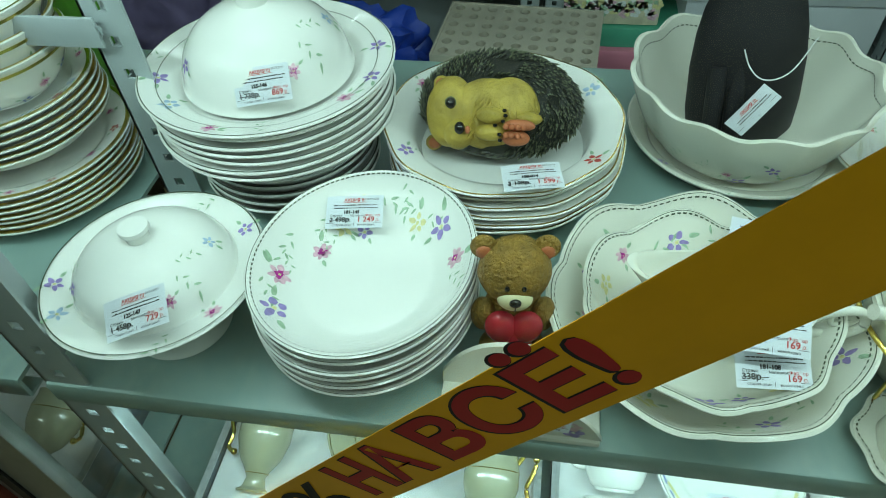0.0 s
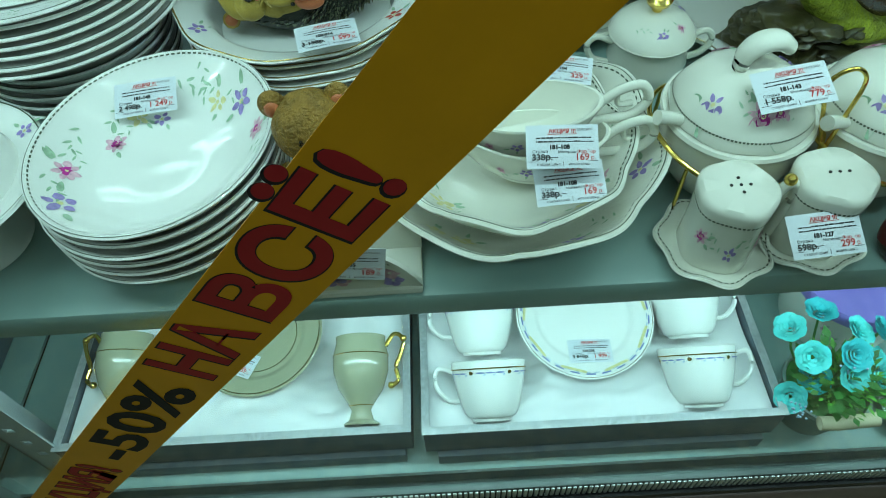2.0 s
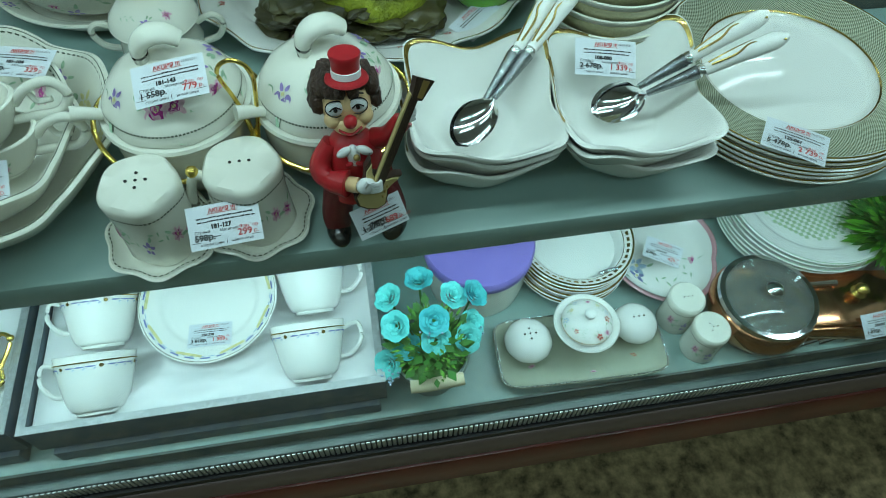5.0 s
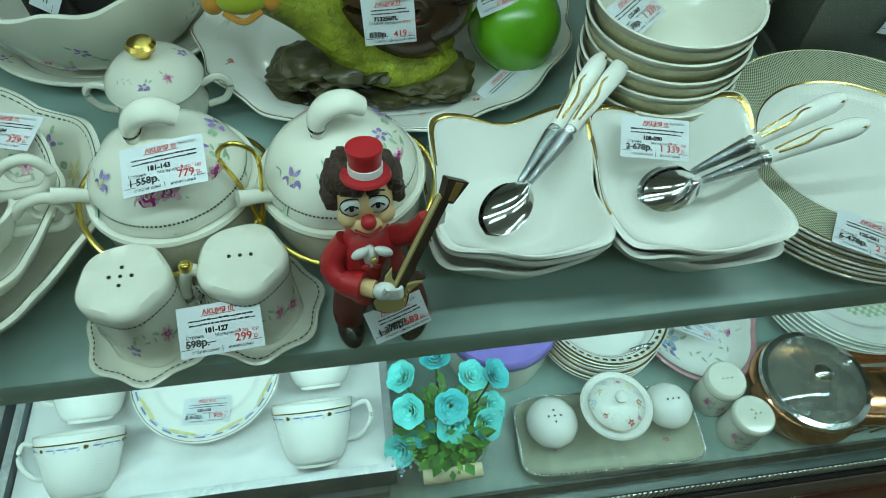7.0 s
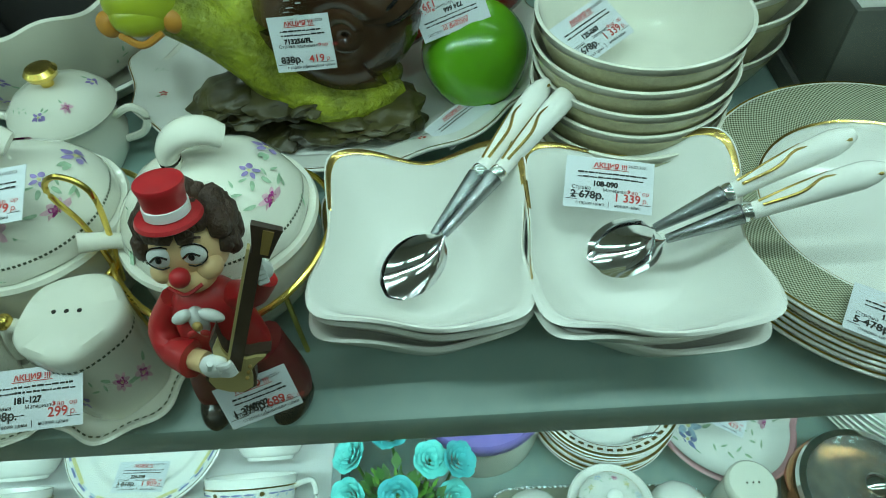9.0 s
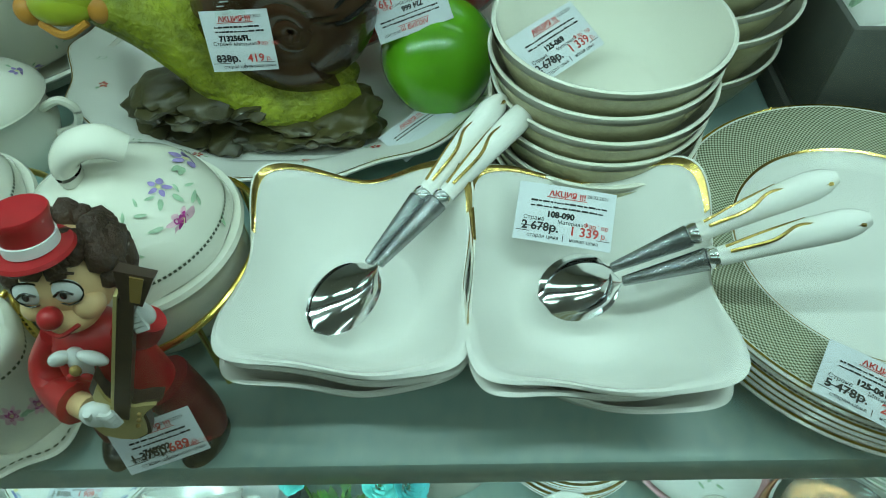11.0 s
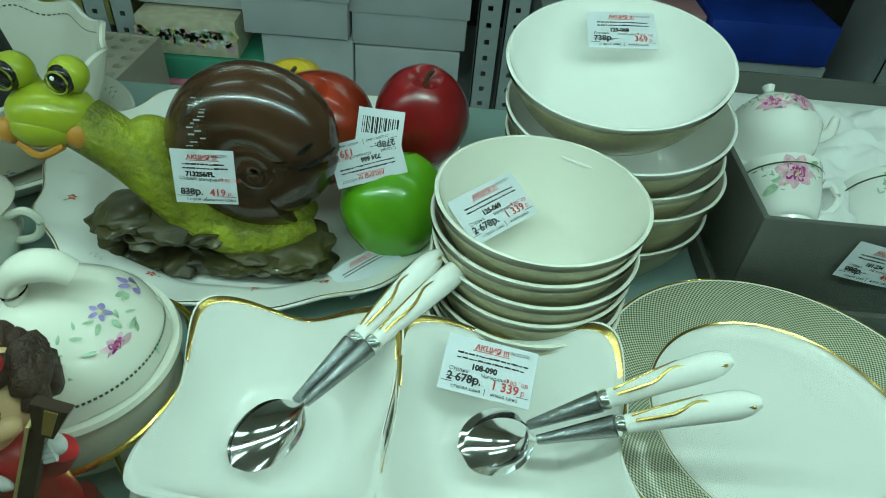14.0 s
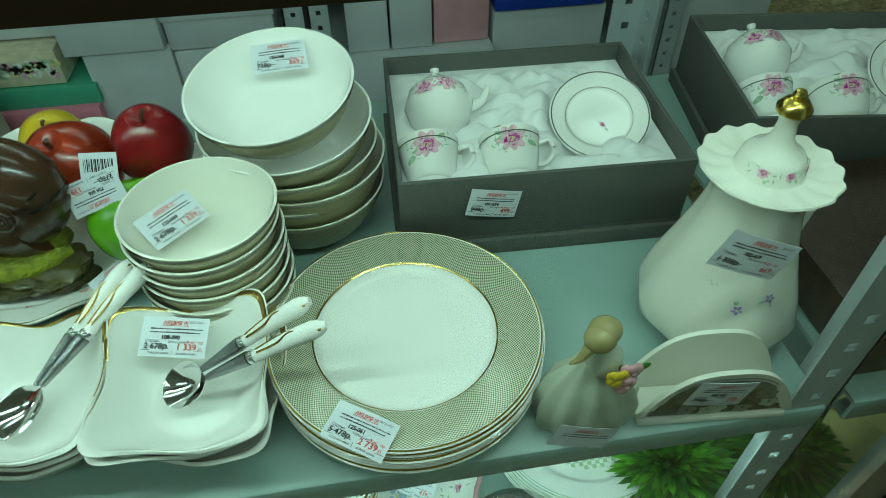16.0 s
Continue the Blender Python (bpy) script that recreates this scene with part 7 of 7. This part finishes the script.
shaker(0.719, 0.236, ZL + 0.0065, "round white ribbed pepper shaker on tray", 3, 0.0235, 0.036, PORC, 0.0, "tray shakers", True)
t = thing("covered_jar", "small white lidded jar with flower band", "jar", 0.660, 0.236, ZL + 0.0065)
part("bowl", lathe([(0, 0.001), (0.016, 0), (0.018, 0.003), (0.026, 0.018), (0.034, 0.036), (0.0355, 0.039), (0.034, 0.0405), (0.030, 0.037), (0, 0.030)], 64), PORC, t)
lp = [(0.0265, 0.0385), (0.0275, 0.0395), (0.026, 0.0435), (0.019, 0.048), (0.010, 0.051), (0.005, 0.052), (0, 0.0522)]
lid = part("lid", lathe(lp, 64, lambda a, k: 1 + 0.012 * math.cos(12 * a)), PORC, t)
part("knob", lathe([(0.0035, 0.051), (0.004, 0.055), (0.0060, 0.058), (0.0062, 0.061), (0.004, 0.0635), (0, 0.064)], 24), PORC, lid)
sk = Skin(0.0275, 0.02, 0.01)
sk.pts = sorted([(r + 0.0004, z + 0.0004) for r, z in lp])
prints(lid, sk, auto_spots(11, .019, .024, 73, cols=(0, 5, 4, 2, 3), s0=.003, s1=.0045), 73)
rim_line(lid, sk, 0.0268, 0.0006, DULLGOLD, 60)

# small plates with gold border, a dark handle lying in the top one
stack_of("fruit_plate", "small white plate with broad gold border", "plate", 0.672, 0.335, ZL, 0.066, 0.022, 0.036, 6, 0.0082, f=plate_f(0.45, 0.5), lines=[(0.0655, 0.0020, DULLGOLD, 0), (0.061, 0.0032, DULLGOLD, 46), (0.0555, 0.0007, DULLGOLD, 0)], seed=74)
bm = bmesh.new()
tube(bm, [(0, 0, 0), (0.012, 0.002, 0.001), (0.024, 0.003, 0.0005)], 0.0022, 8)
solid(bm, "cutlery_tip", STEEL, "dark steel cutlery tip on a plate", "cutlery", m=pose(0.686, 0.285, ZL + 0.060))

# heart shaped dish with bird print
t = thing("heart_dish", "white heart dish, pink edge, bluebird print", "dish", 0.786, 0.330, ZL, 10)
hr = lambda a, k: 1 + 0.16 * abs(math.sin(a + 0.6)) ** 0.8 - 0.18 * max(0, math.sin(a)) ** 14 + 0.10 * max(0, -math.sin(a)) ** 6
fh = lambda s: s ** 2
part("body", lathe(dish(0.062, 0.022, 0.042, 0.003, fh), 120, hr), PALEPINK, t, "pink glazed outside")
sk = Skin(0.0615, 0.0222, 0.042, 0.003, fh, hr)
bm = bmesh.new()
rows = [[bm.verts.new(sk.frame_at(2 * math.pi * i / 96, r)[0]) for i in range(96)] for r in (0.010, 0.025, 0.040, 0.046, 0.052, 0.0575)]
for u, v in zip(rows, rows[1:]):
    for i in range(96):
        bm.faces.new((u[i], u[(i + 1) % 96], v[(i + 1) % 96], v[i]))
bm.faces.new(rows[0])
part("glaze", bm, PORC, t, "white glazed inside")
sk2 = Skin(0.0615, 0.0228, 0.042, 0.0032, fh, hr)
prints(t, sk2, [(190, .030, .014, 2), (205, .038, .010, 7), (250, .030, .010, 4), (300, .034, .010, 4), (330, .04, .008, 0)], 75)

shaker(0.776, 0.246, ZL, "white pepper shaker with dark ring", 3, 0.020, 0.052, IVORY, 0.0, "white shakers")
shaker(0.790, 0.208, ZL, "white salt shaker with leaf print", 4, 0.020, 0.050, IVORY, 0.0, "white shakers")

# glass lidded copper pot
t = thing("copper_pot", "copper saucepan with glass lid", "saucepan", 0.868, 0.236, ZL)
part("body", lathe([(0, 0.001), (0.048, 0), (0.053, 0.004), (0.058, 0.020), (0.056, 0.036), (0.052, 0.0395), (0.049, 0.0395), (0.052, 0.02), (0.045, 0.006), (0, 0.004)], 80), COPPER, t)
lid = part("lid", lathe([(0.047, 0.043), (0.035, 0.048), (0.018, 0.052), (0, 0.053), (0, 0.0515), (0.018, 0.0505), (0.035, 0.0465), (0.047, 0.0415)], 72), mat("smoked_lid_glass", (0.62, 0.68, 0.64), 0.03, vary=0, coat=1.0, trans=0.85, ior=1.25), t, "clear dark glass lid")
part("lid_ring", lathe([(0.0460, 0.040), (0.0530, 0.040), (0.0545, 0.043), (0.0530, 0.0475), (0.0475, 0.048), (0.0460, 0.044)], 80), CHROME, lid)
part("knob", lathe([(0.004, 0.052), (0.005, 0.056), (0.009, 0.059), (0.0095, 0.063), (0.006, 0.067), (0, 0.068)], 32), CHROME, lid)

t = thing("copper_tray", "polished copper box tray with gold knob", "tray", 0.972, 0.222, ZL, -8)
part("body", cube(-0.062, -0.036, 0, 0.062, 0.042, 0.030, bev=0.008), COPPER, t)
part("lid", cube(-0.058, -0.032, 0.0305, 0.058, 0.038, 0.036, bev=0.0028), COPPER, t)
part("knob", lathe([(0.004, 0.036), (0.005, 0.040), (0.009, 0.043), (0.006, 0.047), (0.0075, 0.051), (0.004, 0.055), (0, 0.056)], 24, m=pose(0, 0.005, 0)), GOLD, t)
bm = bmesh.new()
tube(bm, [(-0.085, 0.012, 0.040), (-0.05, 0.016, 0.042), (-0.02, 0.018, 0.041)], 0.003, 8, taper=lambda s: 0.4 + 0.8 * s)
part("handle", bm, CHROME, t)
bm = bmesh.new()
for k in range(3):
    tube(bm, [(-0.07 + 0.03 * k, -0.047, 0.004), (-0.045 + 0.03 * k, -0.045, 0.005), (-0.02 + 0.03 * k, -0.043, 0.004)], 0.003, 8, taper=lambda s: 1.2 - 0.8 * s)
tagged(part("loose_knife", bm, CHROME), "thin steel knives lying by the rail", "cutlery").matrix_basis = pose(0.965, 0.238, ZL)

stack_of("gingham_plate", "white plate with mint gingham centre", "plate", 0.968, 0.352, ZL, 0.098, 0.018, 0.058, 7, 0.0068, f=plate_f(0.3), lines=[(0.0975, 0.0010, P_GREEN, 0)], seed=76)
sk = Skin(0.098, 0.018, 0.058, 0.003, plate_f(0.3))
bm = bmesh.new()
for i in range(-14, 15):
    for j in range(-14, 15):
        if (i + j) % 2 == 0 and math.hypot(i, j) * 0.0045 < 0.056:
            rect(bm, i * 0.0045 - 0.00225, j * 0.0045 - 0.00225, i * 0.0045 + 0.00225, j * 0.0045 + 0.00225, z=0.0068)
tagged(part("gingham_print", bm, MINT), "mint gingham print on the top plate", "print", kind="stuff").matrix_basis = pose(0.968, 0.352, ZL + 0.0068 * 6)
gp = thing("printed_rose", "pink rose and leaf transfer on the plate", "plate print", 0.968, 0.352, ZL + 0.0068 * 6)
prints(gp, sk, [(330, .070, .016, 0), (345, .078, .012, 4), (310, .068, .013, 4), (322, .080, .010, 0), (300, .074, .009, 4)], 77)


# artificial grass tufts
def tuft(x, y, z, n, R, seed):
    rng = random.Random(seed)
    t = thing("artificial_plant", "bright green artificial grass plant in pot", "plant", x, y, z, group="artificial plants")
    part("pot", lathe([(0, 0.0), (0.028, 0.0), (0.036, 0.045), (0.033, 0.046), (0.0, 0.04)], 32), WHITEPAINT, t)
    bm = bmesh.new()
    for k in range(n):
        a, e = rng.uniform(0, 6.283), rng.uniform(0.15, 1.5)
        d = Vector((math.cos(a) * math.cos(e), math.sin(a) * math.cos(e), math.sin(e)))
        p0 = d * R * rng.uniform(0.2, 0.7) + Vector((0, 0, 0.05))
        L = R * rng.uniform(0.35, 0.6)
        s = d.cross(Vector((rng.uniform(-1, 1), rng.uniform(-1, 1), 1))).normalized() * L * 0.10
        p1 = p0 + d * L * 0.6 + Vector((0, 0, -0.002))
        p2 = p0 + d * L + Vector((0, 0, -0.2 * L))
        f = bm.faces.new([bm.verts.new(v) for v in (p0 - s * 0.6, p0 + s * 0.6, p1 + s, p2, p1 - s)])
        f.material_index = k % 2
    tagged(part("leaves", bm, [LEAF, LIGHTLEAF], t, "narrow bright green leaves"), kind="stuff")


tuft(1.045, 0.285, ZL, 1500, 0.062, 5)
tuft(1.175, 0.275, ZL, 1500, 0.070, 6)
t = thing("wrapped_parcel", "yellow paper parcel in the next bay", "parcel", 1.255, 0.270, ZL + 0.0005, 25)
part("paper", cube(-0.06, -0.035, 0, 0.06, 0.035, 0.16, bev=0.006), YPAPER, t)
stack_of("gingham_plate", "white plates with gold line under grass", "plate", 0.950, 0.500, ZL, 0.085, 0.016, 0.05, 4, 0.006, seed=78, lines=[(0.084, 0.001, DULLGOLD, 0)])

# next bay on the left: gold lined dinner set
GL = [(0.0835, 0.0040, GOLD, 0)]
stack_of("gold_rim_plate", "white floral plate with broad gold rim", "plate", -0.405, 0.415, ZS, 0.092, 0.016, 0.055, 7, 0.0062, f=plate_f(0.3), lines=[(0.0915, 0.0045, GOLD, 0)], seed=81, spots=auto_spots(14, .072, .085, 81, cols=(0, 2, 4, 5)))
stack_of("gold_rim_soup_plate", "white floral deep plate with gold rim", "plate", -0.407, 0.418, ZS + 0.055, 0.084, 0.022, 0.045, 6, 0.0066, f=plate_f(0.4, 0.5), lines=GL, seed=82, spots=auto_spots(14, .064, .078, 82, cols=(0, 2, 4, 5)))


def gold_out(ob):
    so = Skin(0.066, 0.044, 0.034, 0.003, lambda s: s ** 1.9, outer=True)
    prints(ob, so, auto_spots(16, .046, .058, 83, cols=(2, 0, 4, 7, 5), s0=.006, s1=.008), 83)
    rim_line(ob, so, 0.0655, 0.0030, GOLD)


stack_of("gold_rim_bowl", "white floral bowl with gold rim", "bowl", -0.395, 0.418, ZS + 0.103, 0.066, 0.044, 0.034, 3, 0.019, f=lambda s: s ** 1.9, lines=[(0.0655, 0.0020, GOLD, 0)], outside=gold_out, seed=83)
carton("lime_carton", -0.60, -0.40, 0.50, ZS, ZS + 0.22, LIGHTLEAF, "lime green carton behind gold rimmed dishes", depth=0.10)

# string of the cat's label, tape on the snail, barcode tag on the fruit
bm = bmesh.new()
tube(bm, curve_pts([(0.212, 0.506, 0.952), (0.222, 0.492, 0.930), (0.236, 0.487, 0.921), (0.254, 0.490, 0.928), (0.270, 0.505, 0.950)], 6), 0.0006, 6)
solid(bm, "tag_string", WHITEPAINT, "thin white string round the cat's neck", "string")
t = thing("clear_tape", "strip of clear sticky tape on the shell", "sticky tape")
t.matrix_basis = facing((0.4650, 0.3905, 0.9400), (1, 0, 0.06), (0, -0.86, 0.50))
film = part("strip", cube(-0.0075, -0.012, 0, 0.0075, 0.020, 0.0003), GLASS, t, "clear tape film")
film.visible_shadow = False
bm = bmesh.new()
rng = random.Random(3)
for k in range(16):
    u, v = rng.uniform(-0.006, 0.003), -0.011 + 0.0019 * k
    rect(bm, u, v, u + rng.uniform(0.002, 0.004), v + rng.uniform(0.0003, 0.0010), z=0.0006)
part("crease", bm, SILVERPAPER, t, "bright creases in the tape")
t = thing("barcode_tag", "small white barcode card tag with hole", "barcode tag")
t.matrix_basis = facing((0.556, 0.432, 0.9125), (0.98, 0.1, -0.15), (0, -0.8, 0.6))
part("card", cube(-0.014, -0.023, -0.0006, 0.014, 0.023, -0.0002), PAPER, t)
bm = bmesh.new()
rng = random.Random(4)
x = -0.011
while x < 0.011:
    w = rng.choice((0.0004, 0.0008, 0.0012))
    rect(bm, x, 0.008, x + w, 0.018, z=0.0)
    x += w + rng.choice((0.0004, 0.0008))
part("barcode", bm, INK, t)

# ---- price labels ----
price_tag(facing((-0.1418, 0.3823, 0.9649), (0.981, 0.127, 0.147), (0.0, -0.756, 0.655)), "1 738р.", "869", "125-146", "white price label on the domed butter dish")
price_tag(facing((-0.1815, 0.2139, 0.9062), (0.905, 0.278, 0.322), (-0.1, -0.45, 0.89)), "1 458р.", "729", "125-147", "white price label on the pedestal dish")
price_tag(facing((-0.0721, 0.336, 0.8884), (0.994, 0.102, 0.039), (0.0, -0.352, 0.936)), "2 498р.", "1 249", "181-145", "white price label in the floral bowl")
price_tag(facing((0.058, 0.3638, 0.9109), (0.975, 0.199, 0.1), (0.0, -0.05, 1.0)), "3 198р.", "1 599", "108-014", "white price label on the scalloped plate rim")
price_tag(facing((0.2310, 0.4760, 0.8990), (0.52, 0.45, 0.70), (0.0, -0.96, 0.25)), "1 258р.", "629", "742-115", "white price label hanging from the black cat", w=0.042, h=0.0190, plain=True)
price_tag(facing((0.2057, 0.2482, 0.9032), (0.999, -0.029, -0.029), (0.0, -0.5, 0.87)), "338р.", "169", "181-108", "white price label on the sauce boat")
price_tag(facing((0.2111, 0.2386, 0.8814), (0.999, 0.04, 0.03), (0.0, -0.4, 0.92)), "338р.", "169", "181-108", "white price label on the lower sauce boat")
price_tag(facing((0.2213, 0.3448, 0.8848), (0.972, -0.216, -0.096), (0.0, -0.1, 1.0)), "658р.", "329", "181-104", "white price label at the back of the dish")
price_tag(facing((0.0739, 0.1974, 0.8663), (0.991, -0.02, -0.133), (0.0, -0.989, 0.148)), "378р.", "189", "181-135", "white price label on the napkin holder")
price_tag(facing((0.3399, 0.2627, 0.926), (0.987, 0.044, 0.156), (-0.1, -0.35, 0.93)), "1 558р.", "779", "181-143", "white price label on the sugar pot")
price_tag(facing((0.3579, 0.1975, 0.8685), (0.998, 0.049, 0.049), (0.0, -0.45, 0.89)), "598р.", "299", "181-127", "white price label between the shakers")
price_tag(facing((0.452, 0.2, 0.8534), (0.952, 0.261, 0.158), (0.15, -0.852, 0.501)), "1 378р.", "689", "748902", "white price label at the clown feet", w=0.034, h=0.022)
price_tag(facing((0.6226, 0.2877, 0.8874), (0.984, -0.161, -0.08), (0.0, -0.447, 0.894)), "2 678р.", "1 339", "108-090", "white price label in the square bowl")
price_tag(facing((0.4665, 0.3840, 0.9160), (0.992, 0.031, 0.02), (0.0, -0.97, 0.24)), "838р.", "419", "713256/FL", "white price label taped on the snail shell", w=0.034, h=0.031)
price_tag(facing((0.5545, 0.3940, 0.8475), (0.76, 0.63, 0.12), (-0.10, -0.10, 0.99)), "278р.", "139", "724 565", "white price label lying on the platter edge", plain=True)
price_tag(facing((0.623, 0.3632, 0.9258), (0.766, 0.639, 0.071), (0.246, -0.394, 0.886)), "2 678р.", "1 339", "125-069", "white price label in the small bowl")
price_tag(facing((0.7033, 0.498, 0.9706), (0.998, 0.05, 0.029), (0.0, -0.507, 0.862)), "738р.", "369", "125-068", "white price label in the tilted bowl")
price_tag(facing((0.7389, 0.2112, 0.8663), (0.834, -0.549, -0.055), (0.0, -0.1, 0.995)), "5 478р.", "2 739", "125-061", "white price label on the mesh rim plate")
price_tag(facing((0.8631, 0.3920, 0.8800), (0.976, 0.028, -0.216), (0.04, -0.998, 0.05)), "998р.", "499", "181-234", "white price label on the grey gift box")
price_tag(facing((0.9880, 0.2400, 0.9500), (0.92, -0.02, -0.36), (-0.1, -1.0, 0.02)), "1 338р.", "669", "102-419", "white price label on the coffee pot", w=0.050, h=0.029)
price_tag(facing((0.9720, 0.1975, 0.8680), (0.967, -0.09, -0.255), (0.0, -1.0, -0.05)), "798р.", "399", "102-422", "white price label behind the glaze print")
price_tag(facing((0.882, 0.1955, 0.8430), (0.93, -0.05, -0.36), (0.0, -1.0, 0.05)), "538р.", "269", "748-511", "white price label leaning on the bird figurine", h=0.022, plain=True)
price_tag(facing((0.2706, 0.2748, 0.5879), (0.999, -0.031, -0.008), (0.0, 0.05, 1.0)), "3 818р.", "1 909", "220-338", "white price label on the blue border saucer")
price_tag(facing((-0.0899, 0.2853, 0.5871), (0.925, -0.372, -0.074), (0.0, 0.05, 1.0)), "5 118р.", "2 559", "220-341", "white price label on the olive saucer")
price_tag(facing((0.776, 0.3135, 0.5643), (0.864, -0.494, -0.099), (0.0, -0.196, 0.981)), "878р.", "439", "210-114", "white price label on the heart dish")
price_tag(facing((0.9823, 0.1885, 0.5614), (0.998, 0.05, 0.028), (0.0, -0.486, 0.874)), "1 878р.", "939", "330-207", "white price label on the copper tray")
price_tag(facing((0.5506, 0.4266, 0.9071), (-0.95, -0.188, -0.25), (0.0, -0.8, 0.6)), "278р.", "139", "724 666", "upside down price label on the green fruit")

# dark carton under the next bay's tea set
carton("dark_carton", 1.098, 1.42, 0.222, ZS, ZS + 0.045, DARKWOOD, "dark brown flat carton beside the coffee pot", depth=0.19)
